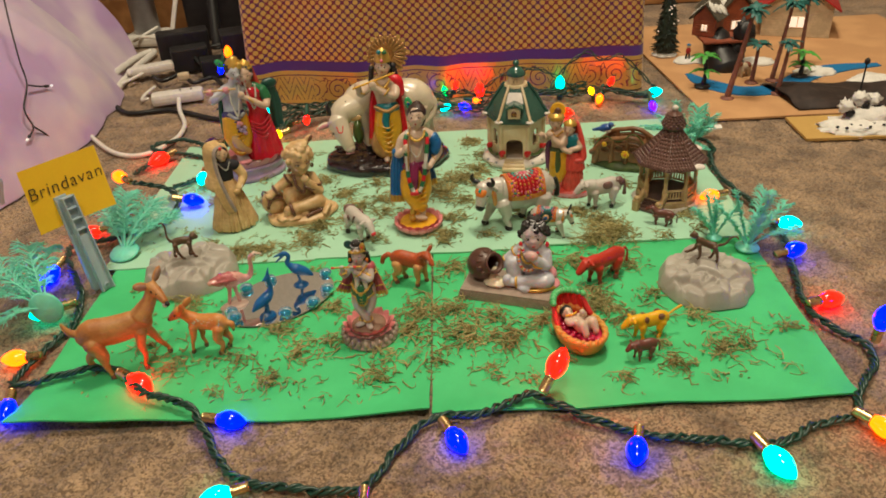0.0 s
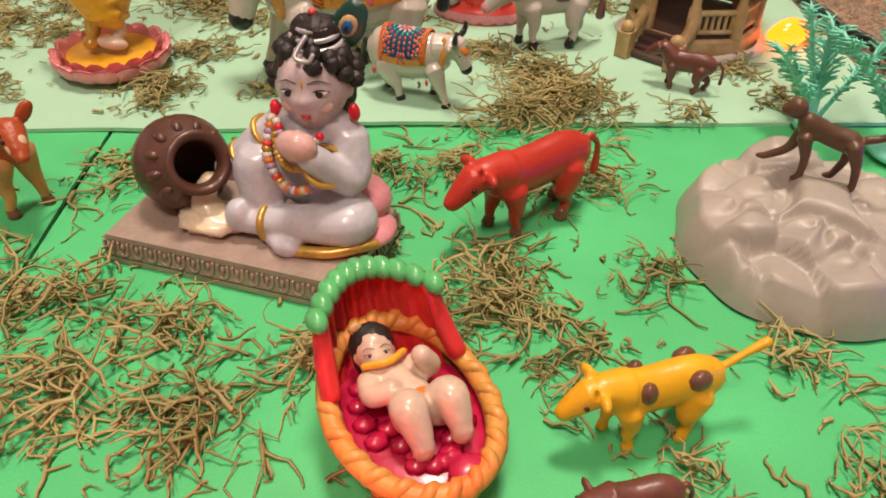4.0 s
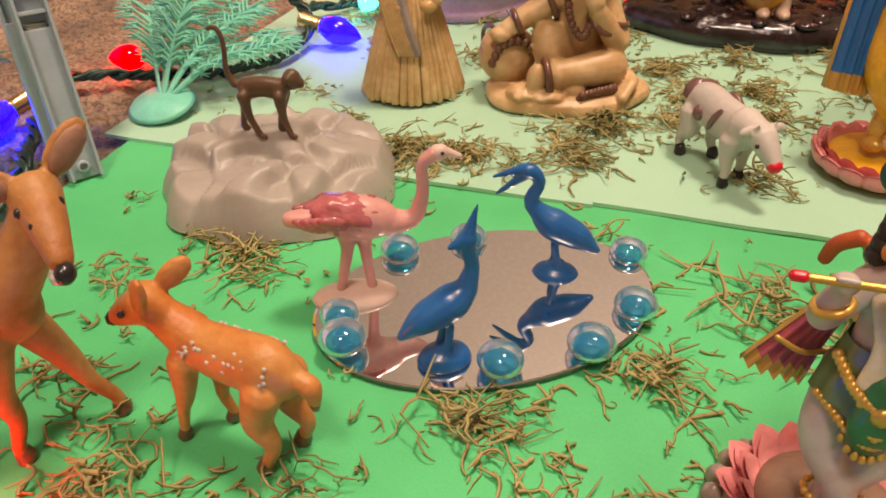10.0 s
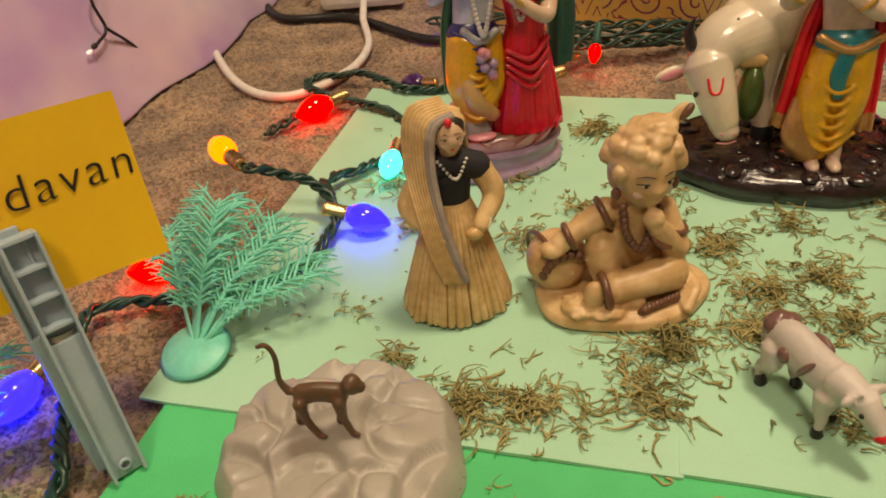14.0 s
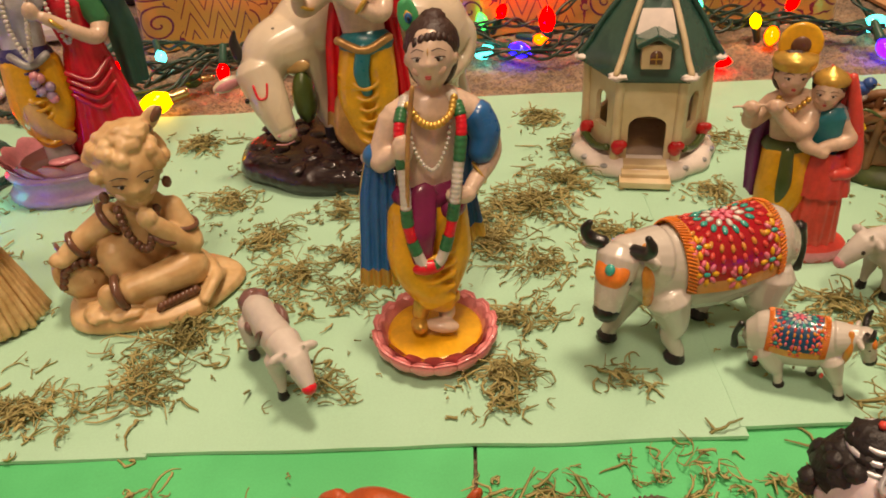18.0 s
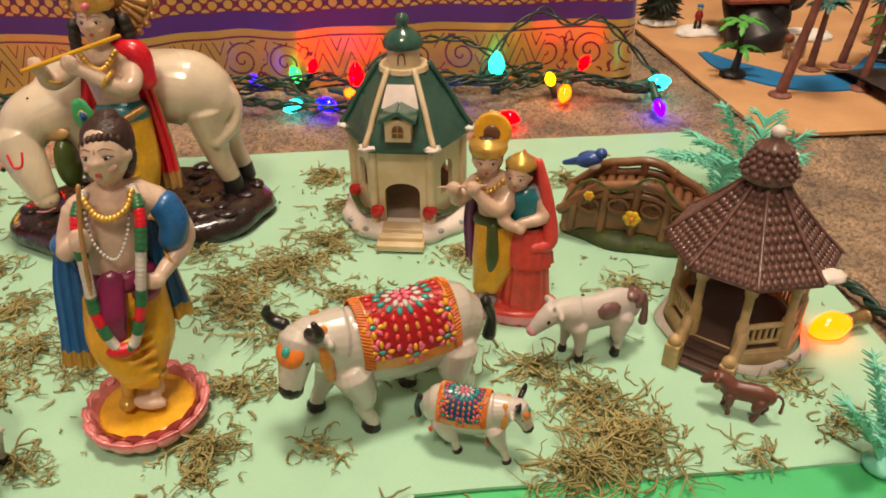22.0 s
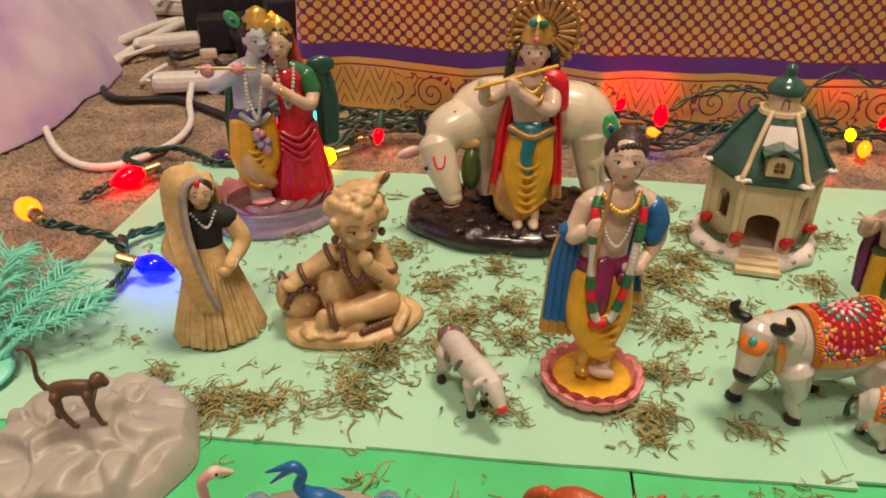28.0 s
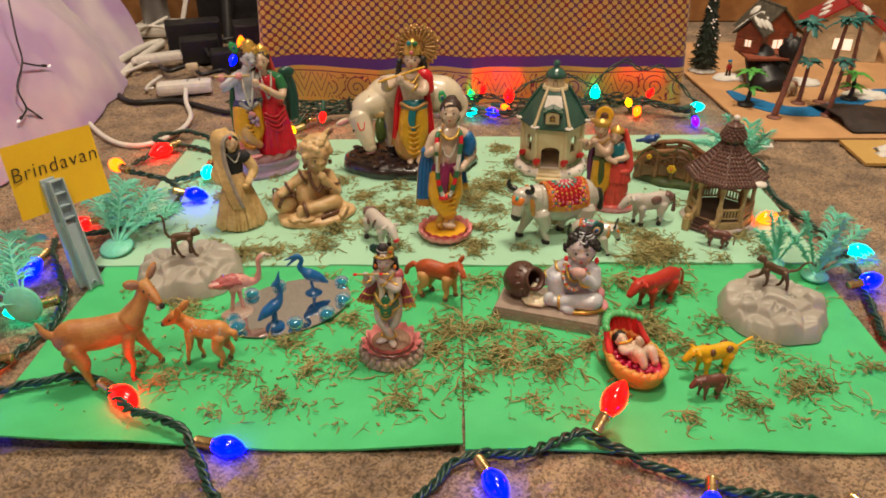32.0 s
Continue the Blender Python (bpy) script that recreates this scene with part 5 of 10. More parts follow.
    cape(c, [(0.046, 0.004, 0.152), (0.050, 0.004, 0.12), (0.052, 0.004, 0.075)], [(0.066, 0.008, 0.158), (0.074, 0.008, 0.12), (0.072, 0.006, 0.078)], P["darkgreen"], thick=0.006, ripples=2)
    c.ell((0.058, 0.006, 0.156), (0.014, 0.006, 0.009), P["darkgreen"])
    chain(c, [(0.014, -0.012, 0.166), (0.016, -0.019, 0.145), (0.022, -0.019, 0.125), (0.028, -0.017, 0.145), (0.031, -0.010, 0.162)], 24, 0.0018, P["white"])
    return c


P["navy"] = paint("navy_sash", (0.03, 0.03, 0.14))
P["sari"] = paint("glossy_red_sari", (0.62, 0.010, 0.030), rough=0.2, coat=0.6)
statue("figurine", couple_on_lotus(), -0.328, 0.635, MINT_Z, 24, "glossy painted couple figurine in yellow and red on a lotus")


# ---------------------------------------------------------------- small couple in coral and yellow
def small_couple():
    c = Clay()
    sk = P["skin"]
    c.lathe([(0, 0), (0.036, 0), (0.037, 0.004), (0.034, 0.010), (0.030, 0.012), (0, 0.0125)], P["coral"], sy=0.62, seg=36)
    c.lathe([(0.0362, 0.001), (0.0376, 0.0045), (0.0350, 0.0085)], P["rose"], sy=0.62, seg=60, folds=20, deep=0.02)
    c.tube([(-0.020, 0, 0.078), (-0.022, -0.004, 0.050), (-0.026, -0.006, 0.022)], [0.013, 0.012, 0.007], P["yellow"], n=8)
    c.tube([(-0.012, 0, 0.078), (-0.011, -0.005, 0.050), (-0.018, -0.010, 0.026)], [0.012, 0.0115, 0.007], P["yellow"], n=8)
    c.tube([(-0.018, -0.012, 0.082), (-0.017, -0.016, 0.060), (-0.018, -0.014, 0.045)], [0.004, 0.005, 0.003], P["moss"], squash=0.5)
    c.ell((-0.017, 0, 0.082), (0.0175, 0.012, 0.008), P["moss"])
    for fx in (-0.026, -0.018):
        c.ell((fx, -0.012, 0.016), (0.005, 0.009, 0.004), P["grey"])
    c.tube([(-0.017, 0, 0.085), (-0.018, 0, 0.100), (-0.020, 0, 0.112)], [0.013, 0.014, 0.016], sk, squash=0.65, n=6)
    c.tube([(-0.034, 0, 0.110), (-0.020, 0, 0.116), (-0.006, 0, 0.110)], [0.007, 0.0075, 0.007], sk)
    c.tube([(-0.034, 0, 0.109), (-0.044, -0.006, 0.100), (-0.046, -0.012, 0.110)], [0.0068, 0.006, 0.0045], sk, n=8)
    c.tube([(-0.006, 0, 0.109), (-0.014, -0.014, 0.098), (-0.030, -0.016, 0.112)], [0.0068, 0.006, 0.0045], sk, n=8)
    c.ell((-0.046, -0.014, 0.112), 0.0055, sk, lumps=0.3)
    c.ell((-0.032, -0.017, 0.115), 0.0055, sk, lumps=0.3)
    c.tube([(-0.058, -0.016, 0.113), (-0.022, -0.016, 0.118)], 0.0013, sk, seg=6)
    c.tube([(-0.020, 0, 0.115), (-0.023, -0.002, 0.124)], 0.0058, sk)
    face(c, (-0.024, -0.003, 0.132), 0.0125, sk, P["brownhair"], turn=6)
    c.lathe([(0.0128, 0), (0.0140, 0.004), (0.0135, 0.008), (0, 0.011)], P["gold"], c=(-0.024, -0.001, 0.137), seg=16)
    c.lathe([(0, 0), (0.013, 0), (0.014, 0.002), (0.013, 0.004), (0, 0.004)], P["yellow"], c=(-0.022, 0.006, 0.150), turn=rot(80, 0, 0), seg=20)
    c.ell((-0.022, 0.001, 0.150), (0.006, 0.002, 0.006), P["umber"])
    chain(c, [(-0.030, -0.008, 0.118), (-0.022, -0.013, 0.111), (-0.012, -0.008, 0.118)], 9, 0.0020, P["gold"])
    cape(c, [(-0.036, 0.004, 0.112), (-0.042, 0.004, 0.080), (-0.040, 0.002, 0.044)], [(-0.024, 0.006, 0.112), (-0.026, 0.006, 0.080), (-0.026, 0.004, 0.034)], P["purple"], thick=0.004, ripples=2)
    # companion
    c.lathe([(0.0185, 0), (0.0180, 0.006), (0.0165, 0.030), (0.0150, 0.048), (0.0125, 0.062), (0.0105, 0.070)], P["coral"], c=(0.008, -0.002, 0.011), folds=15, deep=0.06, seg=90, sy=0.8)
    c.lathe([(0.0195, 0), (0.0170, 0.016), (0.013, 0.028)], P["coral"], c=(0.008, -0.002, 0.050), folds=13, deep=0.05, seg=78, sy=0.8)
    c.tube([(0.006, -0.001, 0.082), (0.003, -0.001, 0.105)], [0.0105, 0.0125], P["teal"], squash=0.75)
    c.tube([(-0.006, 0, 0.104), (0.003, 0, 0.109), (0.014, 0, 0.103)], 0.0062, P["grey"])
    c.tube([(0.014, 0, 0.103), (0.018, -0.006, 0.091), (0.002, -0.014, 0.088)], [0.0062, 0.0055, 0.004], sk, n=8)
    c.tube([(-0.006, -0.004, 0.102), (-0.010, -0.013, 0.090), (0.004, -0.016, 0.084)], [0.006, 0.005, 0.004], sk, n=8)
    c.tube([(0.002, 0, 0.108), (0.000, -0.002, 0.115)], 0.005, sk)
    face(c, (-0.001, -0.004, 0.122), 0.0112, sk, P["brownhair"], turn=-12)
    c.lathe([(0.0112, 0), (0.0118, 0.003), (0.007, 0.007), (0, 0.011)], P["gold"], c=(0.0, -0.001, 0.128), seg=14)
    cape(c, [(0.000, 0.006, 0.136), (-0.002, 0.010, 0.11), (0.004, 0.012, 0.07)], [(0.012, 0.000, 0.132), (0.019, 0.002, 0.105), (0.024, -0.002, 0.070)], P["coral"], thick=0.004, ripples=2)
    c.tube([(0.012, 0.000, 0.132), (0.019, -0.002, 0.105), (0.024, -0.006, 0.072), (0.012, -0.014, 0.068)], [0.003, 0.005, 0.006, 0.004], P["coral"])
    return c


statue("figurine", small_couple().move(scale=0.93), 0.222, 0.495, MINT_Z, -16, "small painted couple figurine in yellow and coral dress")
# ---------------------------------------------------------------- ivory resin child with a pot
def ivory_child():
    c = Clay()
    iv, dk = P["ivory"], P["umber"]
    c.lathe([(0, 0), (0.052, 0), (0.055, 0.003), (0.053, 0.008), (0.046, 0.011), (0, 0.013)], iv, sx=1.05, sy=0.72, seg=48, folds=5, deep=0.04)
    for k in range(7):
        c.tube([(0.020 + 0.004 * k, 0.02 - 0.004 * k, 0.028 - 0.003 * k), (0.040, -0.004 - 0.003 * k, 0.018), (0.030, -0.022 - 0.002 * k, 0.011)], 0.0035, iv, seg=7)
    # tipped pot with spilling butter
    c.ell((-0.040, 0.012, 0.027), (0.020, 0.020, 0.020), iv)
    c.lathe([(0.014, 0), (0.0150, 0.003), (0.011, 0.006), (0.0135, 0.011), (0.0145, 0.013), (0.010, 0.013), (0.008, 0.008), (0, 0.006)], iv, c=(-0.036, -0.003, 0.025), turn=rot(78, 0, 18), seg=20)
    chain(c, [(-0.052, -0.003, 0.026), (-0.046, -0.006, 0.039), (-0.034, -0.006, 0.042), (-0.022, -0.004, 0.034)], 9, 0.0034, dk)
    hoop(c, (-0.048, 0.014, 0.027), 0.019, 0.0016, dk, rot(0, 80, 20))
    c.ell((-0.034, -0.020, 0.012), (0.010, 0.012, 0.005), iv, lumps=0.3)
    c.ell((-0.018, -0.028, 0.012), (0.012, 0.008, 0.004), iv, lumps=0.3)
    # legs
    c.tube([(0.004, 0.008, 0.022), (-0.016, -0.004, 0.044), (-0.012, -0.010, 0.022)], [0.012, 0.011, 0.009], iv, n=10)
    c.tube([(0.014, 0.004, 0.020), (0.024, -0.014, 0.026), (-0.014, -0.022, 0.024)], [0.014, 0.0125, 0.009], iv, n=10)
    c.ell((-0.025, -0.024, 0.023), (0.007, 0.006, 0.010), iv)
    hoop(c, (-0.018, -0.022, 0.024), 0.0098, 0.0028, dk, rot(0, 80, 0))
    c.ell((0.000, -0.024, 0.014), (0.008, 0.006, 0.005), iv)
    c.tube([(0.002, -0.032, 0.011), (0.028, -0.024, 0.013)], 0.0028, dk, seg=7)
    chain(c, [(0.004, -0.033, 0.014), (0.026, -0.026, 0.016)], 9, 0.0030, dk)
    # body, arms, head
    c.tube([(0.008, 0.008, 0.024), (0.006, 0.006, 0.048), (0.006, 0.004, 0.068)], [0.019, 0.017, 0.0165], iv, squash=0.8, n=8)
    c.tube([(-0.010, 0.004, 0.066), (-0.030, 0.000, 0.056), (-0.044, -0.004, 0.048)], [0.0088, 0.0075, 0.006], iv, n=9)
    c.ell((-0.047, -0.004, 0.046), (0.008, 0.007, 0.005), iv, lumps=0.2)
    for q in ((-0.014, 0.003, 0.064, 0.0095), (-0.036, -0.002, 0.053, 0.0078)):
        hoop(c, q[:3], q[3], 0.0022, dk, rot(0, 65, 0))
    c.tube([(0.022, 0.004, 0.064), (0.030, -0.008, 0.040), (0.012, -0.016, 0.064)], [0.009, 0.008, 0.006], iv, n=10)
    c.ell((0.010, -0.017, 0.069), (0.0065, 0.0055, 0.007), iv, lumps=0.2)
    hoop(c, (0.018, -0.013, 0.054), 0.0078, 0.002, dk, rot(30, 30, 0))
    hoop(c, (0.027, -0.002, 0.053), 0.0095, 0.002, dk, rot(0, 15, 0))
    chain(c, [(-0.006, -0.008, 0.074), (-0.004, -0.012, 0.058), (0.004, -0.014, 0.046), (0.010, -0.013, 0.056), (0.016, -0.008, 0.070)], 17, 0.0030, dk)
    h = Clay()
    r = 0.021
    face(h, (0, 0, 0), r, iv, iv, eye=0.8, lips="ivory")
    rng = random.Random(2)
    for k in range(64):
        a, e = rng.uniform(0, 2 * math.pi), rng.uniform(-0.1, 1.35)
        d = Vector((math.cos(a) * math.cos(e), math.sin(a) * math.cos(e), math.sin(e)))
        if d.y < -0.55 and d.z < 0.45:
            continue
        h.ell((d.x * r * 1.02, d.y * r * 0.98 + 0.004, d.z * r * 1.08 + 0.003), 0.0052, iv, seg=7, rings=5)
    h.ell((0.004, 0.004, 0.0255), (0.014, 0.012, 0.007), iv, lumps=0.3)
    h.ell((0.020, 0.008, 0.028), (0.0055, 0.003, 0.010), iv, turn=rot(0, 40, 0))
    h.ell((0.024, 0.006, 0.031), (0.003, 0.003, 0.006), dk, turn=rot(0, 40, 0))
    h.ell((0.017, 0.005, 0.024), (0.0025, 0.003, 0.003), dk)
    for s in (-1, 1):
        h.ell((s * 0.0185, -0.004, -0.010), (0.003, 0.003, 0.004), dk)
    c.join(h, rot(6, 0, 8), (0.007, -0.002, 0.094))
    return c


statue("figurine", ivory_child(), -0.210, 0.465, MINT_Z, 20, "ivory-coloured resin figurine of a seated child beside a pot")


# ---------------------------------------------------------------- corn husk doll
def husk_doll():
    c = Clay()
    hk, gr = P["husk"], P["husk_grey"]
    rng = random.Random(8)
    c.lathe([(0.033, 0.002), (0.034, 0.006), (0.029, 0.03), (0.022, 0.055), (0.014, 0.078), (0.010, 0.090)], hk, folds=24, deep=0.07, seg=120, sy=0.85)
    for k in range(40):
        a = 2 * math.pi * (k + 0.4 * rng.random()) / 40
        r0, r1 = 0.0115, 0.0345 + 0.002 * rng.random()
        ca, sa = math.cos(a), 0.85 * math.sin(a)
        c.tube([(r0 * ca, r0 * sa, 0.086), (0.022 * ca, 0.022 * sa, 0.055), (r1 * ca, r1 * sa, 0.003 + 0.003 * rng.random())], [0.0016, 0.0024, 0.0032], hk, seg=5, squash=0.45)
    c.tube([(0, 0, 0.086), (0.001, 0, 0.105)], [0.0125, 0.013], P["blackcloth"], squash=0.8)
    c.tube([(-0.014, 0.001, 0.108), (0.002, 0, 0.114), (0.020, 0.0, 0.108)], [0.0085, 0.010, 0.009], P["blackcloth"])
    c.lathe([(0.0135, 0), (0.0128, 0.004)], hk, c=(0, 0, 0.084), sy=0.8)
    for s in (-1, 1):
        c.tube([(s * 0.018 + 0.002, 0, 0.106), (s * 0.027, -0.004, 0.088), (s * 0.014, -0.019, 0.074)], [0.0080, 0.0075, 0.005], hk if s > 0 else hk, n=9)
        c.ell((s * 0.010, -0.021, 0.071), (0.006, 0.004, 0.0045), P["sand"])
        for q in range(3):
            hoop(c, (s * (0.0165 + 0.002 * q), -0.0165 + 0.003 * q, 0.0765 + 0.002 * q), 0.0058, 0.0007, P["white"], rot(0, s * -55, 35 * s))
    c.tube([(0.001, 0, 0.112), (0.001, -0.001, 0.124)], 0.0058, P["sand"])
    face(c, (0.001, -0.003, 0.134), 0.0112, P["doll"], P["hair"], eye=0.8, tip=-6)
    c.ell((0.000, -0.009, 0.1455), (0.0025, 0.003, 0.003), P["red"], seg=7, rings=5)
    chain(c, [(-0.008, -0.008, 0.120), (0.002, -0.012, 0.108), (0.010, -0.008, 0.119)], 13, 0.0012, P["white"])
    # pleated veil over the head and down the front
    left = [(0.004, -0.005, 0.147), (-0.008, -0.009, 0.143), (-0.012, -0.012, 0.120), (-0.010, -0.020, 0.090), (-0.004, -0.026, 0.060), (0.002, -0.029, 0.040)]
    for k in range(9):
        o = 0.0015 * k
        pts = [(x - o * (0.5 + 0.6 * (i > 0)), y + o * (0.9 if i < 3 else 0.25), z + (0.001 * k if i < 2 else 0)) for i, (x, y, z) in enumerate(left)]
        c.tube(pts, [0.0022, 0.0026, 0.0026, 0.0026, 0.0026, 0.002], gr if k in (0, 1) else hk, seg=6, n=18, squash=0.5)
    c.ell((0.000, 0.004, 0.138), (0.0132, 0.0115, 0.0125), hk, lumps=0.1)
    cape(c, [(-0.012, 0.008, 0.144), (-0.017, 0.008, 0.12), (-0.019, 0.006, 0.09)], [(0.012, 0.010, 0.144), (0.016, 0.012, 0.12), (0.015, 0.014, 0.085)], hk, thick=0.003)
    return c


P["blackcloth"] = shade("black_cloth", (0.015, 0.015, 0.02), rough=0.75, grain=0.1, size=600, bump=0.3)
P["doll"] = paint("doll_face", (0.66, 0.44, 0.28))
statue("doll", husk_doll().move(scale=np.array((0.95, 0.95, 0.92))), -0.314, 0.442, MINT_Z, 26, "corn husk doll in a pleated skirt and long veil", "doll")


# ---------------------------------------------------------------- seated child with a butter pot, on a stone-coloured slab
def seated_child():
    c = Clay()
    st, sk, pot = P["stone"], P["bluish"], P["pot"]
    # slab: an oblong plinth with a band of tongues round its sloping sides
    hx, hy = 0.0625, 0.031
    for z0, z1, a, b in ((0.0, 0.003, 1.0, 1.0), (0.003, 0.0115, 0.985, 0.93), (0.0115, 0.014, 0.95, 0.94)):
        r0 = np.array([(-hx * a, -hy * a, z0), (hx * a, -hy * a, z0), (hx * a, hy * a, z0), (-hx * a, hy * a, z0)])
        r1 = np.array([(-hx * b, -hy * b, z1), (hx * b, -hy * b, z1), (hx * b, hy * b, z1), (-hx * b, hy * b, z1)])
        c.grid(np.stack([r0, r1]), st, closed=True, smooth=False)
    c.add([(-hx * 0.94, -hy * 0.94, 0.014), (hx * 0.94, -hy * 0.94, 0.014), (hx * 0.94, hy * 0.94, 0.014), (-hx * 0.94, hy * 0.94, 0.014)], [(0, 1, 2, 3)], st, False)
    for k in range(17):
        x = -hx * 0.92 + 1.84 * hx * k / 16
        for s in (-1, 1):
            c.tube([(x - 0.0024, s * hy * 0.955, 0.0108), (x - 0.0022, s * hy * 0.972, 0.006), (x, s * hy * 0.985, 0.0042), (x + 0.0022, s * hy * 0.972, 0.006), (x + 0.0024, s * hy * 0.955, 0.0108)], 0.0008, st, seg=5)
            c.ell((x, s * hy * 0.965, 0.0085), (0.0010, 0.0012, 0.0022), st, seg=6, rings=5)
    for k in range(9):
        y = -hy * 0.88 + 1.76 * hy * k / 8
        for s in (-1, 1):
            c.tube([(s * hx * 0.955, y - 0.0024, 0.0108), (s * hx * 0.985, y, 0.0042), (s * hx * 0.955, y + 0.0024, 0.0108)], 0.0008, st, seg=5)
    # tipped brown pot
    R = rot(0, 64, -34)
    body = Clay().lathe([(0, -0.020), (0.010, -0.0195), (0.018, -0.014), (0.0225, -0.004), (0.0228, 0.003), (0.019, 0.012), (0.012, 0.018), (0.0095, 0.021), (0.0125, 0.0235), (0.0150, 0.0245), (0.0148, 0.0268), (0.0118, 0.0268), (0.0098, 0.022), (0.014, 0.010), (0.012, -0.008), (0, -0.012)], pot, seg=32)
    for z, r in ((-0.012, 0.0192), (-0.006, 0.0216)):
        for k in range(36):
            a = 2 * math.pi * k / 36
            body.ell((r * math.cos(a), r * math.sin(a), z), 0.0008, pot, seg=6, rings=4)
    for k in range(12):
        a = 2 * math.pi * k / 12
        body.ell((0.0175 * math.cos(a), 0.0175 * math.sin(a), 0.0125), (0.0022, 0.0026, 0.0040), pot, turn=rot(0, 0, math.degrees(a)) @ rot(0, -40, 0), seg=8, rings=5)
    c.join(body, R, (-0.036, 0.006, 0.0350), 0.96)
    c.ell((-0.016, -0.008, 0.018), (0.016, 0.012, 0.005), P["cream"], lumps=0.35)
    c.tube([(-0.018, 0.000, 0.034), (-0.020, -0.005, 0.026), (-0.016, -0.008, 0.019)], [0.004, 0.006, 0.008], P["cream"])
    base, c = c, Clay()
    # legs
    c.tube([(0.012, 0.006, 0.030), (-0.008, -0.006, 0.050), (-0.004, -0.012, 0.022)], [0.0115, 0.0105, 0.009], sk, n=10)
    c.tube([(0.024, 0.002, 0.026), (0.036, -0.014, 0.028), (-0.002, -0.018, 0.023)], [0.0135, 0.0115, 0.0082], sk, n=11)
    c.tube([(-0.002, -0.018, 0.023), (-0.011, -0.020, 0.023)], [0.008, 0.007], sk)
    c.ell((-0.013, -0.021, 0.026), (0.0065, 0.007, 0.0095), sk)
    c.tube([(0.004, -0.022, 0.018), (0.014, -0.026, 0.017)], [0.006, 0.006], sk)
    c.ell((0.012, -0.028, 0.018), (0.007, 0.005, 0.0055), sk)
    hoop(c, (0.000, -0.018, 0.023), 0.0088, 0.0018, P["gold"], rot(0, 82, 0))
    # coral loincloth with gilt hem
    c.ell((0.028, 0.008, 0.026), (0.020, 0.018, 0.013), P["rose"])
    c.ell((0.040, -0.004, 0.018), (0.014, 0.016, 0.006), P["rose"])
    c.tube([(0.016, -0.028, 0.0165), (0.032, -0.025, 0.0175), (0.048, -0.014, 0.0185)], 0.0032, P["gold"], seg=7)
    # body
    c.tube([(0.018, 0.008, 0.030), (0.014, 0.008, 0.050), (0.014, 0.006, 0.068)], [0.0165, 0.0150, 0.0145], sk, squash=0.85, n=8)
    c.tube([(0.000, 0.006, 0.067), (0.014, 0.007, 0.074), (0.030, 0.006, 0.066)], [0.0085, 0.0095, 0.0085], sk)
    c.tube([(0.000, 0.006, 0.066), (-0.012, 0.002, 0.056), (-0.022, -0.002, 0.044)], [0.0085, 0.007, 0.006], sk, n=9)
    c.ell((-0.024, -0.003, 0.040), (0.0085, 0.0065, 0.007), sk)
    c.tube([(0.031, 0.006, 0.066), (0.034, -0.004, 0.048), (0.022, -0.016, 0.066)], [0.009, 0.0085, 0.0065], sk, n=10)
    c.ell((0.018, -0.018, 0.072), (0.009, 0.0065, 0.0075), P["skinpink"], lumps=0.15)
    hoop(c, (0.027, -0.011, 0.058), 0.0092, 0.0016, P["gold"], rot(35, 35, 0))
    hoop(c, (-0.006, 0.004, 0.061), 0.0088, 0.0014, P["gold"], rot(0, 50, 0))
    hoop(c, (-0.018, 0.000, 0.048), 0.0070, 0.0014, P["gold"], rot(0, 50, 0))
    # necklaces of mixed beads
    mixed = [P["white"], P["orange"], P["lilac"], P["white"], P["coral"], P["gold"]]
    chain(c, [(0.000, -0.003, 0.074), (0.000, -0.011, 0.058), (0.008, -0.014, 0.044), (0.018, -0.013, 0.044), (0.026, -0.010, 0.056)], 26, 0.0026, None, mixed)
    chain(c, [(0.002, -0.004, 0.074), (0.006, -0.012, 0.060), (0.014, -0.013, 0.055), (0.024, -0.010, 0.064)], 18, 0.0020, P["gold"])
    chain(c, [(0.004, -0.006, 0.075), (0.010, -0.012, 0.067), (0.018, -0.012, 0.065), (0.024, -0.008, 0.072)], 14, 0.0022, None, [P["white"], P["red"], P["lilac"]])
    # head
    h = Clay()
    r = 0.0205
    face(h, (0, 0, 0), r, P["facepale"], P["hair"], eye=1.35, mark="yellow")
    rng = random.Random(6)
    for k in range(70):
        a, e = rng.uniform(0, 2 * math.pi), rng.uniform(-0.4, 1.4)
        d = Vector((math.cos(a) * math.cos(e), math.sin(a) * math.cos(e), math.sin(e)))
        if d.y < -0.45 and d.z < 0.5:
            continue
        h.ell((d.x * r * 0.98, d.y * r * 0.98 + 0.003, d.z * r * 1.02 + 0.003), 0.0046, P["hair"], seg=7, rings=5)
    for s in (-1, 1):
        h.ell((s * 0.019, -0.003, -0.012), (0.003, 0.003, 0.005), P["red"], seg=8, rings=6)
    h.ell((0.002, 0.004, 0.026), (0.0115, 0.0105, 0.0085), P["hair"], lumps=0.25)
    for k in range(3):
        hoop(h, (0.002, 0.003, 0.021 + 0.004 * k), 0.0125 - 0.002 * k, 0.0014, P["silver"], rot(8, 0, 0))
    h.tube([(0.002, -0.010, 0.027), (-0.002, -0.016, 0.019), (0.004, -0.0165, 0.017), (0.006, -0.015, 0.020)], 0.0012, P["silver"], seg=6)
    h.ell((0.002, 0.003, 0.035), 0.002, P["coral"], seg=7, rings=5)
    peacock_feather(h, (0.012, 0.006, 0.018), 0.0125, (0, 28, 0), dark=True)
    c.join(h, rot(-8, -3, 8), (0.016, 0.008, 0.0890), np.array((0.90, 0.88, 0.96)))
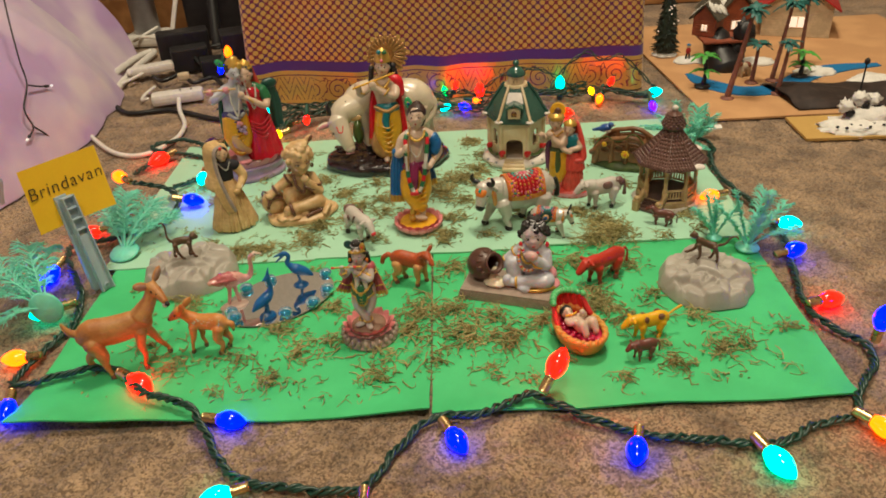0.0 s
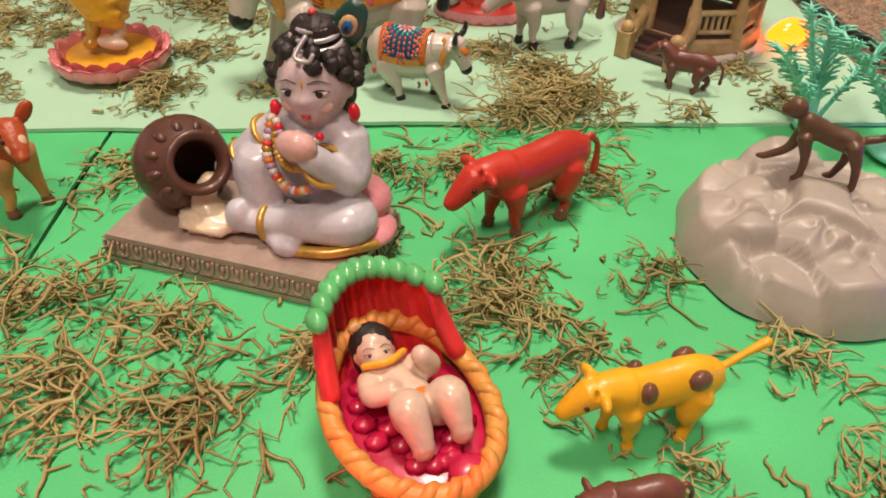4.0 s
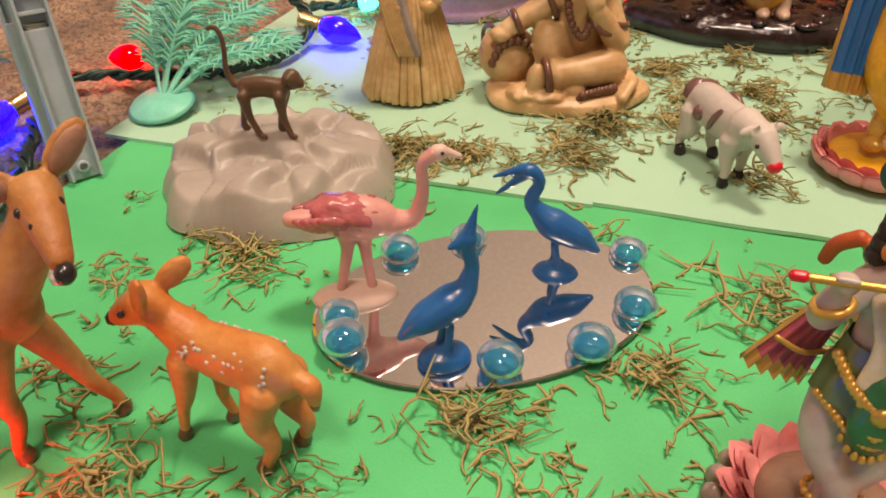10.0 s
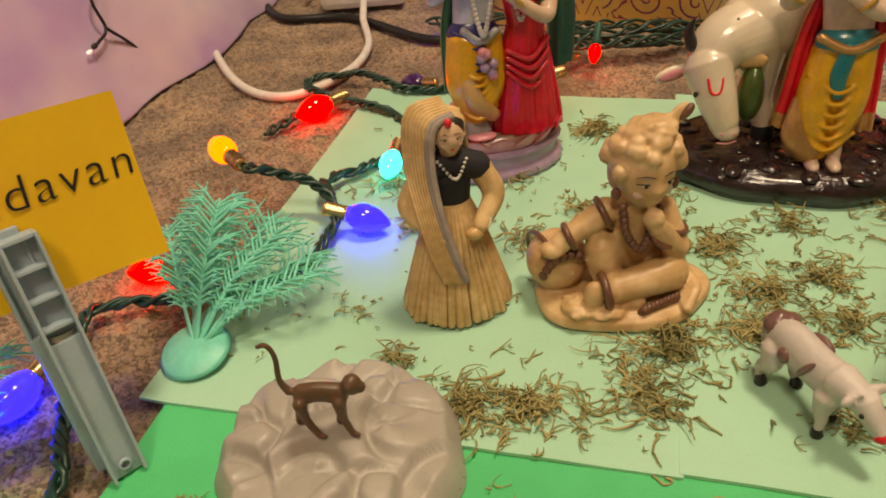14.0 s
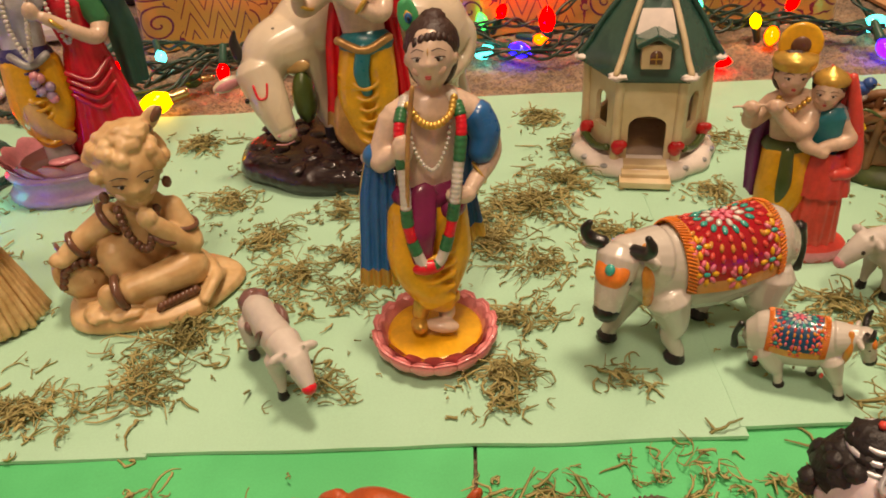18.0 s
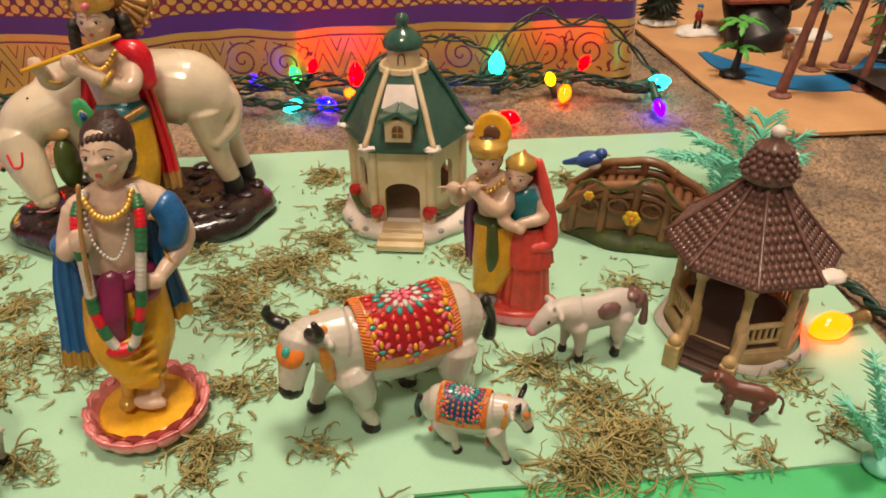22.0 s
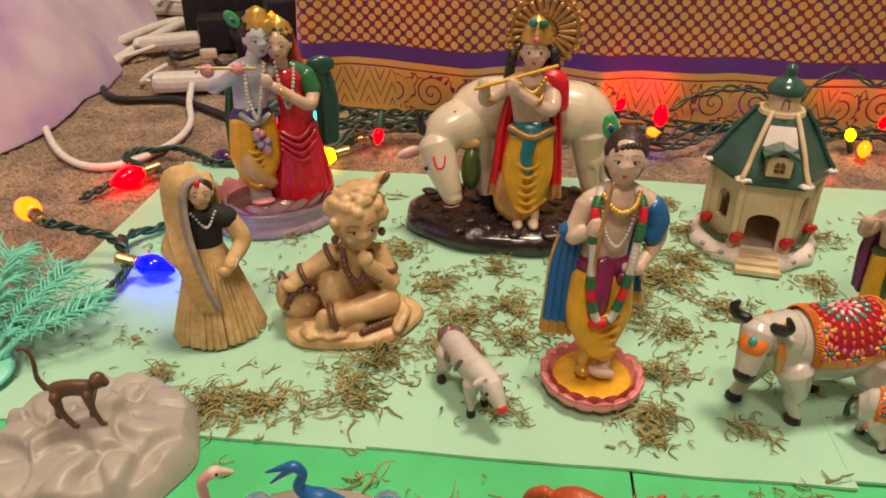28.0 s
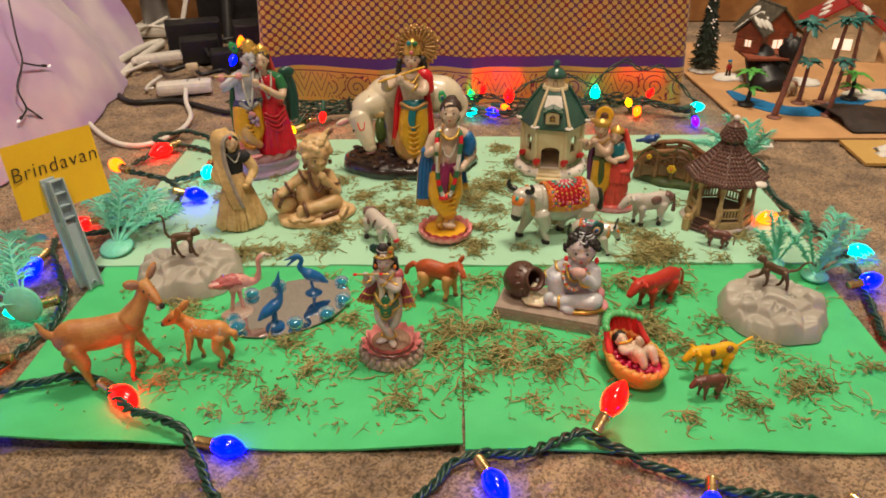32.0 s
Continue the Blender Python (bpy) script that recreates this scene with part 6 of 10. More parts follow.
    return base.join(c, None, (0.013, 0.010, 0.002), np.array((1.0, 0.95, 0.86)))


P["pot"] = shade("brown_clay", (0.10, 0.042, 0.028), rough=0.38, grain=0.08, size=200, bump=0.2, coat=0.15)
P["skinpink"] = paint("pink_skin", (0.72, 0.45, 0.42))
P["facepale"] = paint("pale_blue_face", (0.60, 0.51, 0.52))
P["silver"] = shade("silver_paint", (0.55, 0.55, 0.57), rough=0.35, metal=0.4, grain=0.08, size=400, bump=0.2)
statue("figurine", seated_child(), 0.103, 0.225, GREEN_Z, -18, "painted blue-skinned seated child figurine with a brown pot on a slab")


# ---------------------------------------------------------------- little flute player on a carved lotus
def lotus_flute_player():
    c = Clay()
    sk, gold = P["marble"], P["gold"]
    base = lotus_base(Clay(), 0.0320, 0.026, "lotus", "tanfloor", n=14, foot="stone")
    # crossed bare legs, feet turned out, gilt anklets
    c.tube([(-0.0065, 0.002, 0.072), (-0.0090, -0.003, 0.050), (-0.0020, -0.007, 0.036), (0.0030, -0.008, 0.026)], [0.0082, 0.0068, 0.0050, 0.0038], sk, n=16)
    c.tube([(0.0065, 0.002, 0.072), (0.0075, -0.002, 0.050), (0.0020, -0.004, 0.036), (-0.0040, -0.005, 0.027)], [0.0080, 0.0064, 0.0046, 0.0036], sk, n=16)
    c.ell((0.0045, -0.0135, 0.0232), (0.0042, 0.0080, 0.0032), sk, turn=rot(0, 0, 24))
    c.ell((-0.0075, -0.0100, 0.0232), (0.0070, 0.0042, 0.0032), sk, turn=rot(0, 0, 26))
    for q in ((0.0025, -0.0078, 0.0285), (-0.0035, -0.0050, 0.0290)):
        chain(c, [(q[0] + 0.0052 * math.cos(t), q[1] + 0.0052 * math.sin(t), q[2] + 0.0010 * math.cos(t)) for t in np.linspace(0, 5.9, 9)], 13, 0.0013, gold)
    # short olive skirt, green sash with gilt fringe, two gilt belts
    c.lathe([(0.0148, 0), (0.0138, 0.008), (0.0122, 0.014), (0.0108, 0.020)], P["olive"], c=(-0.001, 0.0, 0.064), folds=10, deep=0.05, seg=60, sy=0.78)
    c.tube([(-0.001, -0.0105, 0.078), (-0.001, -0.0135, 0.066), (-0.001, -0.0120, 0.055)], [0.0052, 0.0066, 0.0048], P["green"], squash=0.5)
    for k in range(7):
        c.ell((-0.0070 + 0.0020 * k, -0.0150 + 0.0003 * (k - 3) ** 2, 0.0545 + 0.0004 * (k - 3) ** 2), (0.0011, 0.0011, 0.0017), gold, seg=6, rings=5)
    chain(c, [(-0.0130, -0.004, 0.0790), (-0.008, -0.0115, 0.0745), (-0.001, -0.0140, 0.0715), (0.006, -0.0115, 0.0750), (0.0115, -0.004, 0.0800)], 25, 0.0017, gold)
    chain(c, [(-0.0148, -0.005, 0.0655), (-0.001, -0.0150, 0.0600), (0.0128, -0.005, 0.0655)], 25, 0.0013, gold)
    chain(c, [(-0.006, -0.0130, 0.0720), (-0.001, -0.0158, 0.0640), (0.004, -0.0130, 0.0725)], 11, 0.0014, gold)
    c.ell((-0.001, -0.0150, 0.0705), (0.0030, 0.0020, 0.0032), gold, seg=9, rings=7)
    # chest with a cream scarf, slim bent arms, flute
    c.tube([(-0.001, 0.0, 0.080), (-0.001, 0.0, 0.094), (0.0, 0.0, 0.104)], [0.0098, 0.0098, 0.0112], sk, squash=0.74, n=8)
    c.tube([(-0.010, 0, 0.1025), (0, 0.001, 0.107), (0.010, 0, 0.1025)], 0.0046, sk)
    c.tube([(-0.0085, -0.006, 0.100), (-0.0045, -0.0090, 0.088), (-0.0060, -0.0105, 0.076)], [0.0028, 0.0032, 0.0026], P["cream"], squash=0.6)
    c.tube([(0.0060, -0.006, 0.100), (0.0045, -0.0090, 0.088), (0.0050, -0.0105, 0.077)], [0.0026, 0.0030, 0.0024], P["cream"], squash=0.6)
    c.tube([(-0.0108, 0, 0.1015), (-0.0200, -0.006, 0.0920), (-0.0195, -0.0115, 0.1035)], [0.0046, 0.0042, 0.0033], sk, n=14)
    c.tube([(0.0112, 0, 0.1015), (0.0105, -0.0105, 0.0895), (-0.0050, -0.0135, 0.1025)], [0.0048, 0.0044, 0.0034], sk, n=14)
    for x in (-0.0195, -0.0075):
        c.ell((x, -0.0135, 0.1075), (0.0036, 0.0032, 0.0032), sk, lumps=0.15)
        for k in range(3):
            c.tube([(x - 0.0024 + 0.0022 * k, -0.0155, 0.1092), (x - 0.0026 + 0.0022 * k, -0.0170, 0.1110)], 0.0010, sk, seg=6)
    for q, t in (((-0.0197, -0.0100, 0.0985), -20), ((-0.0010, -0.0130, 0.0985), -35), ((0.0108, -0.0060, 0.0950), 20)):
        hoop(c, q, 0.0043, 0.0012, gold, rot(0, t, 0))
    c.tube([(-0.0300, -0.0160, 0.1088), (0.0040, -0.0160, 0.1108)], 0.0011, gold, seg=8)
    c.tube([(-0.0312, -0.0160, 0.1087), (-0.0285, -0.0160, 0.1089)], 0.0015, P["red"], seg=8)
    c.tube([(-0.0050, -0.0160, 0.1103), (-0.0020, -0.0160, 0.1105)], 0.0014, P["red"], seg=8)
    chain(c, [(-0.0080, -0.0050, 0.1050), (-0.003, -0.0098, 0.1000), (0.003, -0.0098, 0.1000), (0.0080, -0.0050, 0.1050)], 15, 0.0014, gold)
    # rose cape with a broad gilt hem, a sleeve over one shoulder
    c.ell((0.0108, 0.001, 0.1000), (0.0066, 0.0072, 0.0072), P["rosecape"])
    hoop(c, (0.0118, 0.000, 0.0945), 0.0060, 0.0010, gold, rot(0, 12, 0))
    for left, right in (([(-0.0115, 0.005, 0.102), (-0.023, 0.004, 0.083), (-0.035, 0.001, 0.0655)], [(-0.004, 0.009, 0.100), (-0.012, 0.010, 0.078), (-0.0165, 0.007, 0.0575)]),
                        ([(0.004, 0.009, 0.100), (0.006, 0.010, 0.078), (0.004, 0.008, 0.0545)], [(0.0130, 0.004, 0.102), (0.021, 0.003, 0.083), (0.0285, 0.001, 0.0610)])):
        cape(c, left, right, P["rosecape"], thick=0.0024, ripples=5, deep=0.0016, rows=18, border="gold")
        up = lambda rail: [tuple(np.array(rail[1]) * 0.62 + np.array(rail[2]) * 0.38 + (0, -0.0018, 0)), tuple(np.array(rail[1]) * 0.55 + np.array(rail[2]) * 0.45 + (0, -0.0018, 0))]
        a, b = up(left), up(right)
        c.tube([a[0], ((np.array(a[0]) + np.array(b[0])) / 2 + (0, -0.0030, 0)), b[0]], 0.0009, gold, seg=6, n=12)
    # head: dark curls, gilt flower band, silver-banded topknot, feather
    face(c, (-0.001, -0.003, 0.1185), 0.0100, sk, P["hair"], turn=-6, eye=1.05, tip=-8)
    for s in (-1, 1):
        for k in range(4):
            c.ell((s * (0.0098 + 0.0004 * k) - 0.001, 0.0005, 0.1190 - 0.0035 * k), (0.0030, 0.0036, 0.0030), P["hair"], seg=8, rings=6)
        c.ell((s * 0.0100 - 0.001, -0.0042, 0.1125), (0.0018, 0.0018, 0.0026), P["orange"], seg=8, rings=6)
    c.ell((-0.003, 0.001, 0.1310), (0.0062, 0.0060, 0.0052), P["hair"], lumps=0.2)
    for k in range(3):
        hoop(c, (-0.003, 0.001, 0.1300 + 0.0022 * k), 0.0062 - 0.0012 * k, 0.0007, P["silver"], rot(6, 0, 0))
    chain(c, [(-0.0108, -0.004, 0.1235), (-0.006, -0.0100, 0.1250), (0.001, -0.0112, 0.1262), (0.0078, -0.0075, 0.1268)], 17, 0.0013, gold)
    for x, y, z in ((-0.0085, -0.0075, 0.1255), (-0.002, -0.0110, 0.1272), (0.0035, -0.0100, 0.1282)):
        for k in range(5):
            a = 2 * math.pi * k / 5
            c.ell((x + 0.0014 * math.cos(a), y, z + 0.0014 * math.sin(a)), (0.0009, 0.0008, 0.0009), gold, seg=6, rings=5)
    c.ell((0.0055, -0.0050, 0.1310), (0.0034, 0.0022, 0.0052), gold, turn=rot(0, 12, 0))
    c.ell((0.0055, -0.0072, 0.1310), 0.0012, P["red"], seg=7, rings=5)
    c.ell((-0.0115, 0.002, 0.1295), (0.0062, 0.0020, 0.0056), P["darkgreen"], turn=rot(0, 25, 0))
    return base.join(c, None, (-0.001, 0.0, -0.0002))


P["marble"] = shade("pale_marble", (0.54, 0.50, 0.46), rough=0.4, grain=0.05, size=250, bump=0.15, second=(0.50, 0.40, 0.36), mix_size=80, coat=0.15)
P["tanfloor"] = shade("tan_ground", (0.30, 0.18, 0.12), rough=0.6, grain=0.1, size=300, bump=0.4)
P["olive"] = paint("olive_green", (0.12, 0.17, 0.06))
P["rosecape"] = paint("rose_cape", (0.50, 0.10, 0.12), rough=0.45)
statue("figurine", lotus_flute_player(), -0.077, 0.146, GREEN_Z, -4, "small painted flute player figurine on a pink and stone lotus")


# ---------------------------------------------------------------- baby in a basket
def basket_baby():
    c = Clay()
    wk = P["wicker"]
    L, W = 0.040, 0.029
    rows = []
    for k, (z, s) in enumerate(((0.0, 0.62), (0.004, 0.80), (0.010, 0.92), (0.018, 1.0), (0.026, 1.02))):
        a = np.linspace(0, 2 * np.pi, 72, endpoint=False)
        q = s * (1 + 0.025 * np.cos(36 * a + k * np.pi))
        rows.append(np.stack([W * q * np.cos(a), L * q * np.sin(a), np.full(72, z) + 0.006 * (np.sin(a) > 0) * np.sin(a) * (k > 2)], -1))
    c.grid(np.array(rows), wk, closed=True)
    a = np.linspace(0, 2 * np.pi, 60)
    c.tube(np.stack([W * np.cos(a), L * np.sin(a), 0.027 + 0.006 * np.clip(np.sin(a), 0, 1)], -1), 0.0042, wk, seg=8, n=90, caps=False)
    b = np.linspace(0, 2 * np.pi, 200)
    c.tube(np.stack([(W + 0.002 * np.cos(22 * b)) * np.cos(b), (L + 0.002 * np.cos(22 * b)) * np.sin(b), 0.0285 + 0.006 * np.clip(np.sin(b), 0, 1) + 0.002 * np.sin(22 * b)], -1), 0.0026, wk, seg=6, n=220, caps=False)
    c.lathe([(0.98, 0.022), (0.8, 0.0245), (0.4, 0.0235), (0, 0.024)], P["crimson"], sx=W * 0.95, sy=L * 0.95, seg=36)
    for k in range(26):
        t = k * 2.4
        c.ell((0.018 * math.cos(t) * (0.6 + 0.4 * (k % 2)), 0.026 * math.sin(t), 0.0255), (0.005, 0.004, 0.0025), P["crimson"], seg=7, rings=5, lumps=0.4)
    # red fluted hood with a green scalloped top
    rows = []
    for z, w, y in ((0.020, 0.022, 0.024), (0.036, 0.022, 0.034), (0.048, 0.021, 0.038), (0.055, 0.023, 0.037)):
        u = np.linspace(-1, 1, 49)
        rows.append(np.stack([w * u, y + 0.010 * (1 - u * u) - 0.010 * u * u + 0.0016 * np.cos(u * 7 * np.pi), np.full(49, z)], -1))
    front = np.array(rows)
    c.grid(front, P["hood"])
    back = front + np.array([0, 0.0035, 0])
    c.grid(back[:, ::-1], P["hood"])
    for k in range(11):
        u = -1 + k / 5
        c.ell((0.0235 * u, 0.038 + 0.010 * (1 - u * u) - 0.010 * u * u, 0.0565), (0.0042, 0.0060, 0.0042), P["hoodgreen"], seg=10, rings=7)
    for s in (-1, 1):
        c.tube([(s * 0.022, 0.030, 0.055), (s * 0.024, 0.022, 0.042), (s * 0.026, 0.012, 0.032)], [0.003, 0.004, 0.004], P["hood"])
    # baby
    sk = P["pale"]
    face(c, (-0.005, 0.021, 0.0375), 0.0092, sk, P["hair"], turn=-6, tip=-38)
    c.ell((-0.009, 0.029, 0.045), (0.003, 0.002, 0.003), P["sand"])
    c.tube([(-0.004, 0.014, 0.033), (0.000, 0.000, 0.031), (0.002, -0.008, 0.030)], [0.0075, 0.0088, 0.008], sk, n=7)
    c.tube([(-0.011, 0.012, 0.034), (-0.013, 0.003, 0.036), (-0.006, 0.000, 0.040)], [0.005, 0.0045, 0.004], sk)
    c.tube([(0.006, 0.012, 0.034), (0.011, 0.006, 0.038), (0.007, 0.006, 0.046)], [0.005, 0.0045, 0.004], sk)
    c.tube([(-0.003, -0.008, 0.031), (-0.006, -0.012, 0.042), (-0.005, -0.020, 0.034)], [0.0075, 0.007, 0.005], sk, n=8)
    c.tube([(0.007, -0.008, 0.031), (0.010, -0.012, 0.041), (0.010, -0.020, 0.035)], [0.0075, 0.007, 0.005], sk, n=8)
    c.ell((-0.005, -0.022, 0.031), (0.0045, 0.004, 0.006), sk)
    c.ell((0.010, -0.022, 0.032), (0.0045, 0.004, 0.006), sk)
    c.ell((0.001, -0.006, 0.033), (0.010, 0.007, 0.007), P["orange"])
    chain(c, [(-0.012, 0.014, 0.040), (-0.004, 0.010, 0.043), (0.004, 0.014, 0.041)], 9, 0.0020, P["yellow"])
    c.ell((0.006, -0.034, 0.028), (0.007, 0.006, 0.003), P["crimson"])
    return c


P["wicker"] = shade("orange_wicker", (0.72, 0.20, 0.035), rough=0.45, grain=0.1, size=300, bump=0.6, bump_size=260, second=(0.62, 0.30, 0.06), mix_size=50)
P["crimson"] = paint("crimson_blanket", (0.50, 0.01, 0.06))
P["hood"] = paint("red_hood", (0.66, 0.03, 0.03))
P["hoodgreen"] = paint("leaf_green", (0.10, 0.50, 0.17))
statue("figurine", basket_baby().move(scale=0.90), 0.177, 0.109, GREEN_Z, 26, "painted baby figurine in an orange basket with a red hood")


# ---------------------------------------------------------------- animals
MELT = [None]


def beast(body, legs, head, mat, hoof=None, tail=None, ears=None, horns=None, spots=(), leg_mat=None, muzzle=None, belly=None, lumps=0.0, eye=0.0009):
    """A four-legged animal, facing +x. body: (x, z, radius); legs: (x, y, foot x, foot y, top z, radius); head: neck and muzzle points with radii."""
    c = Clay()
    MELT[0] = mat
    c.tube([(x, 0, z) for x, z, _ in body], [r for *_, r in body], mat, seg=26, n=5 * len(body), squash=0.78)
    for x, y, fx, fy, z, r in legs:
        ym = 0.5 * (y + fy)
        if x < 0:
            pts = [(x, y, z), (0.6 * x + 0.4 * fx + 0.07 * z, ym, 0.62 * z), (fx - 0.085 * z, ym, 0.37 * z), (fx - 0.02 * z, fy, 0.15 * z), (fx, fy, 0.004)]
            rads = [r, 0.78 * r, 0.43 * r, 0.34 * r, 0.38 * r]
        else:
            pts = [(x, y, z), (0.5 * x + 0.5 * fx - 0.02 * z, ym, 0.60 * z), (0.35 * x + 0.65 * fx + 0.03 * z, ym, 0.37 * z), (fx, fy, 0.15 * z), (fx, fy, 0.004)]
            rads = [r, 0.64 * r, 0.42 * r, 0.33 * r, 0.38 * r]
        c.tube(pts, [max(q, 0.0020) for q in rads], leg_mat or mat, seg=16, n=18)
        foot = max(0.40 * r, 0.0021)
        c.tube([(fx, fy, 0.0048), (fx + 0.0010, fy, 0.0012)], [foot, 1.25 * foot], hoof or leg_mat or mat, seg=10)
    c.tube([p[:3] for p in head[0]], [p[3] for p in head[0]], mat, seg=20, n=14)
    c.tube([p[:3] for p in head[1]], [p[3] for p in head[1]], mat, seg=20, n=14)
    if muzzle:
        p = head[1][-1]
        c.ell(p[:3], (p[3] * 1.1, p[3] * 1.08, p[3] * 0.95), muzzle, seg=10, rings=7)
    e0, e1 = np.array(head[1][0][:3]), np.array(head[1][-1][:3])
    for s in (-1, 1):
        q = e0 * 0.62 + e1 * 0.38
        c.ell((q[0], q[1] + s * head[1][0][3] * 0.86, q[2] + 0.25 * head[1][0][3]), eye * 1.5, P["black"], seg=7, rings=5)
    for (p, size, turn, m) in ears or ():
        c.ell(p, size, m or mat, turn=rot(*turn), seg=10, rings=6)
    for pts, rad, m in horns or ():
        c.tube(pts, rad, m, seg=7)
    if tail:
        c.tube(tail[0], tail[1], tail[2] if len(tail) > 2 else mat, seg=7, n=12)
    for p, size, turn, m in spots:
        c.ell(p, size, m, turn=rot(*turn), seg=10, rings=6)
    return c


def animal(clay, x, y, z, rz, label, k=1.0, category="toy animal"):
    """k: one size, or one for each axis."""
    clay = fuse(clay, [MELT[0]] if MELT[0] else [], 0.0009, 8)
    return statue("toy_animal", clay.move(scale=np.array(k)), x, y, z, rz, label, category, "toy animals")


P["earpink"] = shade("ear_lining", (0.36, 0.19, 0.12), rough=0.6, grain=0.08, size=300, bump=0.3)
M_doe = shade("doe_brown", (0.38, 0.14, 0.035), rough=0.5, grain=0.1, size=300, bump=0.5, bump_size=450, second=(0.46, 0.22, 0.07), mix_size=40)
M_fawn = shade("fawn_orange", (0.52, 0.17, 0.03), rough=0.45, grain=0.08, size=300, bump=0.4, bump_size=450, second=(0.58, 0.26, 0.07), mix_size=45)
M_calf = shade("calf_red", (0.48, 0.09, 0.022), rough=0.4, grain=0.1, size=350, bump=0.8, bump_size=350)
M_calfleg = shade("calf_tan", (0.66, 0.34, 0.12), rough=0.45, grain=0.07, size=300, bump=0.3)
M_redcow = shade("red_plastic", (0.50, 0.035, 0.018), rough=0.35, grain=0.06, size=300, bump=0.25)
M_ycow = shade("yellow_plastic", (0.80, 0.44, 0.01), rough=0.35, grain=0.05, size=300, bump=0.2)
M_dcow = shade("maroon_plastic", (0.16, 0.055, 0.04), rough=0.38, grain=0.08, size=300, bump=0.3)
M_wcow = shade("white_plastic", (0.56, 0.51, 0.46), rough=0.48, grain=0.04, size=300, bump=0.2)
M_cream = paint("cream_muzzle", (0.78, 0.60, 0.40))


def doe():
    body = [(-0.046, 0.060, 0.014), (-0.034, 0.063, 0.0185), (-0.008, 0.061, 0.0185), (0.018, 0.063, 0.0175), (0.036, 0.066, 0.013)]
    legs = [(-0.038, -0.009, -0.024, -0.010, 0.056, 0.011), (-0.040, 0.009, -0.046, 0.011, 0.056, 0.011), (0.026, -0.008, 0.020, -0.009, 0.056, 0.0085), (0.028, 0.008, 0.052, 0.014, 0.056, 0.0085)]
    head = [[(0.030, 0, 0.070, 0.0140), (0.046, 0.003, 0.087, 0.0092), (0.053, 0.006, 0.100, 0.0076)], [(0.054, 0.006, 0.1040, 0.0090), (0.0620, -0.006, 0.0995, 0.0066), (0.0685, -0.0165, 0.0935, 0.0042)]]
    ears = [((0.0420, 0.001, 0.1105), (0.0118, 0.0026, 0.0062), (0, 22, 20), None), ((0.0640, 0.0155, 0.1150), (0.0118, 0.0026, 0.0062), (0, -42, 40), None),
            ((0.0421, -0.0014, 0.1103), (0.0096, 0.0018, 0.0046), (0, 22, 20), P["earpink"]), ((0.0652, 0.0140, 0.1148), (0.0096, 0.0018, 0.0046), (0, -42, 40), P["earpink"])]
    c = beast(body, legs, head, M_doe, hoof=P["umber"], tail=([(-0.050, 0, 0.066), (-0.060, 0, 0.072), (-0.066, 0, 0.086)], [0.005, 0.005, 0.002]), ears=ears, muzzle=None)
    c.ell((0.0705, -0.0198, 0.0918), (0.0036, 0.0040, 0.0034), P["black"], seg=9, rings=6)
    c.ell((0.0672, -0.0170, 0.0895), (0.0040, 0.0042, 0.0032), P["white"], seg=9, rings=6)
    for q in ((0.0535, -0.0055, 0.1040), (0.0645, 0.0010, 0.1040)):
        c.ell(q, (0.0016, 0.0016, 0.0018), P["black"], seg=8, rings=6)
    return c


animal(doe(), -0.362, 0.101, GREEN_Z, 20, "brown plastic doe toy with raised head and alert ears", (0.86, 0.95, 0.97))


def fawn():
    body = [(-0.022, 0.040, 0.0085), (-0.014, 0.043, 0.0115), (0.002, 0.043, 0.0108), (0.018, 0.046, 0.0088)]
    legs = [(-0.018, -0.006, -0.019, -0.008, 0.038, 0.0072), (-0.016, 0.006, -0.014, 0.008, 0.038, 0.0072), (0.014, -0.005, 0.011, -0.007, 0.040, 0.0058), (0.016, 0.005, 0.022, 0.007, 0.040, 0.0058)]
    head = [[(0.015, 0, 0.047, 0.0085), (0.023, 0.001, 0.053, 0.0066), (0.0265, 0.002, 0.057, 0.0064)], [(0.0275, 0.002, 0.0590, 0.0080), (0.0345, 0.0035, 0.0550, 0.0060), (0.0405, 0.005, 0.0510, 0.0038)]]
    ears = [((0.0225, -0.0065, 0.0665), (0.0085, 0.0026, 0.0048), (0, 40, 45), None), ((0.0215, 0.0105, 0.0690), (0.0098, 0.0026, 0.0048), (0, 66, -25), None)]
    rng = random.Random(3)
    spots = []
    for k in range(46):
        x, s, up = rng.uniform(-0.020, 0.016), rng.choice((-1, 1)), rng.uniform(-0.1, 0.85)
        spots.append(((x, s * 0.0086 * math.cos(up) * 0.95, 0.0433 + 0.0106 * math.sin(up)), (0.0009, 0.0006, 0.0009), (0, 0, 0), P["white"]))
    c = beast(body, legs, head, M_fawn, hoof=P["umber"], tail=([(-0.026, 0, 0.042), (-0.031, 0, 0.040), (-0.032, 0, 0.032)], [0.004, 0.0042, 0.002]), ears=ears, spots=spots)
    c.ell((0.0422, 0.0054, 0.0502), (0.0028, 0.0032, 0.0028), P["black"], seg=9, rings=6)
    c.ell((-0.0318, 0, 0.0345), (0.0022, 0.0024, 0.0050), P["umber"], seg=8, rings=6)
    return c


animal(fawn(), -0.270, 0.129, GREEN_Z, 174, "orange spotted plastic fawn toy")


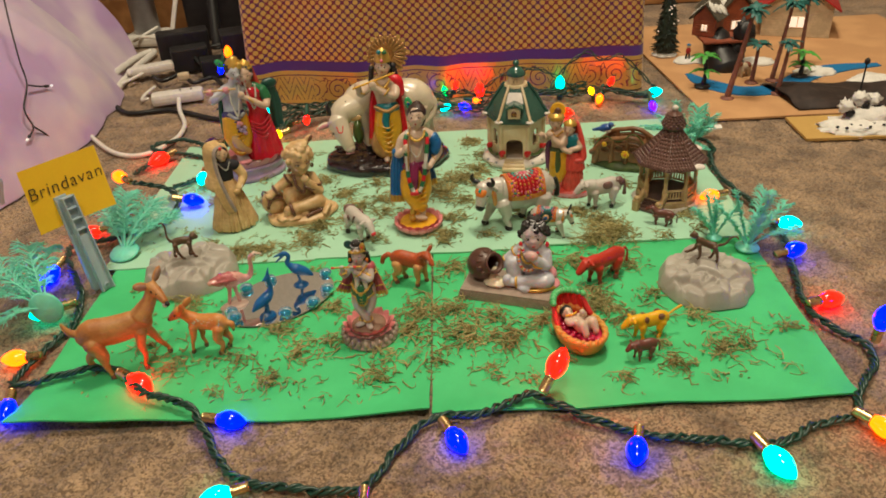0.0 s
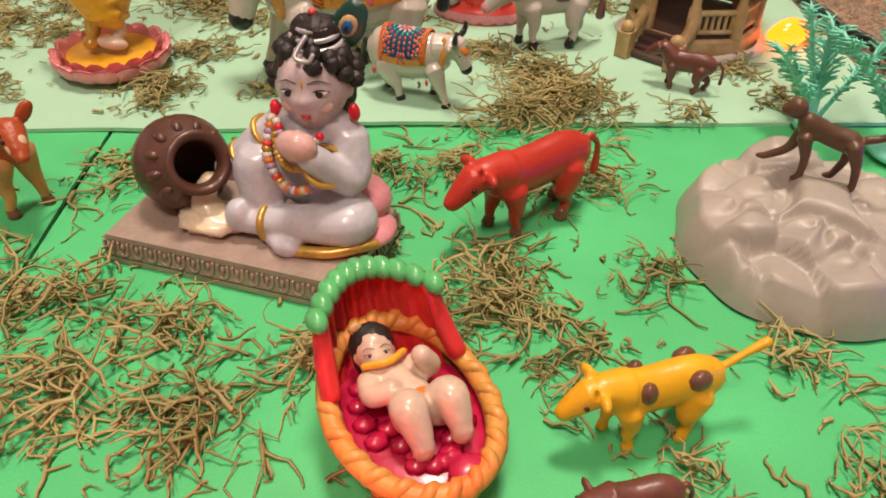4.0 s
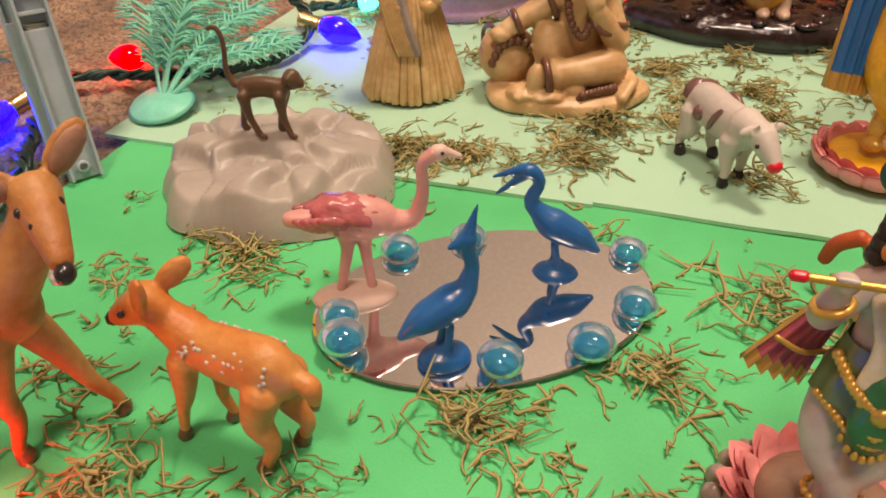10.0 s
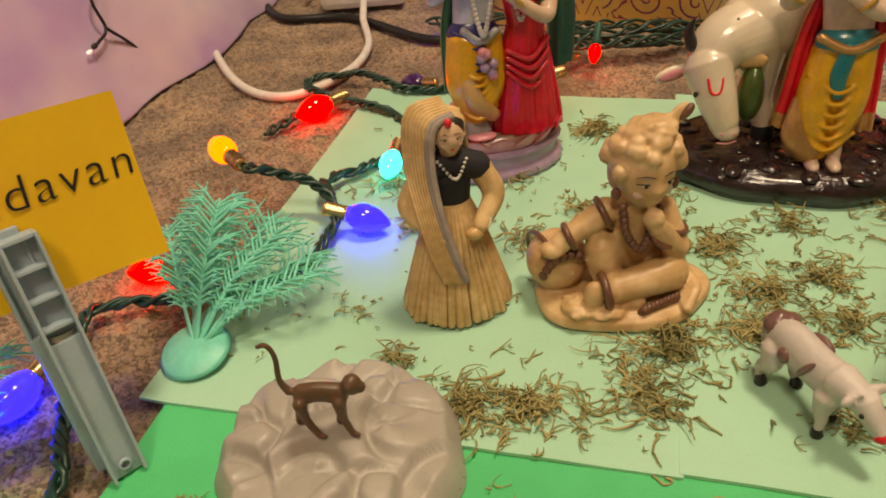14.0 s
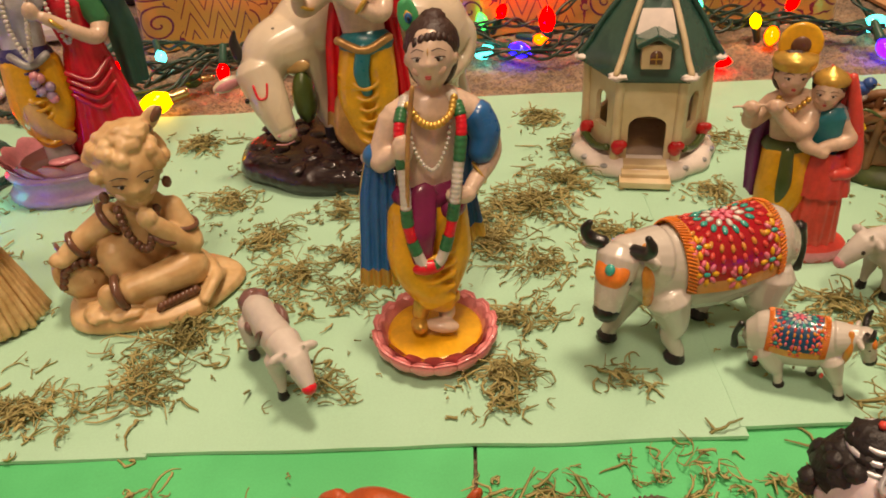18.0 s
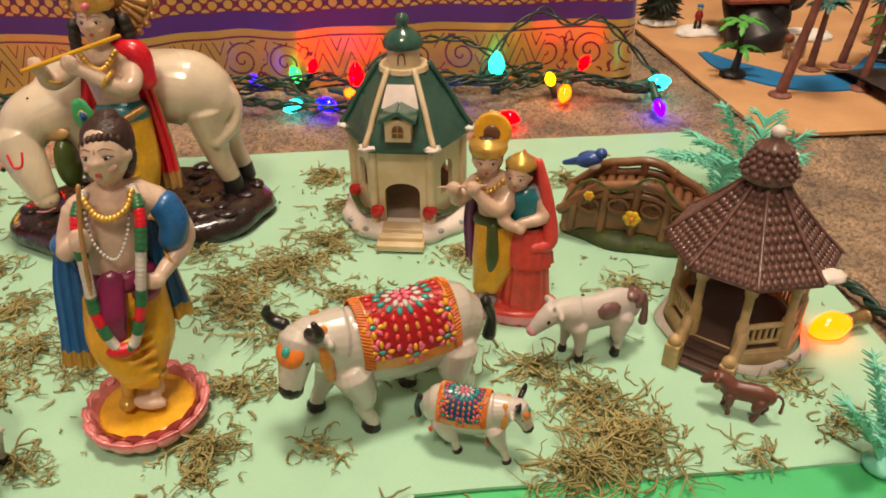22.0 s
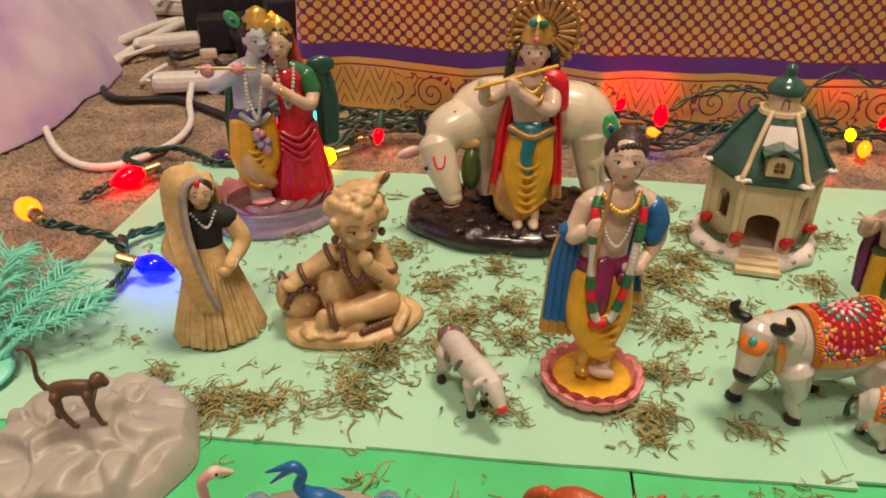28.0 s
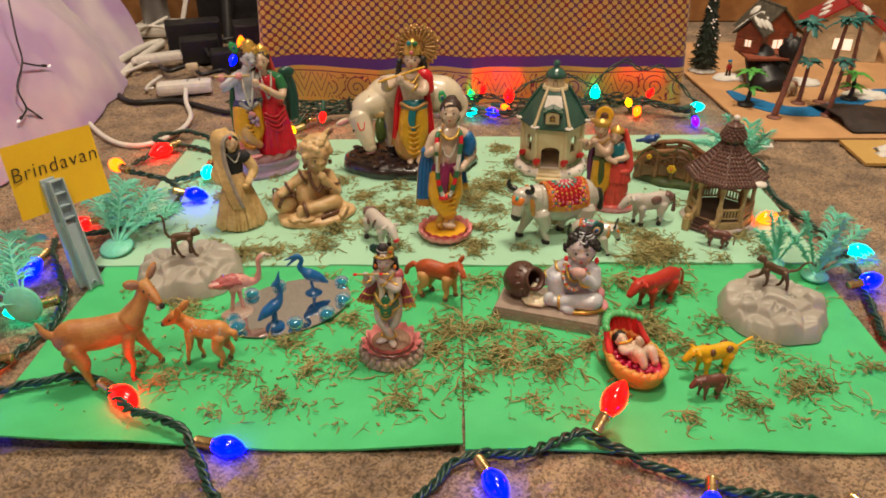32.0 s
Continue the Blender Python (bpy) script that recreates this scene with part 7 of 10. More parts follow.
def red_calf():
    body = [(-0.024, 0.040, 0.0115), (-0.014, 0.0425, 0.0138), (0.004, 0.041, 0.0130), (0.018, 0.042, 0.0120)]
    legs = [(-0.019, -0.007, -0.021, -0.009, 0.036, 0.0085), (-0.017, 0.008, -0.014, 0.010, 0.036, 0.0085), (0.015, -0.007, 0.012, -0.009, 0.036, 0.0078), (0.017, 0.007, 0.020, 0.009, 0.036, 0.0078)]
    head = [[(0.014, 0, 0.044, 0.0105), (0.022, -0.001, 0.051, 0.0085), (0.026, -0.002, 0.054, 0.0078)], [(0.027, -0.003, 0.055, 0.0080), (0.0325, -0.007, 0.0515, 0.0064), (0.0375, -0.0105, 0.0475, 0.0046)]]
    ears = [((0.023, -0.0115, 0.0580), (0.0080, 0.0026, 0.0042), (0, 25, 70), None), ((0.029, 0.0075, 0.0610), (0.0080, 0.0026, 0.0042), (0, -55, 50), None)]
    c = beast(body, legs, head, M_calf, hoof=P["umber"], tail=([(-0.034, 0, 0.046), (-0.043, 0, 0.038), (-0.046, 0, 0.028)], [0.0045, 0.0042, 0.0035], M_calf), ears=ears, leg_mat=M_calfleg)
    c.ell((0.0322, -0.0108, 0.0510), (0.0055, 0.0024, 0.0032), M_cream, turn=rot(0, 35, -35))
    c.ell((0.0345, -0.0065, 0.0528), (0.0055, 0.0040, 0.0040), M_cream, turn=rot(0, 35, -35))
    c.ell((0.0390, -0.0115, 0.0466), (0.0038, 0.0044, 0.0036), M_calf, seg=10, rings=6)
    c.ell((0.0290, -0.0112, 0.0565), 0.0010, P["black"], seg=7, rings=5)
    return c


animal(red_calf(), -0.028, 0.258, GREEN_Z, -20, "reddish brown plastic calf toy with tan legs", (0.92, 0.86, 0.88))


def plain_cow(mat, spots=(), k=1.0, tail=None, horns=True, hoof=None, head_low=0.0, muzzle=None):
    body = [(-0.026, 0.031, 0.0105), (-0.016, 0.0330, 0.0120), (0.002, 0.0315, 0.0118), (0.018, 0.0325, 0.0115)]
    legs = [(-0.021, -0.006, -0.024, -0.008, 0.028, 0.0074), (-0.019, 0.006, -0.015, 0.008, 0.028, 0.0074), (0.016, -0.006, 0.017, -0.007, 0.027, 0.0066), (0.014, 0.006, 0.011, 0.007, 0.027, 0.0066)]
    d = head_low
    head = [[(0.015, 0, 0.035, 0.0098), (0.025, 0, 0.037 - d, 0.0078), (0.030, 0, 0.037 - d, 0.0068)], [(0.031, 0, 0.037 - d, 0.0074), (0.038, 0, 0.032 - d, 0.0058), (0.044, 0, 0.027 - d, 0.0040)]]
    ears = [((0.029, s * 0.009, 0.040 - d), (0.0026, 0.0058, 0.0032), (0, 0, s * -15), None) for s in (-1, 1)]
    hs = [([(0.031, s * 0.004, 0.042 - d), (0.033, s * 0.006, 0.046 - d)], [0.0016, 0.0006], mat) for s in (-1, 1)] if horns else []
    return beast(body, legs, head, mat, hoof=hoof, tail=tail or ([(-0.034, 0, 0.038), (-0.040, 0, 0.030), (-0.040, 0, 0.014)], [0.0022, 0.0016, 0.0024]), ears=ears, horns=hs, spots=spots, muzzle=muzzle)


animal(plain_cow(M_redcow, hoof=P["umber"], k=1.0), 0.232, 0.244, GREEN_Z, 212, "red plastic cow toy", (1.04, 1.0, 0.98))
yspots = [((-0.016, s * 0.0072, 0.039), (0.006, 0.004, 0.0055), (0, 0, 0), P["umber"]) for s in (-1, 1)] + [((0.008, s * 0.0068, 0.037), (0.0045, 0.004, 0.006), (0, 0, 0), P["umber"]) for s in (-1, 1)]
animal(plain_cow(M_ycow, spots=yspots, tail=([(-0.034, 0, 0.037), (-0.042, 0, 0.042), (-0.052, 0, 0.047)], [0.0022, 0.002, 0.0028])), 0.261, 0.116, GREEN_Z, 194, "yellow plastic cow toy with brown patches", 0.78)
animal(plain_cow(M_dcow, horns=False, head_low=0.003), 0.246, 0.076, GREEN_Z, 190, "dark maroon plastic calf toy", (0.48, 0.6, 0.62))
animal(plain_cow(M_dcow, horns=False, head_low=-0.006), 0.344, 0.378, MINT_Z, 152, "dark maroon plastic calf toy", 0.56)
wspots = [((0.002, -0.0086, 0.033), (0.0020, 0.003, 0.0090), (0, 28, 0), P["cowpatch"]), ((-0.012, -0.0090, 0.031), (0.0040, 0.003, 0.0048), (0, 0, 0), P["cowpatch"]), ((-0.028, 0, 0.036), (0.0075, 0.0088, 0.0078), (0, 0, 0), P["cowpatch"]),
          ((-0.006, 0.0080, 0.036), (0.009, 0.0036, 0.0065), (0, 0, 0), P["cowpatch"]), ((-0.024, 0.003, 0.041), (0.006, 0.006, 0.003), (0, 0, 0), P["cowpatch"])]
animal(plain_cow(M_wcow, spots=wspots, hoof=P["black"], muzzle=P["rose"], tail=([(-0.035, 0, 0.038), (-0.038, 0, 0.028), (-0.038, 0, 0.016)], [0.0024, 0.002, 0.0034], P["cowpatch"])), 0.266, 0.443, MINT_Z, 192, "white plastic calf toy with brown patches", (1.0, 1.0, 1.10))
animal(plain_cow(M_wcow, spots=wspots, hoof=P["black"], muzzle=P["red"], head_low=0.002, tail=([(-0.034, 0, 0.038), (-0.036, 0, 0.028), (-0.034, 0, 0.018)], [0.0024, 0.002, 0.002])), -0.110, 0.384, MINT_Z, 304, "white plastic calf toy with dark patches", 1.02)


def painted_cow(cloth, second, yaw=0.0):
    """A white enamelled cow with a patterned blanket of many small painted drops."""
    W = P["enamel"]
    ca, sa = math.cos(math.radians(yaw)), math.sin(math.radians(yaw))

    def at(x, y, z, *rest):
        """A place on the head, which is turned about the neck."""
        return (0.066 + (x - 0.066) * ca - y * sa, (x - 0.066) * sa + y * ca, z, *rest)

    body = [(-0.058, 0.060, 0.027), (-0.044, 0.063, 0.033), (-0.010, 0.061, 0.034), (0.024, 0.064, 0.032), (0.046, 0.068, 0.025)]
    legs = [(-0.044, -0.013, -0.018, -0.015, 0.050, 0.0175), (-0.048, 0.015, -0.052, 0.018, 0.050, 0.0180), (0.040, -0.014, 0.060, -0.017, 0.052, 0.0165), (0.036, 0.015, 0.026, 0.020, 0.052, 0.0165)]
    head = [[(0.040, 0, 0.074, 0.022), (0.058, 0, 0.078, 0.0168), (0.067, 0, 0.081, 0.0150)], [at(0.070, 0, 0.083, 0.0158), at(0.080, 0, 0.068, 0.0120), at(0.087, 0, 0.053, 0.0090)]]
    horns = [([at(0.072, s * 0.010, 0.0925), at(0.074, s * 0.0190, 0.0945), at(0.076, s * 0.0225, 0.1005), at(0.077, s * 0.0195, 0.1075)], [0.0046, 0.0048, 0.0040, 0.0022], P["black"]) for s in (-1, 1)]
    ears = [(at(0.066, s * 0.020, 0.085), (0.004, 0.009, 0.0042), (0, 0, yaw - s * 20), None) for s in (-1, 1)]
    c = beast(body, legs, head, W, hoof=P["black"], horns=horns, ears=ears, muzzle=P["black"], eye=0.0002, tail=([(-0.080, 0, 0.072), (-0.086, 0, 0.055), (-0.084, 0, 0.038)], [0.005, 0.004, 0.006], P["black"]))
    # blanket: a skin a little outside the body, bordered, with rings of raised drops
    line = catmull([(x, 0, z) for x, z, _ in body], 40)
    rad = np.interp(np.linspace(0, 1, 40), np.linspace(0, 1, 5), [r for *_, r in body])

    def skin(u, v, out):
        i = u * 39
        p = np.array([np.interp(i, range(40), line[:, q]) for q in range(3)])
        r = np.interp(i, range(40), rad) + out
        return p + np.array([0, -0.78 * r * math.sin(v), r * math.cos(v)])

    us, vs = np.linspace(0.20, 0.80, 24), np.linspace(-1.75, 1.75, 28)
    top = np.array([[skin(u, v, 0.0016) for v in vs] for u in us])
    c.grid(top[3:-3, 2:-2], cloth)
    for part_rows in (top[:4], top[-4:], top[:, :3], top[:, -3:]):
        c.grid(part_rows, P["ochre"])
    low = np.array([[skin(u, v, -0.001) for v in (vs[0], vs[-1])] for u in us])
    for j, s in ((0, 0), (-1, 1)):
        c.grid(np.stack([top[:, j], low[:, s]]), P["ochre"])
    def drop(u, v, a, mat, big=1.0):
        """A raised teardrop of enamel with its long axis along a, lying on the blanket."""
        p = skin(u, v, 0.0018)
        e1 = skin(u + 0.01, v, 0.0018) - p
        e2 = skin(u, v + 0.05, 0.0018) - p
        e1, e2 = e1 / np.linalg.norm(e1), e2 / np.linalg.norm(e2)
        e3 = np.cross(e1, e2)
        lay = np.stack([e1 * math.cos(a) + e2 * math.sin(a), -e1 * math.sin(a) + e2 * math.cos(a), e3], -1)
        c.ell(p, (0.0037 * big, 0.0022 * big, 0.0011), mat, turn=lay, seg=8, rings=5)

    u0, mats = 0.5, [P["pink"], P["white"], P["teal2"], P["coral"], P["ochre"], P["coral"], P["pink"]]
    for ring, (r, n) in enumerate(((0.004, 6), (0.009, 10), (0.0145, 15), (0.020, 20), (0.026, 26), (0.032, 32), (0.038, 38))):
        for q in range(n):
            a = 2 * math.pi * (q + 0.5 * (ring % 2)) / n
            u, v = u0 + r * math.cos(a) / 0.105, r * math.sin(a) / 0.029
            if 0.26 < u < 0.74 and abs(v) < 1.56:
                drop(u, v, a, mats[ring], 1.0 if ring < 3 else 0.82)
    for s in (-1, 1):
        for cx, cv in ((0.29, 0.75), (0.71, 0.75), (0.32, 1.32), (0.5, 1.50), (0.68, 1.32)):
            drop(cx, s * cv, 0, P["teal2"], 0.8)
            for q in range(8):
                a = 2 * math.pi * q / 8
                drop(cx + 0.0050 * math.cos(a) / 0.105, s * cv + 0.0050 * math.sin(a) / 0.029, a, second[q % 2], 0.85)
    for s in (-1, 1):
        for q in range(22):
            p, p2 = skin(0.205, s * 1.7 * q / 22, 0.0024), skin(0.262, s * 1.7 * (q + 0.9) / 22, 0.0024)
            c.tube([p, p2], 0.0008, P["orange"], seg=5)
            p, p2 = skin(0.795, s * 1.7 * q / 22, 0.0024), skin(0.738, s * 1.7 * (q + 0.9) / 22, 0.0024)
            c.tube([p, p2], 0.0008, P["orange"], seg=5)
    # painted brow, collar and knee drops
    c.ell(at(0.0826, 0, 0.0800), (0.0058, 0.0118, 0.0115), P["orange"], turn=rot(0, 0, yaw) @ rot(0, -36, 0))
    c.ell(at(0.0872, 0, 0.0838), (0.0026, 0.0036, 0.0040), P["teal2"], turn=rot(0, 0, yaw) @ rot(0, -36, 0), seg=8, rings=6)
    for s in (-1, 1):
        c.ell(at(0.0800, s * 0.0118, 0.0735), (0.0022, 0.0014, 0.0013), P["black"], turn=rot(0, 0, yaw), seg=8, rings=6)
    for s in (-1, 1):
        c.tube([(0.054, s * 0.010, 0.092), (0.055, s * 0.0185, 0.070), (0.052, s * 0.016, 0.052)], [0.004, 0.005, 0.004], P["ochre"], squash=0.5)
        c.ell((0.031, s * 0.024, 0.034), (0.0030, 0.0022, 0.0042), P["coral"], seg=8, rings=6)
        c.ell((-0.056, s * 0.026, 0.042), (0.0038, 0.0024, 0.0050), P["coral"], seg=8, rings=6)
    return c


P["enamel"] = shade("white_enamel", (0.56, 0.52, 0.46), rough=0.26, grain=0.02, size=200, bump=0.04, coat=0.7)
P["ochre"] = paint("ochre_enamel", (0.70, 0.28, 0.05), rough=0.25, coat=0.5)
P["teal2"] = paint("turquoise_enamel", (0.02, 0.38, 0.32), rough=0.25, coat=0.5)
P["redcloth"] = paint("dark_red_enamel", (0.40, 0.006, 0.015), rough=0.22, coat=0.6)
P["bluecloth"] = paint("dark_blue_enamel", (0.01, 0.07, 0.16), rough=0.22, coat=0.6)
animal(painted_cow(P["redcloth"], (P["yellow"], P["pink"]), 40), 0.131, 0.409, MINT_Z, 198, "white enamelled cow ornament with a red patterned blanket", (0.78, 0.82, 0.84), "cow ornament")
animal(painted_cow(P["bluecloth"], (P["orange"], P["coral"])), 0.175, 0.367, MINT_Z, -20, "small white enamelled calf ornament with a blue patterned blanket", (0.38, 0.42, 0.45), "cow ornament")


def monkey(raise_tail=1.0):
    m = MELT[0] = P["monkey"]
    c = Clay()
    c.tube([(-0.012, 0, 0.026), (0, 0, 0.0275), (0.013, 0, 0.026)], [0.0062, 0.0058, 0.0065], m, seg=12, squash=0.8, n=8)
    for x, y, fx in ((-0.012, -0.0045, -0.004), (-0.013, 0.0045, -0.019), (0.012, -0.004, 0.017), (0.013, 0.004, 0.007)):
        c.tube([(x, y, 0.024), (0.6 * x + 0.4 * fx - 0.001, y, 0.012), (fx, 1.2 * y, 0.002)], [0.0045, 0.0026, 0.0021], m, n=8)
        c.tube([(fx, 1.2 * y, 0.0016), (fx + 0.004, 1.3 * y, 0.0012)], [0.0020, 0.0016], m)
    c.ell((0.0205, 0, 0.032), (0.0062, 0.0055, 0.0058), m)
    c.ell((0.0255, 0, 0.030), (0.0034, 0.0036, 0.0030), m)
    for s in (-1, 1):
        c.ell((0.019, s * 0.0055, 0.033), (0.0018, 0.0012, 0.0022), m, seg=7, rings=5)
    c.tube([(-0.018, 0, 0.028), (-0.022, 0, 0.036), (-0.021, 0, 0.050), (-0.024, 0, 0.058), (-0.030, 0, 0.0575)], [0.0026, 0.002, 0.0018, 0.0016, 0.0014], m, n=18)
    return c


animal(monkey(), -0.346, 0.298, 0.0372, 12, "brown plastic monkey toy standing on a grey rock", (0.80, 0.85, 1.0))


def climbing_monkey():
    m = P["monkey"]
    c = Clay()
    c.tube([(-0.014, 0, 0.026), (0, 0, 0.0285), (0.014, 0, 0.0330)], [0.0068, 0.0062, 0.0062], m, seg=12, squash=0.8, n=8)
    for x, y, fx, fz in ((-0.014, -0.0045, -0.010, 0.002), (-0.015, 0.0045, -0.022, 0.002), (0.013, -0.004, 0.030, 0.006), (0.012, 0.004, 0.008, 0.002)):
        c.tube([(x, y, 0.026), (0.55 * x + 0.45 * fx - 0.002, y, 0.014), (fx, 1.2 * y, fz)], [0.0048, 0.0028, 0.0022], m, n=8)
        c.tube([(fx, 1.2 * y, fz), (fx + 0.004, 1.3 * y, fz - 0.0005)], [0.0022, 0.0016], m)
    c.ell((0.021, 0, 0.040), (0.0064, 0.0055, 0.0060), m)
    c.ell((0.0262, 0, 0.0385), (0.0034, 0.0036, 0.0030), m)
    c.tube([(-0.020, 0, 0.029), (-0.030, 0, 0.033), (-0.037, 0, 0.044), (-0.045, 0, 0.048), (-0.050, 0, 0.044)], [0.0026, 0.002, 0.0018, 0.0016, 0.0014], m, n=18)
    return c


animal(climbing_monkey(), 0.362, 0.236, 0.0325, 156, "brown plastic monkey toy climbing a grey rock", (0.76, 0.8, 0.85))


def flamingo():
    pk = MELT[0] = P["flamingo"]
    c = Clay()
    c.ell((0, 0, 0.002), (0.022, 0.012, 0.0060), P["pinkstand"], seg=20)
    for x, fx in ((-0.002, -0.007), (0.007, 0.009)):
        c.tube([(x, 0, 0.040), (x, 0, 0.030), (fx, 0, 0.006)], [0.0048, 0.0032, 0.0024], pk, n=8)
    c.ell((0.004, 0, 0.049), (0.021, 0.0105, 0.0115), pk, turn=rot(0, 8, 0), seg=18)
    c.ell((-0.001, 0, 0.0515), (0.0185, 0.0112, 0.0098), P["flamingored"], turn=rot(0, 8, 0), seg=26, rings=16, lumps=0.28)
    for s in (-1, 1):
        for k in range(4):
            c.ell((-0.006 - 0.004 * k, s * (0.0098 - 0.0012 * k), 0.053 - 0.001 * k), (0.009, 0.0020, 0.0030), P["flamingored"], turn=rot(0, 12 + 5 * k, 0), seg=10, rings=6)
    c.tube([(-0.014, 0, 0.050), (-0.028, 0, 0.051)], [0.0065, 0.0040], pk)
    c.tube([(0.018, 0, 0.045), (0.031, 0, 0.046), (0.036, 0, 0.060), (0.036, 0, 0.074), (0.042, 0, 0.080)], [0.0072, 0.0045, 0.0032, 0.0030, 0.0036], pk, n=18)
    c.ell((0.044, 0, 0.080), (0.0048, 0.0036, 0.0040), P["pinkstand"])
    c.tube([(0.047, 0, 0.080), (0.054, 0, 0.077)], [0.0024, 0.0012], P["pinkstand"])
    for s in (-1, 1):
        c.ell((0.045, s * 0.0034, 0.081), 0.0010, P["black"], seg=6, rings=5)
    return c


P["flamingo"] = shade("pale_pink_plastic", (0.68, 0.34, 0.30), rough=0.35, grain=0.05, size=300, bump=0.3, coat=0.3)
P["flamingored"] = shade("deep_pink_plastic", (0.52, 0.15, 0.16), rough=0.25, grain=0.1, size=300, bump=0.9, bump_size=200, coat=0.5)
P["pinkstand"] = shade("blush_plastic", (0.70, 0.52, 0.44), rough=0.4, grain=0.04, size=300, bump=0.1)
animal(flamingo(), -0.263, 0.214, 0.0070, 26, "pink plastic flamingo toy on an oval stand", 0.88, "toy bird")

P["cobalt"] = shade("blue_plastic", (0.008, 0.12, 0.36), rough=0.32, grain=0.05, size=300, bump=0.2, coat=0.2)


def heron(beak_up):
    b = MELT[0] = P["cobalt"]
    c = Clay()
    c.lathe([(0, 0), (0.013, 0), (0.0135, 0.002), (0.0115, 0.006), (0.006, 0.009), (0.004, 0.012), (0, 0.012)], b, sy=0.75)
    c.tube([(0.001, -0.003, 0.010), (0.002, -0.003, 0.024)], 0.0022, b)
    c.tube([(-0.001, 0.003, 0.010), (0.002, 0.003, 0.024)], 0.0022, b)
    c.tube([(-0.021, 0, 0.020), (-0.010, 0, 0.028), (0.004, 0, 0.035), (0.012, 0, 0.042)], [0.002, 0.0075, 0.0090, 0.0050], b, n=12, seg=14)
    if beak_up:
        c.tube([(0.010, 0, 0.040), (0.013, 0, 0.052), (0.011, 0, 0.062), (0.011, 0, 0.068)], [0.0055, 0.0034, 0.0036, 0.0046], b, n=10)
        c.tube([(0.011, 0, 0.069), (0.015, 0, 0.084)], [0.0034, 0.0006], b)
        c.tube([(0.009, 0, 0.067), (0.002, 0, 0.064)], [0.0032, 0.0012], b)
    else:
        c.tube([(0.010, 0, 0.040), (0.016, 0, 0.048), (0.012, 0, 0.058), (0.015, 0, 0.064), (0.019, 0, 0.065)], [0.0055, 0.0040, 0.0032, 0.0038, 0.0044], b, n=12)
        c.tube([(0.020, 0, 0.066), (0.036, 0, 0.060)], [0.0030, 0.0010], b)
        c.tube([(0.019, 0, 0.063), (0.034, 0, 0.050)], [0.0030, 0.0010], b)
    return c


animal(heron(True), -0.213, 0.187, 0.0070, 35, "blue plastic heron toy with its beak pointing up", 0.86, "toy bird")
animal(heron(False), -0.180, 0.255, 0.0070, 187, "blue plastic heron toy with an open beak", 0.85, "toy bird")
# ---------------------------------------------------------------- white pavilion with a green roof
M_roofgreen = shade("green_glaze", (0.018, 0.075, 0.060), rough=0.22, grain=0.08, size=200, bump=0.5, bump_size=140, coat=0.5, second=(0.03, 0.10, 0.075), mix_size=40)
M_ceramic = shade("cream_ceramic", (0.70, 0.58, 0.38), rough=0.35, grain=0.04, size=150, bump=0.15, bump_size=60, coat=0.2, second=(0.62, 0.48, 0.28), mix_size=25)
M_snow = shade("painted_snow", (0.78, 0.70, 0.64), rough=0.45, grain=0.04, size=200, bump=0.3, bump_size=100)
M_bow = paint("red_bow", (0.60, 0.012, 0.015))


def hexpoint(r, k, z, n=6, phase=0.5):
    a = 2 * math.pi * (k + phase) / n - math.pi / 2 - 2 * math.pi / n * 0.0
    return np.array([r * math.cos(a), r * math.sin(a), z])


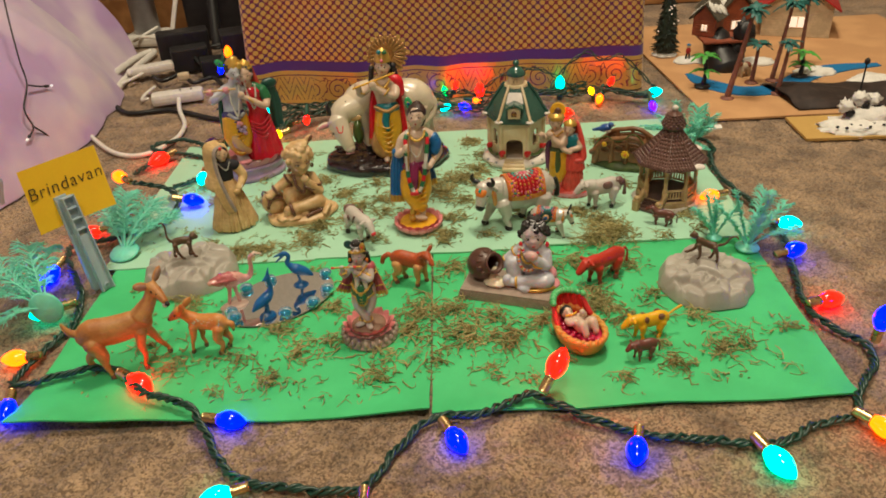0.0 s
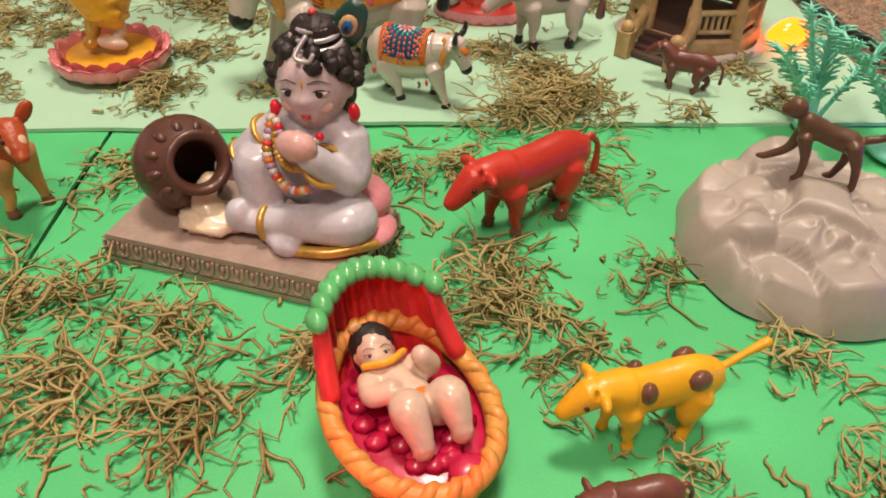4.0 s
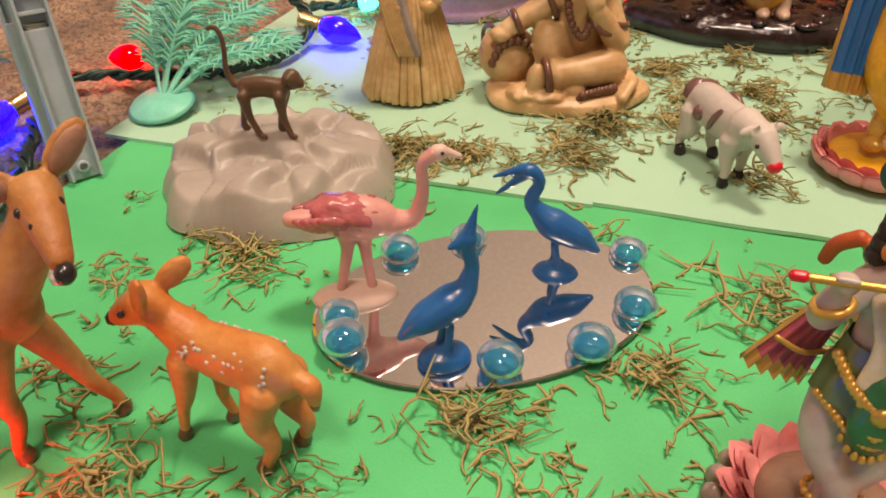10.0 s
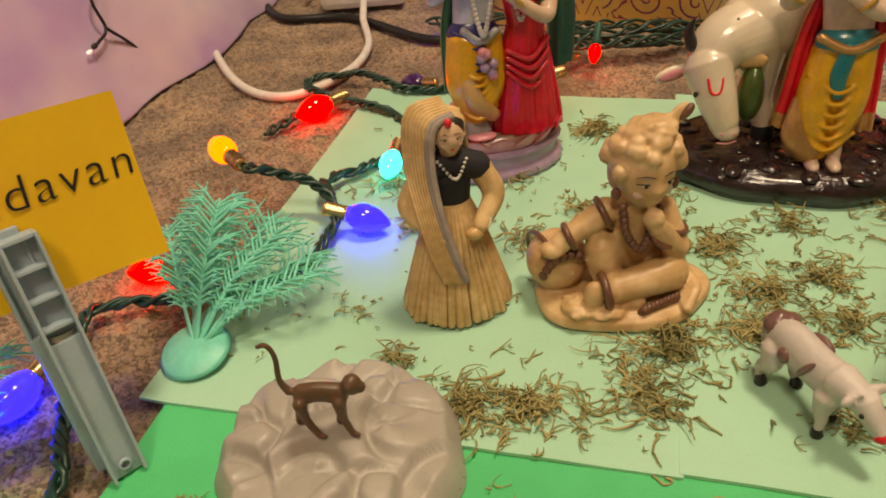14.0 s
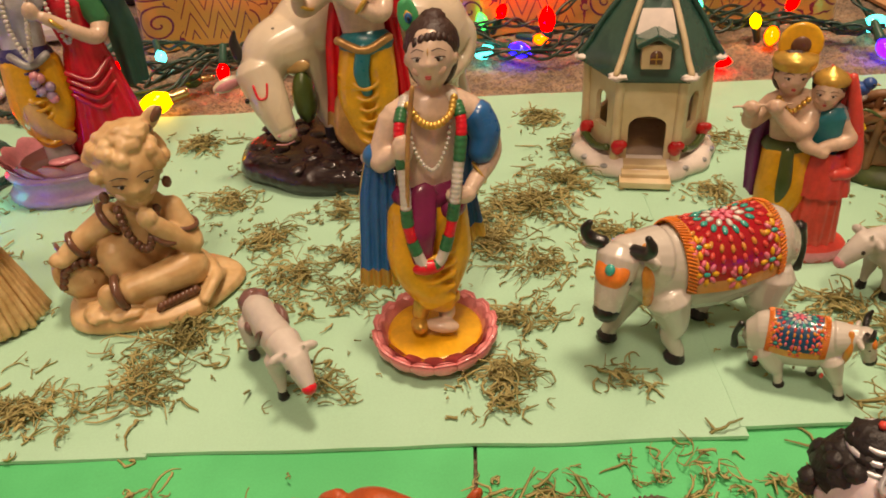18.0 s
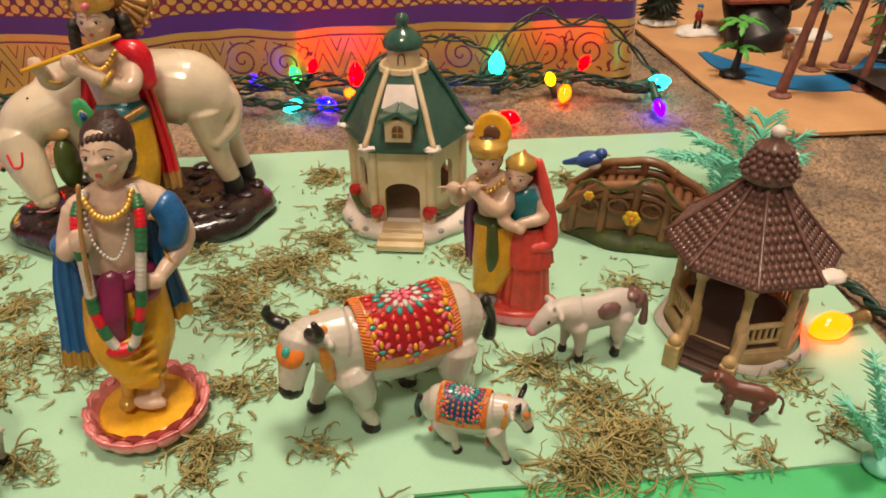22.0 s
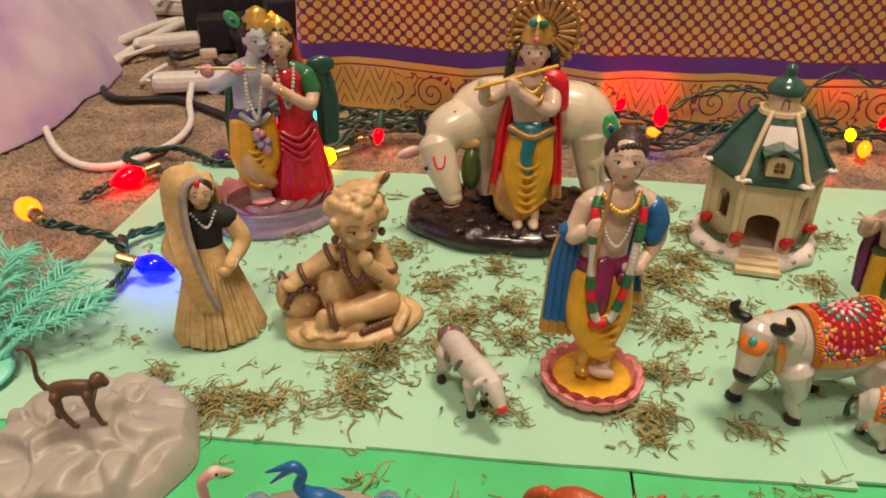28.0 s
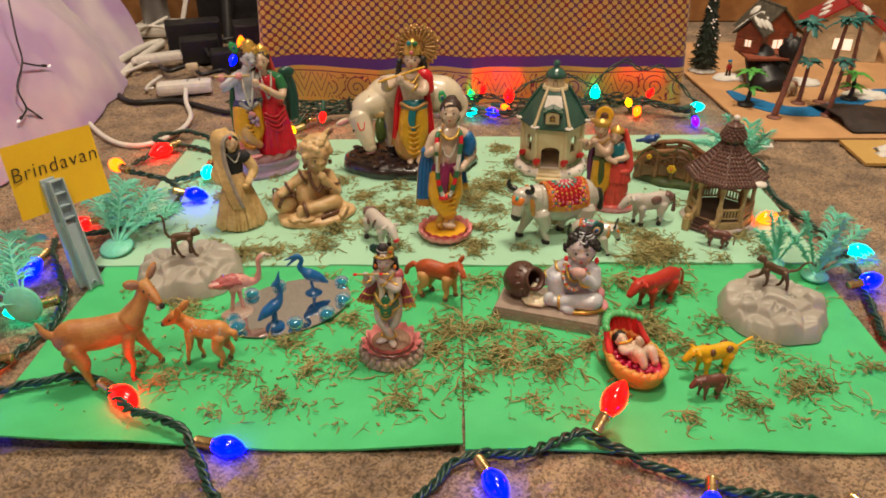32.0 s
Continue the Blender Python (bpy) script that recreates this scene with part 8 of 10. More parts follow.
def white_pavilion(m):
    ob = thing("pavilion", None, m, "cream ceramic six-sided pavilion ornament with a dark green roof", "ornament")
    base = Clay().lathe([(0, 0), (0.062, 0), (0.064, 0.005), (0.060, 0.011), (0.055, 0.014), (0, 0.014)], M_snow, seg=48, folds=11, deep=0.035)
    for k in range(16):
        a = k * 2 * math.pi / 16 + 0.2
        base.ell((0.0595 * math.cos(a), 0.0595 * math.sin(a), 0.009), (0.0045, 0.0035, 0.0025), P["grey"], seg=8, rings=5)
    part("base", base, ob, "snowy rounded base")
    steps = Clay()
    for k in range(3):
        steps.box((0, -0.052 - 0.008 * k, 0.012 - 0.0038 * k), (0.036 + 0.003 * k, 0.014, 0.006), M_ceramic, bev=0.001)
    part("step", steps, ob)
    R, z0, z1 = 0.0505, 0.013, 0.089
    for k in range(6):
        a, b = hexpoint(R, k - 1, 0), hexpoint(R, k, 0)
        u = b - a
        w = np.linalg.norm(u)
        u /= w
        nrm = np.array([u[1], -u[0], 0])
        door = k == 0
        half = 0.0155 if door else 0.0095
        sill, spring = (z0, 0.044) if door else (0.036, 0.058)
        c = Clay()

        def panel(pts):
            o = np.array([a + u * (w / 2 + x) + np.array([0, 0, z]) for x, z in pts])
            i = o - nrm * 0.005
            n = len(pts)
            c.add(np.vstack([o, i]), [tuple(range(n)), tuple(range(2 * n - 1, n - 1, -1))] + [(j, j + n, (j + 1) % n + n, (j + 1) % n) for j in range(n)], M_ceramic, False)

        h = w / 2
        panel([(-h, z0), (-half, z0), (-half, spring), (-half, z1), (-h, z1)])
        panel([(half, z0), (h, z0), (h, z1), (half, z1), (half, spring)])
        arch = [(half * math.cos(t), spring + 0.009 * math.sin(t)) for t in np.linspace(math.pi, 0, 9)]
        panel(arch + [(half, z1), (-half, z1)])
        if not door:
            panel([(-half, z0), (half, z0), (half, sill), (-half, sill)])
        part("wall_panel", c, ob)
        part("corner_post", Clay().tube([a + np.array([0, 0, z0]), a + np.array([0, 0, z1])], 0.0042, M_ceramic, seg=8), ob)
        if k in (0, 1, 5):
            for s in (-1, 1):
                q = a + u * (w / 2 + s * (half + 0.008)) + nrm * 0.004 + np.array([0, 0, 0.026])
                if k == 0 or (k == 1 and s > 0) or (k == 5 and s < 0):
                    bow = Clay().ell(q, (0.0055, 0.004, 0.0065), M_bow, lumps=0.2).ell(q + np.array([0.0035, -0.001, 0.003]), (0.0045, 0.0035, 0.004), M_bow)
                    part("bow", bow, ob, "red painted bow")
            if k:
                g = [a + u * (w * t) + nrm * 0.005 + np.array([0, 0, 0.026 - 0.009 * math.sin(math.pi * t)]) for t in np.linspace(0.1, 0.9, 6)]
                part("garland", Clay().tube(g, 0.0032, P["moss"], seg=7), ob, "green painted garland")
    inner = Clay().lathe([(0.043, 0.0142), (0, 0.0142)], P["stone"], seg=6)
    part("floor", inner, ob)
    # roof: six curved faces, ribs, snow, dormer
    prof = [(0.0215, 0.146), (0.030, 0.134), (0.042, 0.116), (0.0495, 0.102), (0.0580, 0.090), (0.0585, 0.0855)]
    for k in range(6):
        rows = np.array([[hexpoint(r, k - 1, z) * (1 - t) + hexpoint(r, k, z) * t for t in np.linspace(0, 1, 7)] for r, z in prof])
        part("roof_face", Clay().grid(rows, M_roofgreen).grid((rows * np.array([0.97, 0.97, 0.985]))[:, ::-1], M_roofgreen), ob)
        rib = [hexpoint(r + 0.0005, k, z + 0.0015) for r, z in prof[:5]]
        part("roof_rib", Clay().tube(rib, 0.0026, M_ceramic if k in (0, 5) else M_roofgreen, seg=8), ob)
        part("snow_patch", Clay().ell(hexpoint(0.0555, k, 0.0890), (0.0075, 0.0075, 0.0028), M_snow, lumps=0.5, seed=k), ob, "white painted snow")
        if k in (0, 3):
            up = [(0.0415, 0.118), (0.030, 0.1355)]
            rows = np.array([[hexpoint(r, k - 1, z + 0.0016) * (1 - t) + hexpoint(r, k, z + 0.0016) * t for t in np.linspace(0.12, 0.88, 7)] for r, z in (up[0], ((up[0][0] + up[1][0]) / 2, (up[0][1] + up[1][1]) / 2 + 0.0012), up[1])])
            part("snow_patch", Clay().grid(rows, M_snow), ob, "white painted snow")
    part("ceiling", Clay().lathe([(0.053, 0.0865), (0, 0.0885)], P["stone"], seg=6, turn=rot(0, 0, 0)), ob)
    dorm = Clay().box((0, -0.047, 0.108), (0.022, 0.018, 0.020), M_ceramic, bev=0.001)
    part("dormer", dorm, ob)
    dr = Clay()
    for s in (-1, 1):
        dr.box((s * 0.0075, -0.047, 0.1205), (0.0175, 0.024, 0.004), M_roofgreen, turn=rot(0, s * 28, 0), bev=0.001)
    part("dormer_roof", dr, ob, "dark green dormer roof")
    win = Clay()
    win.lathe([(0.0048, 0), (0.0048, 0.0006), (0, 0.0006)], P["umber"], c=(0, -0.0562, 0.1085), turn=rot(90, 0, 0), seg=16)
    win.box((0, -0.0566, 0.1055), (0.0095, 0.0012, 0.006), P["umber"])
    win.box((0, -0.0575, 0.107), (0.0008, 0.001, 0.009), P["gold"]).box((0, -0.0575, 0.107), (0.009, 0.001, 0.0008), P["gold"])
    part("window", win, ob, "tiny arched brown window")
    part("lantern", Clay().lathe([(0.0225, 0.143), (0.0215, 0.147), (0.0145, 0.1475), (0.014, 0.162), (0.0155, 0.163)], M_ceramic, seg=12, smooth=False), ob, "cream lantern under the dome")
    part("dome", Clay().lathe([(0.0170, 0.162), (0.0178, 0.165), (0.0150, 0.171), (0.009, 0.176), (0.005, 0.178), (0.0045, 0.180), (0.0062, 0.184), (0.0048, 0.188), (0, 0.190)], M_roofgreen, seg=20), ob, "dark green dome and finial")
    lw = Clay().tube([(-0.003, -0.0145, 0.150), (-0.0025, -0.0146, 0.157), (0.0, -0.0146, 0.159), (0.0025, -0.0146, 0.157), (0.003, -0.0145, 0.150)], 0.0006, P["umber"], seg=5)
    part("window", lw, ob)


white_pavilion(pose(0.151, 0.648, MINT_Z, 0, 0, -9) @ Matrix.Scale(0.94, 4))


# ---------------------------------------------------------------- brown gazebo
M_shingle = shade("brown_shingle", (0.115, 0.055, 0.042), rough=0.32, grain=0.12, size=250, bump=0.4, coat=0.35, second=(0.15, 0.075, 0.06), mix_size=90)
M_timber = shade("tan_timber", (0.54, 0.39, 0.19), rough=0.5, grain=0.1, size=200, bump=0.4, second=(0.42, 0.28, 0.12), mix_size=60)
M_deck = shade("dark_deck", (0.10, 0.055, 0.045), rough=0.5, grain=0.12, size=200, bump=0.4)


def gazebo(m):
    ob = thing("gazebo", None, m, "tan eight-sided gazebo ornament with a brown shingled roof", "ornament")
    n = 8
    part("base", Clay().lathe([(0, 0), (0.046, 0), (0.047, 0.003), (0.046, 0.012), (0.043, 0.014)], M_timber, seg=8, smooth=False, turn=rot(0, 0, 22.5)), ob)
    part("floor", Clay().lathe([(0.0435, 0.0142), (0, 0.0145)], M_deck, seg=8, smooth=False, turn=rot(0, 0, 22.5)), ob, "dark planked floor")
    part("snow", Clay().lathe([(0.050, 0.0), (0.0515, 0.002), (0.046, 0.005)], M_snow, seg=40, folds=7, deep=0.05), ob, "white snow round the base")
    for k in range(n):
        p, q = hexpoint(0.041, k, 0, 8), hexpoint(0.041, k + 1, 0, 8)
        post = Clay().lathe([(0.0042, 0.012), (0.0042, 0.034), (0.0030, 0.036), (0.0030, 0.056), (0.0042, 0.058), (0.0046, 0.066), (0.0058, 0.070)], M_timber, c=(p[0], p[1], 0), seg=10)
        part("post", post, ob)
        if k != 7:
            rail = Clay()
            rail.tube([p + (0, 0, 0.031), q + (0, 0, 0.031)], 0.0022, M_timber, seg=6)
            rail.tube([p + (0, 0, 0.018), q + (0, 0, 0.018)], 0.0018, M_timber, seg=6)
            for t in np.linspace(0.15, 0.85, 6):
                part("baluster", Clay().tube([p * (1 - t) + q * t + (0, 0, 0.018), p * (1 - t) + q * t + (0, 0, 0.031)], 0.0013, M_timber, seg=5), ob)
            part("railing", rail, ob)
        arch = [p * (1 - t) + q * t + np.array([0, 0, 0.064 + 0.006 * math.sin(math.pi * t)]) for t in np.linspace(0, 1, 7)]
        part("bracket", Clay().tube(arch, 0.0026, M_timber, seg=6), ob)
        # roof face with rows of round-ended shingles
        prof = [(0.0560, 0.0715), (0.0480, 0.0785), (0.0380, 0.0880), (0.0280, 0.0985), (0.0185, 0.1090), (0.0125, 0.1170)]
        rows = np.array([[hexpoint(r, k, z, 8) * (1 - t) + hexpoint(r, k + 1, z, 8) * t for t in np.linspace(0, 1, 5)] for r, z in prof])
        c = Clay().grid(rows, M_shingle, smooth=False).grid(rows[:, ::-1] - np.array([0, 0, 0.002]), M_shingle)
        for j in range(11):
            f = 0.3 + j * 0.43
            r = np.interp(f, range(6), [a for a, _ in prof])
            z = np.interp(f, range(6), [b for _, b in prof])
            w = 2 * r * math.sin(math.pi / 8)
            cnt = max(2, int(w / 0.0044))
            a, b = hexpoint(r, k, z, 8), hexpoint(r, k + 1, z, 8)
            mid = (a + b) / 2
            tilt = rot(0, 0, math.degrees(math.atan2(mid[1], mid[0])) + 90) @ rot(46, 0, 0)
            for i in range(cnt):
                t = (i + 0.5 + 0.25 * (j % 2)) / (cnt + 0.25)
                c.ell(a * (1 - t) + b * t + np.array([0, 0, 0.0006]), (0.48 * w / cnt, 0.0034, 0.0009), M_shingle, turn=tilt, seg=8, rings=4)
        part("roof_face", c, ob)
        part("roof_rib", Clay().tube([hexpoint(r + 0.0005, k, z + 0.001, 8) for r, z in prof], 0.0014, M_shingle, seg=6), ob)
    part("collar", Clay().lathe([(0.0125, 0.115), (0.0105, 0.117), (0.0105, 0.122), (0.0130, 0.123)], P["moss"], seg=16), ob, "green garland collar")
    cup = Clay().lathe([(0.0165, 0.1215), (0.0170, 0.124), (0.0140, 0.131), (0.0110, 0.138), (0.0085, 0.143), (0.0045, 0.146), (0.0040, 0.149)], M_shingle, seg=16)
    for j in range(5):
        for i in range(14):
            a = 2 * math.pi * (i + 0.5 * (j % 2)) / 14
            r = 0.0165 - 0.0017 * j
            cup.ell((r * math.cos(a), r * math.sin(a), 0.1265 + 0.0036 * j), (0.0028, 0.0022, 0.0022), M_shingle, seg=6, rings=4)
    part("cupola", cup, ob)
    part("finial", Clay().ell((0, 0, 0.1515), (0.0046, 0.0046, 0.0042), M_snow), ob, "white snowy finial")
    for k in (3, 1.2):
        p = hexpoint(0.0555, k, 0.074, 8)
        part("snow_patch", Clay().ell(p, (0.009, 0.006, 0.0026), M_snow, turn=rot(20, 0, 45 * k), lumps=0.3), ob, "white snow on the eave")
    st = Clay()
    mid = (hexpoint(0.041, 7, 0, 8) + hexpoint(0.041, 8, 0, 8)) / 2
    way = mid / np.linalg.norm(mid)
    ang = math.degrees(math.atan2(way[1], way[0])) + 90
    for k in range(4):
        st.box(mid + way * (0.003 + 0.0055 * k) + np.array([0, 0, 0.0115 - 0.003 * k]), (0.030, 0.0075, 0.0034), M_deck, turn=rot(0, 0, ang), bev=0.0006)
    part("step", st, ob, "dark steps")
    side = np.array([-way[1], way[0], 0])
    for s in (-1, 1):
        pier = Clay().tube([mid + side * s * 0.018 + way * 0.002 + (0, 0, 0.026), mid + side * s * 0.018 + way * 0.022 + (0, 0, 0.011)], 0.0042, M_timber, seg=6)
        pier.box(mid + side * s * 0.018 + way * 0.024 + (0, 0, 0.009), (0.010, 0.010, 0.018), M_timber, turn=rot(0, 0, ang), bev=0.001)
        pier.ell(mid + side * s * 0.018 + way * 0.024 + (0, 0, 0.020), 0.0046, M_timber)
        part("stair_rail", pier, ob)


gazebo(pose(0.372, 0.460, MINT_Z, 0, 0, -42))


# ---------------------------------------------------------------- log bridge with flowers
def bridge(m):
    ob = thing("garden_bridge", None, m, "brown carved log bridge ornament on a mossy green base", "ornament")
    M_log = shade("carved_log", (0.26, 0.12, 0.045), rough=0.45, grain=0.12, size=180, bump=0.7, bump_size=90, second=(0.17, 0.075, 0.03), mix_size=35, coat=0.2)
    mound = Clay().lathe([(0, 0), (0.062, 0), (0.063, 0.003), (0.054, 0.010), (0.03, 0.014), (0, 0.015)], P["grassy"], sy=0.55, seg=48, folds=7, deep=0.05)
    for k in range(90):
        a, r = k * 2.4, 0.058 * math.sqrt((k + 1) / 91)
        mound.ell((r * math.cos(a), 0.55 * r * math.sin(a), 0.013 - 0.0022 * (r / 0.03) ** 2), (0.0042, 0.0035, 0.0022), P["grassy"], seg=6, rings=4)
    part("base", mound, ob, "mossy green base")
    for y in (-0.022, 0.022):
        side = Clay()
        xs = np.linspace(-0.058, 0.060, 16)
        arc = lambda x, h: h * (1 - (x / 0.066) ** 2)
        front = np.array([[(x, y, 0.004 + arc(x, 0.010) * (x * x < 0.0025)) for x in xs], [(x, y - 0.001, 0.018 + arc(x, 0.012)) for x in xs], [(x, y, 0.022 + arc(x, 0.024)) for x in xs]])
        side.grid(front, M_log).grid(front[:, ::-1] + np.array([0, 0.006, 0]), M_log)
        part("side_panel", side, ob)
        for h, r in ((0.040, 0.0042), (0.030, 0.0036)):
            pts = [(x, y - 0.001 * (h > 0.035), 0.018 + arc(x, h) + 0.0015 * math.sin(x * 160)) for x in np.linspace(-0.060, 0.062, 9)]
            part("rail", Clay().tube(pts, r, M_log, seg=8, n=30), ob)
        for x in (-0.05, -0.025, 0.0, 0.025, 0.05):
            part("post", Clay().tube([(x, y, 0.010), (x + 0.002, y - 0.0015, 0.022 + arc(x, 0.036))], [0.0040, 0.0034], M_log, seg=8), ob)
        for x in (-0.036, -0.012, 0.014, 0.038):
            part("carving", Clay().tube([(x + 0.008 * math.cos(t), y - 0.0035, 0.026 + arc(x, 0.012) + 0.006 * math.sin(t)) for t in np.linspace(0, 5.6, 9)], 0.0013, M_log, seg=6), ob)
    deck = Clay()
    for k in range(15):
        x = -0.056 + 0.008 * k
        deck.tube([(x, -0.021, 0.020 + 0.022 * (1 - (x / 0.066) ** 2)), (x, 0.021, 0.020 + 0.022 * (1 - (x / 0.066) ** 2))], 0.0042, M_log, seg=7)
    part("deck", deck, ob)
    vine = [(x, -0.026, 0.030 + 0.030 * (1 - (x / 0.066) ** 2) + 0.008 * math.sin(x * 120)) for x in np.linspace(-0.055, 0.058, 12)]
    part("vine", Clay().tube(vine, 0.0012, P["moss"], seg=6, n=40), ob, "dark green vine")
    for x, z, s in ((0.0, 0.030, 1.0), (-0.036, 0.045, 0.6), (0.050, 0.030, 0.7)):
        fl = Clay()
        for k in range(6):
            a = k * math.pi / 3
            fl.ell((x + 0.0042 * s * math.cos(a), -0.029, z + 0.0042 * s * math.sin(a)), (0.0034 * s, 0.0018, 0.0034 * s), P["buttercup"], seg=8, rings=6)
        fl.ell((x, -0.0305, z), 0.0022 * s, P["orange"], seg=8, rings=6)
        part("flower", fl, ob, "yellow flower")


P["grassy"] = shade("mossy_green", (0.065, 0.10, 0.02), rough=0.6, grain=0.15, size=250, bump=0.8, bump_size=120, second=(0.04, 0.06, 0.015), mix_size=60)
P["buttercup"] = paint("buttercup_yellow", (0.80, 0.50, 0.02))
bridge(pose(0.340, 0.592, MINT_Z, 0, 0, -24))


def blue_bird():
    b = paint("bluebird_blue", (0.03, 0.10, 0.36))
    c = Clay().ell((0, 0, 0.008), (0.0115, 0.0065, 0.0066), b, turn=rot(0, -18, 0))
    c.ell((0.009, 0, 0.0145), (0.0052, 0.0048, 0.0050), b).tube([(0.013, 0, 0.0145), (0.0168, 0, 0.0138)], [0.0014, 0.0004], P["sand"])
    c.tube([(-0.009, 0, 0.006), (-0.021, 0, 0.003)], [0.0040, 0.0022], b, squash=0.5)
    c.ell((0.004, -0.001, 0.004), (0.006, 0.005, 0.004), P["white"])
    for s in (-1, 1):
        c.ell((-0.002, s * 0.006, 0.009), (0.009, 0.002, 0.0045), b, turn=rot(0, -18, 0))
        c.ell((0.0115, s * 0.0042, 0.0155), 0.0009, P["black"], seg=6, rings=5)
    return c


statue("toy_bird", blue_bird(), 0.303, 0.615, 0.0585, -20, "small blue bird ornament perched on the bridge rail", "toy bird", "toy animals")


# ---------------------------------------------------------------- grey plastic rocks
def rock_mound(R, top, seed, sy=1.0, cells=27):
    rng = random.Random(seed)
    pts = [(0.0, 0.0, top, 0.030)]
    for k in range(cells):
        ring = k % 3
        a = 2 * math.pi * k / cells * 3 + rng.uniform(-0.2, 0.2)
        r = R * (0.36, 0.66, 0.90)[ring] * rng.uniform(0.9, 1.08)
        pts.append((r * math.cos(a), r * math.sin(a), top * (1.0, 0.93, 0.70)[ring] * rng.uniform(0.85, 1.08), rng.uniform(0.0130, 0.0165)))
    rows = []
    for q in np.r_[0.0, np.linspace(0.05, 1.0, 44)]:
        row = []
        for a in np.linspace(0, 2 * math.pi, 150, endpoint=False):
            edge = R * (1 + 0.05 * noise.noise(Vector((2.2 * math.cos(a), 2.2 * math.sin(a), seed))) + 0.02 * math.sin(9 * a + seed))
            x, y = q * edge * math.cos(a), q * edge * math.sin(a)
            near = sorted(((math.hypot(x - px, y - py) / (pr / 0.014), pz) for px, py, pz, pr in pts))[:3]
            gap = near[1][0] - near[0][0]
            seam = 1 - math.exp(-((gap / 0.0030) ** 1.5))
            z = near[0][1] * (0.76 + 0.24 * seam) - 0.07 * top * (near[0][0] / 0.014) ** 2
            z = z * (0.5 + 0.5 * min(1, gap / 0.0035)) + near[1][1] * 0.76 * (0.5 - 0.5 * min(1, gap / 0.0035))
            fall = min(1.0, (1 - q) / 0.13)
            row.append((x, y * sy, max(0.0012, z * fall ** 0.6)))
        rows.append(row)
    return Clay().grid(np.array(rows)[::-1], P["rock"], closed=True)


thing("toy_rock", rock_mound(0.066, 0.034, 5), pose(-0.345, 0.304, GREEN_Z, 0, 0, 20), "grey moulded plastic rock mound toy", "toy rock", "toy rocks")
thing("toy_rock", rock_mound(0.064, 0.033, 9, 0.95, 36), pose(0.362, 0.222, GREEN_Z, 0, 0, 70), "grey moulded plastic rock mound toy with a pointed end", "toy rock", "toy rocks")

# ---------------------------------------------------------------- mirror pond with glass gems
M_mirror = bpy.data.materials.new("mirror_glass")
M_mirror.use_nodes = True
mb = M_mirror.node_tree.nodes["Principled BSDF"]
mb.inputs["Base Color"].default_value, mb.inputs["Metallic"].default_value, mb.inputs["Roughness"].default_value = (0.86, 0.88, 0.88, 1), 1.0, 0.015
M_mirroredge = shade("mirror_edge", (0.12, 0.15, 0.14), rough=0.2, grain=0.03, bump=0)
mir = Clay().lathe([(0.0, 0.0), (1.0, 0.0), (1.0, 0.0024)], M_mirroredge, sx=0.077, sy=0.051, seg=72).lathe([(1.0, 0.0024), (0.985, 0.0028), (0, 0.0028)], M_mirror, sx=0.077, sy=0.051, seg=72, smooth=False)
thing("mirror", mir, pose(-0.206, 0.228, GREEN_Z + 0.0026, 2.6, 0, 0) @ pose(0, 0, 0, 0, 0, 30), "oval frameless mirror lying flat as a pond", "mirror")

M_gem = bpy.data.materials.new("blue_glass")
M_gem.use_nodes = True
gb = M_gem.node_tree.nodes["Principled BSDF"]
gb.inputs["Base Color"].default_value, gb.inputs["Transmission Weight"].default_value = (0.05, 0.44, 0.72, 1), 0.72
gb.inputs["Roughness"].default_value, gb.inputs["IOR"].default_value = 0.03, 1.45
gem = None
for x, y, r in ((-0.255, 0.182, 1.05), (-0.254, 0.248, 1.0), (-0.225, 0.267, 0.95), (-0.149, 0.277, 0.95), (-0.142, 0.238, 1.0), (-0.157, 0.208, 1.05), (-0.190, 0.188, 1.0), (-0.262, 0.195, 0.9)):
    m = pose(x, y, 0.0132, 0, 0, 37 * r * 10)
    g = Clay().ell((0, 0, 0), (0.0096 * r, 0.0096 * r, 0.0068 * r), M_gem, seg=24, rings=14)
    thing("glass_gem", g, m, "flattened clear blue glass gem on the mirror edge", "glass gem", "glass gems")

# ---------------------------------------------------------------- clothespin holding a yellow note
M_note = shade("yellow_paper", (0.82, 0.50, 0.012), rough=0.7, grain=0.02, size=300, bump=0.1, bump_size=60, second=(0.80, 0.47, 0.012), mix_size=20)
M_ink = shade("black_marker", (0.012, 0.010, 0.008), rough=0.6, grain=0.02, bump=0)
M_pin = shade("grey_blue_plastic", (0.36, 0.45, 0.50), rough=0.42, grain=0.04, size=300, bump=0.15, second=(0.33, 0.42, 0.47), mix_size=40)
M_steel = shade("spring_steel", (0.6, 0.58, 0.54), rough=0.3, metal=1.0, grain=0.05, bump=0)

tl, tr, br = Vector((-0.520, 0.268, 0.192)), Vector((-0.459, 0.362, 0.186)), Vector((-0.448, 0.352, 0.100))
ux = (tr - tl).normalized()
uz = (tr - br - ux * (tr - br).dot(ux)).normalized()
un = ux.cross(uz)
note_m = Matrix(((ux.x, -un.x, uz.x, 0), (ux.y, -un.y, uz.y, 0), (ux.z, -un.z, uz.z, 0), (0, 0, 0, 1)))
note_m.translation = (tl + br) / 2
W, Hn = (tr - tl).length, (tr - br).length
rows = np.array([[(W * (u - 0.5), 0.004 * math.sin(u * 3.0) - 0.006 * (1 - v) ** 2 * (u - 0.3), Hn * (v - 0.5)) for u in np.linspace(0, 1, 20)] for v in np.linspace(0, 1, 14)])
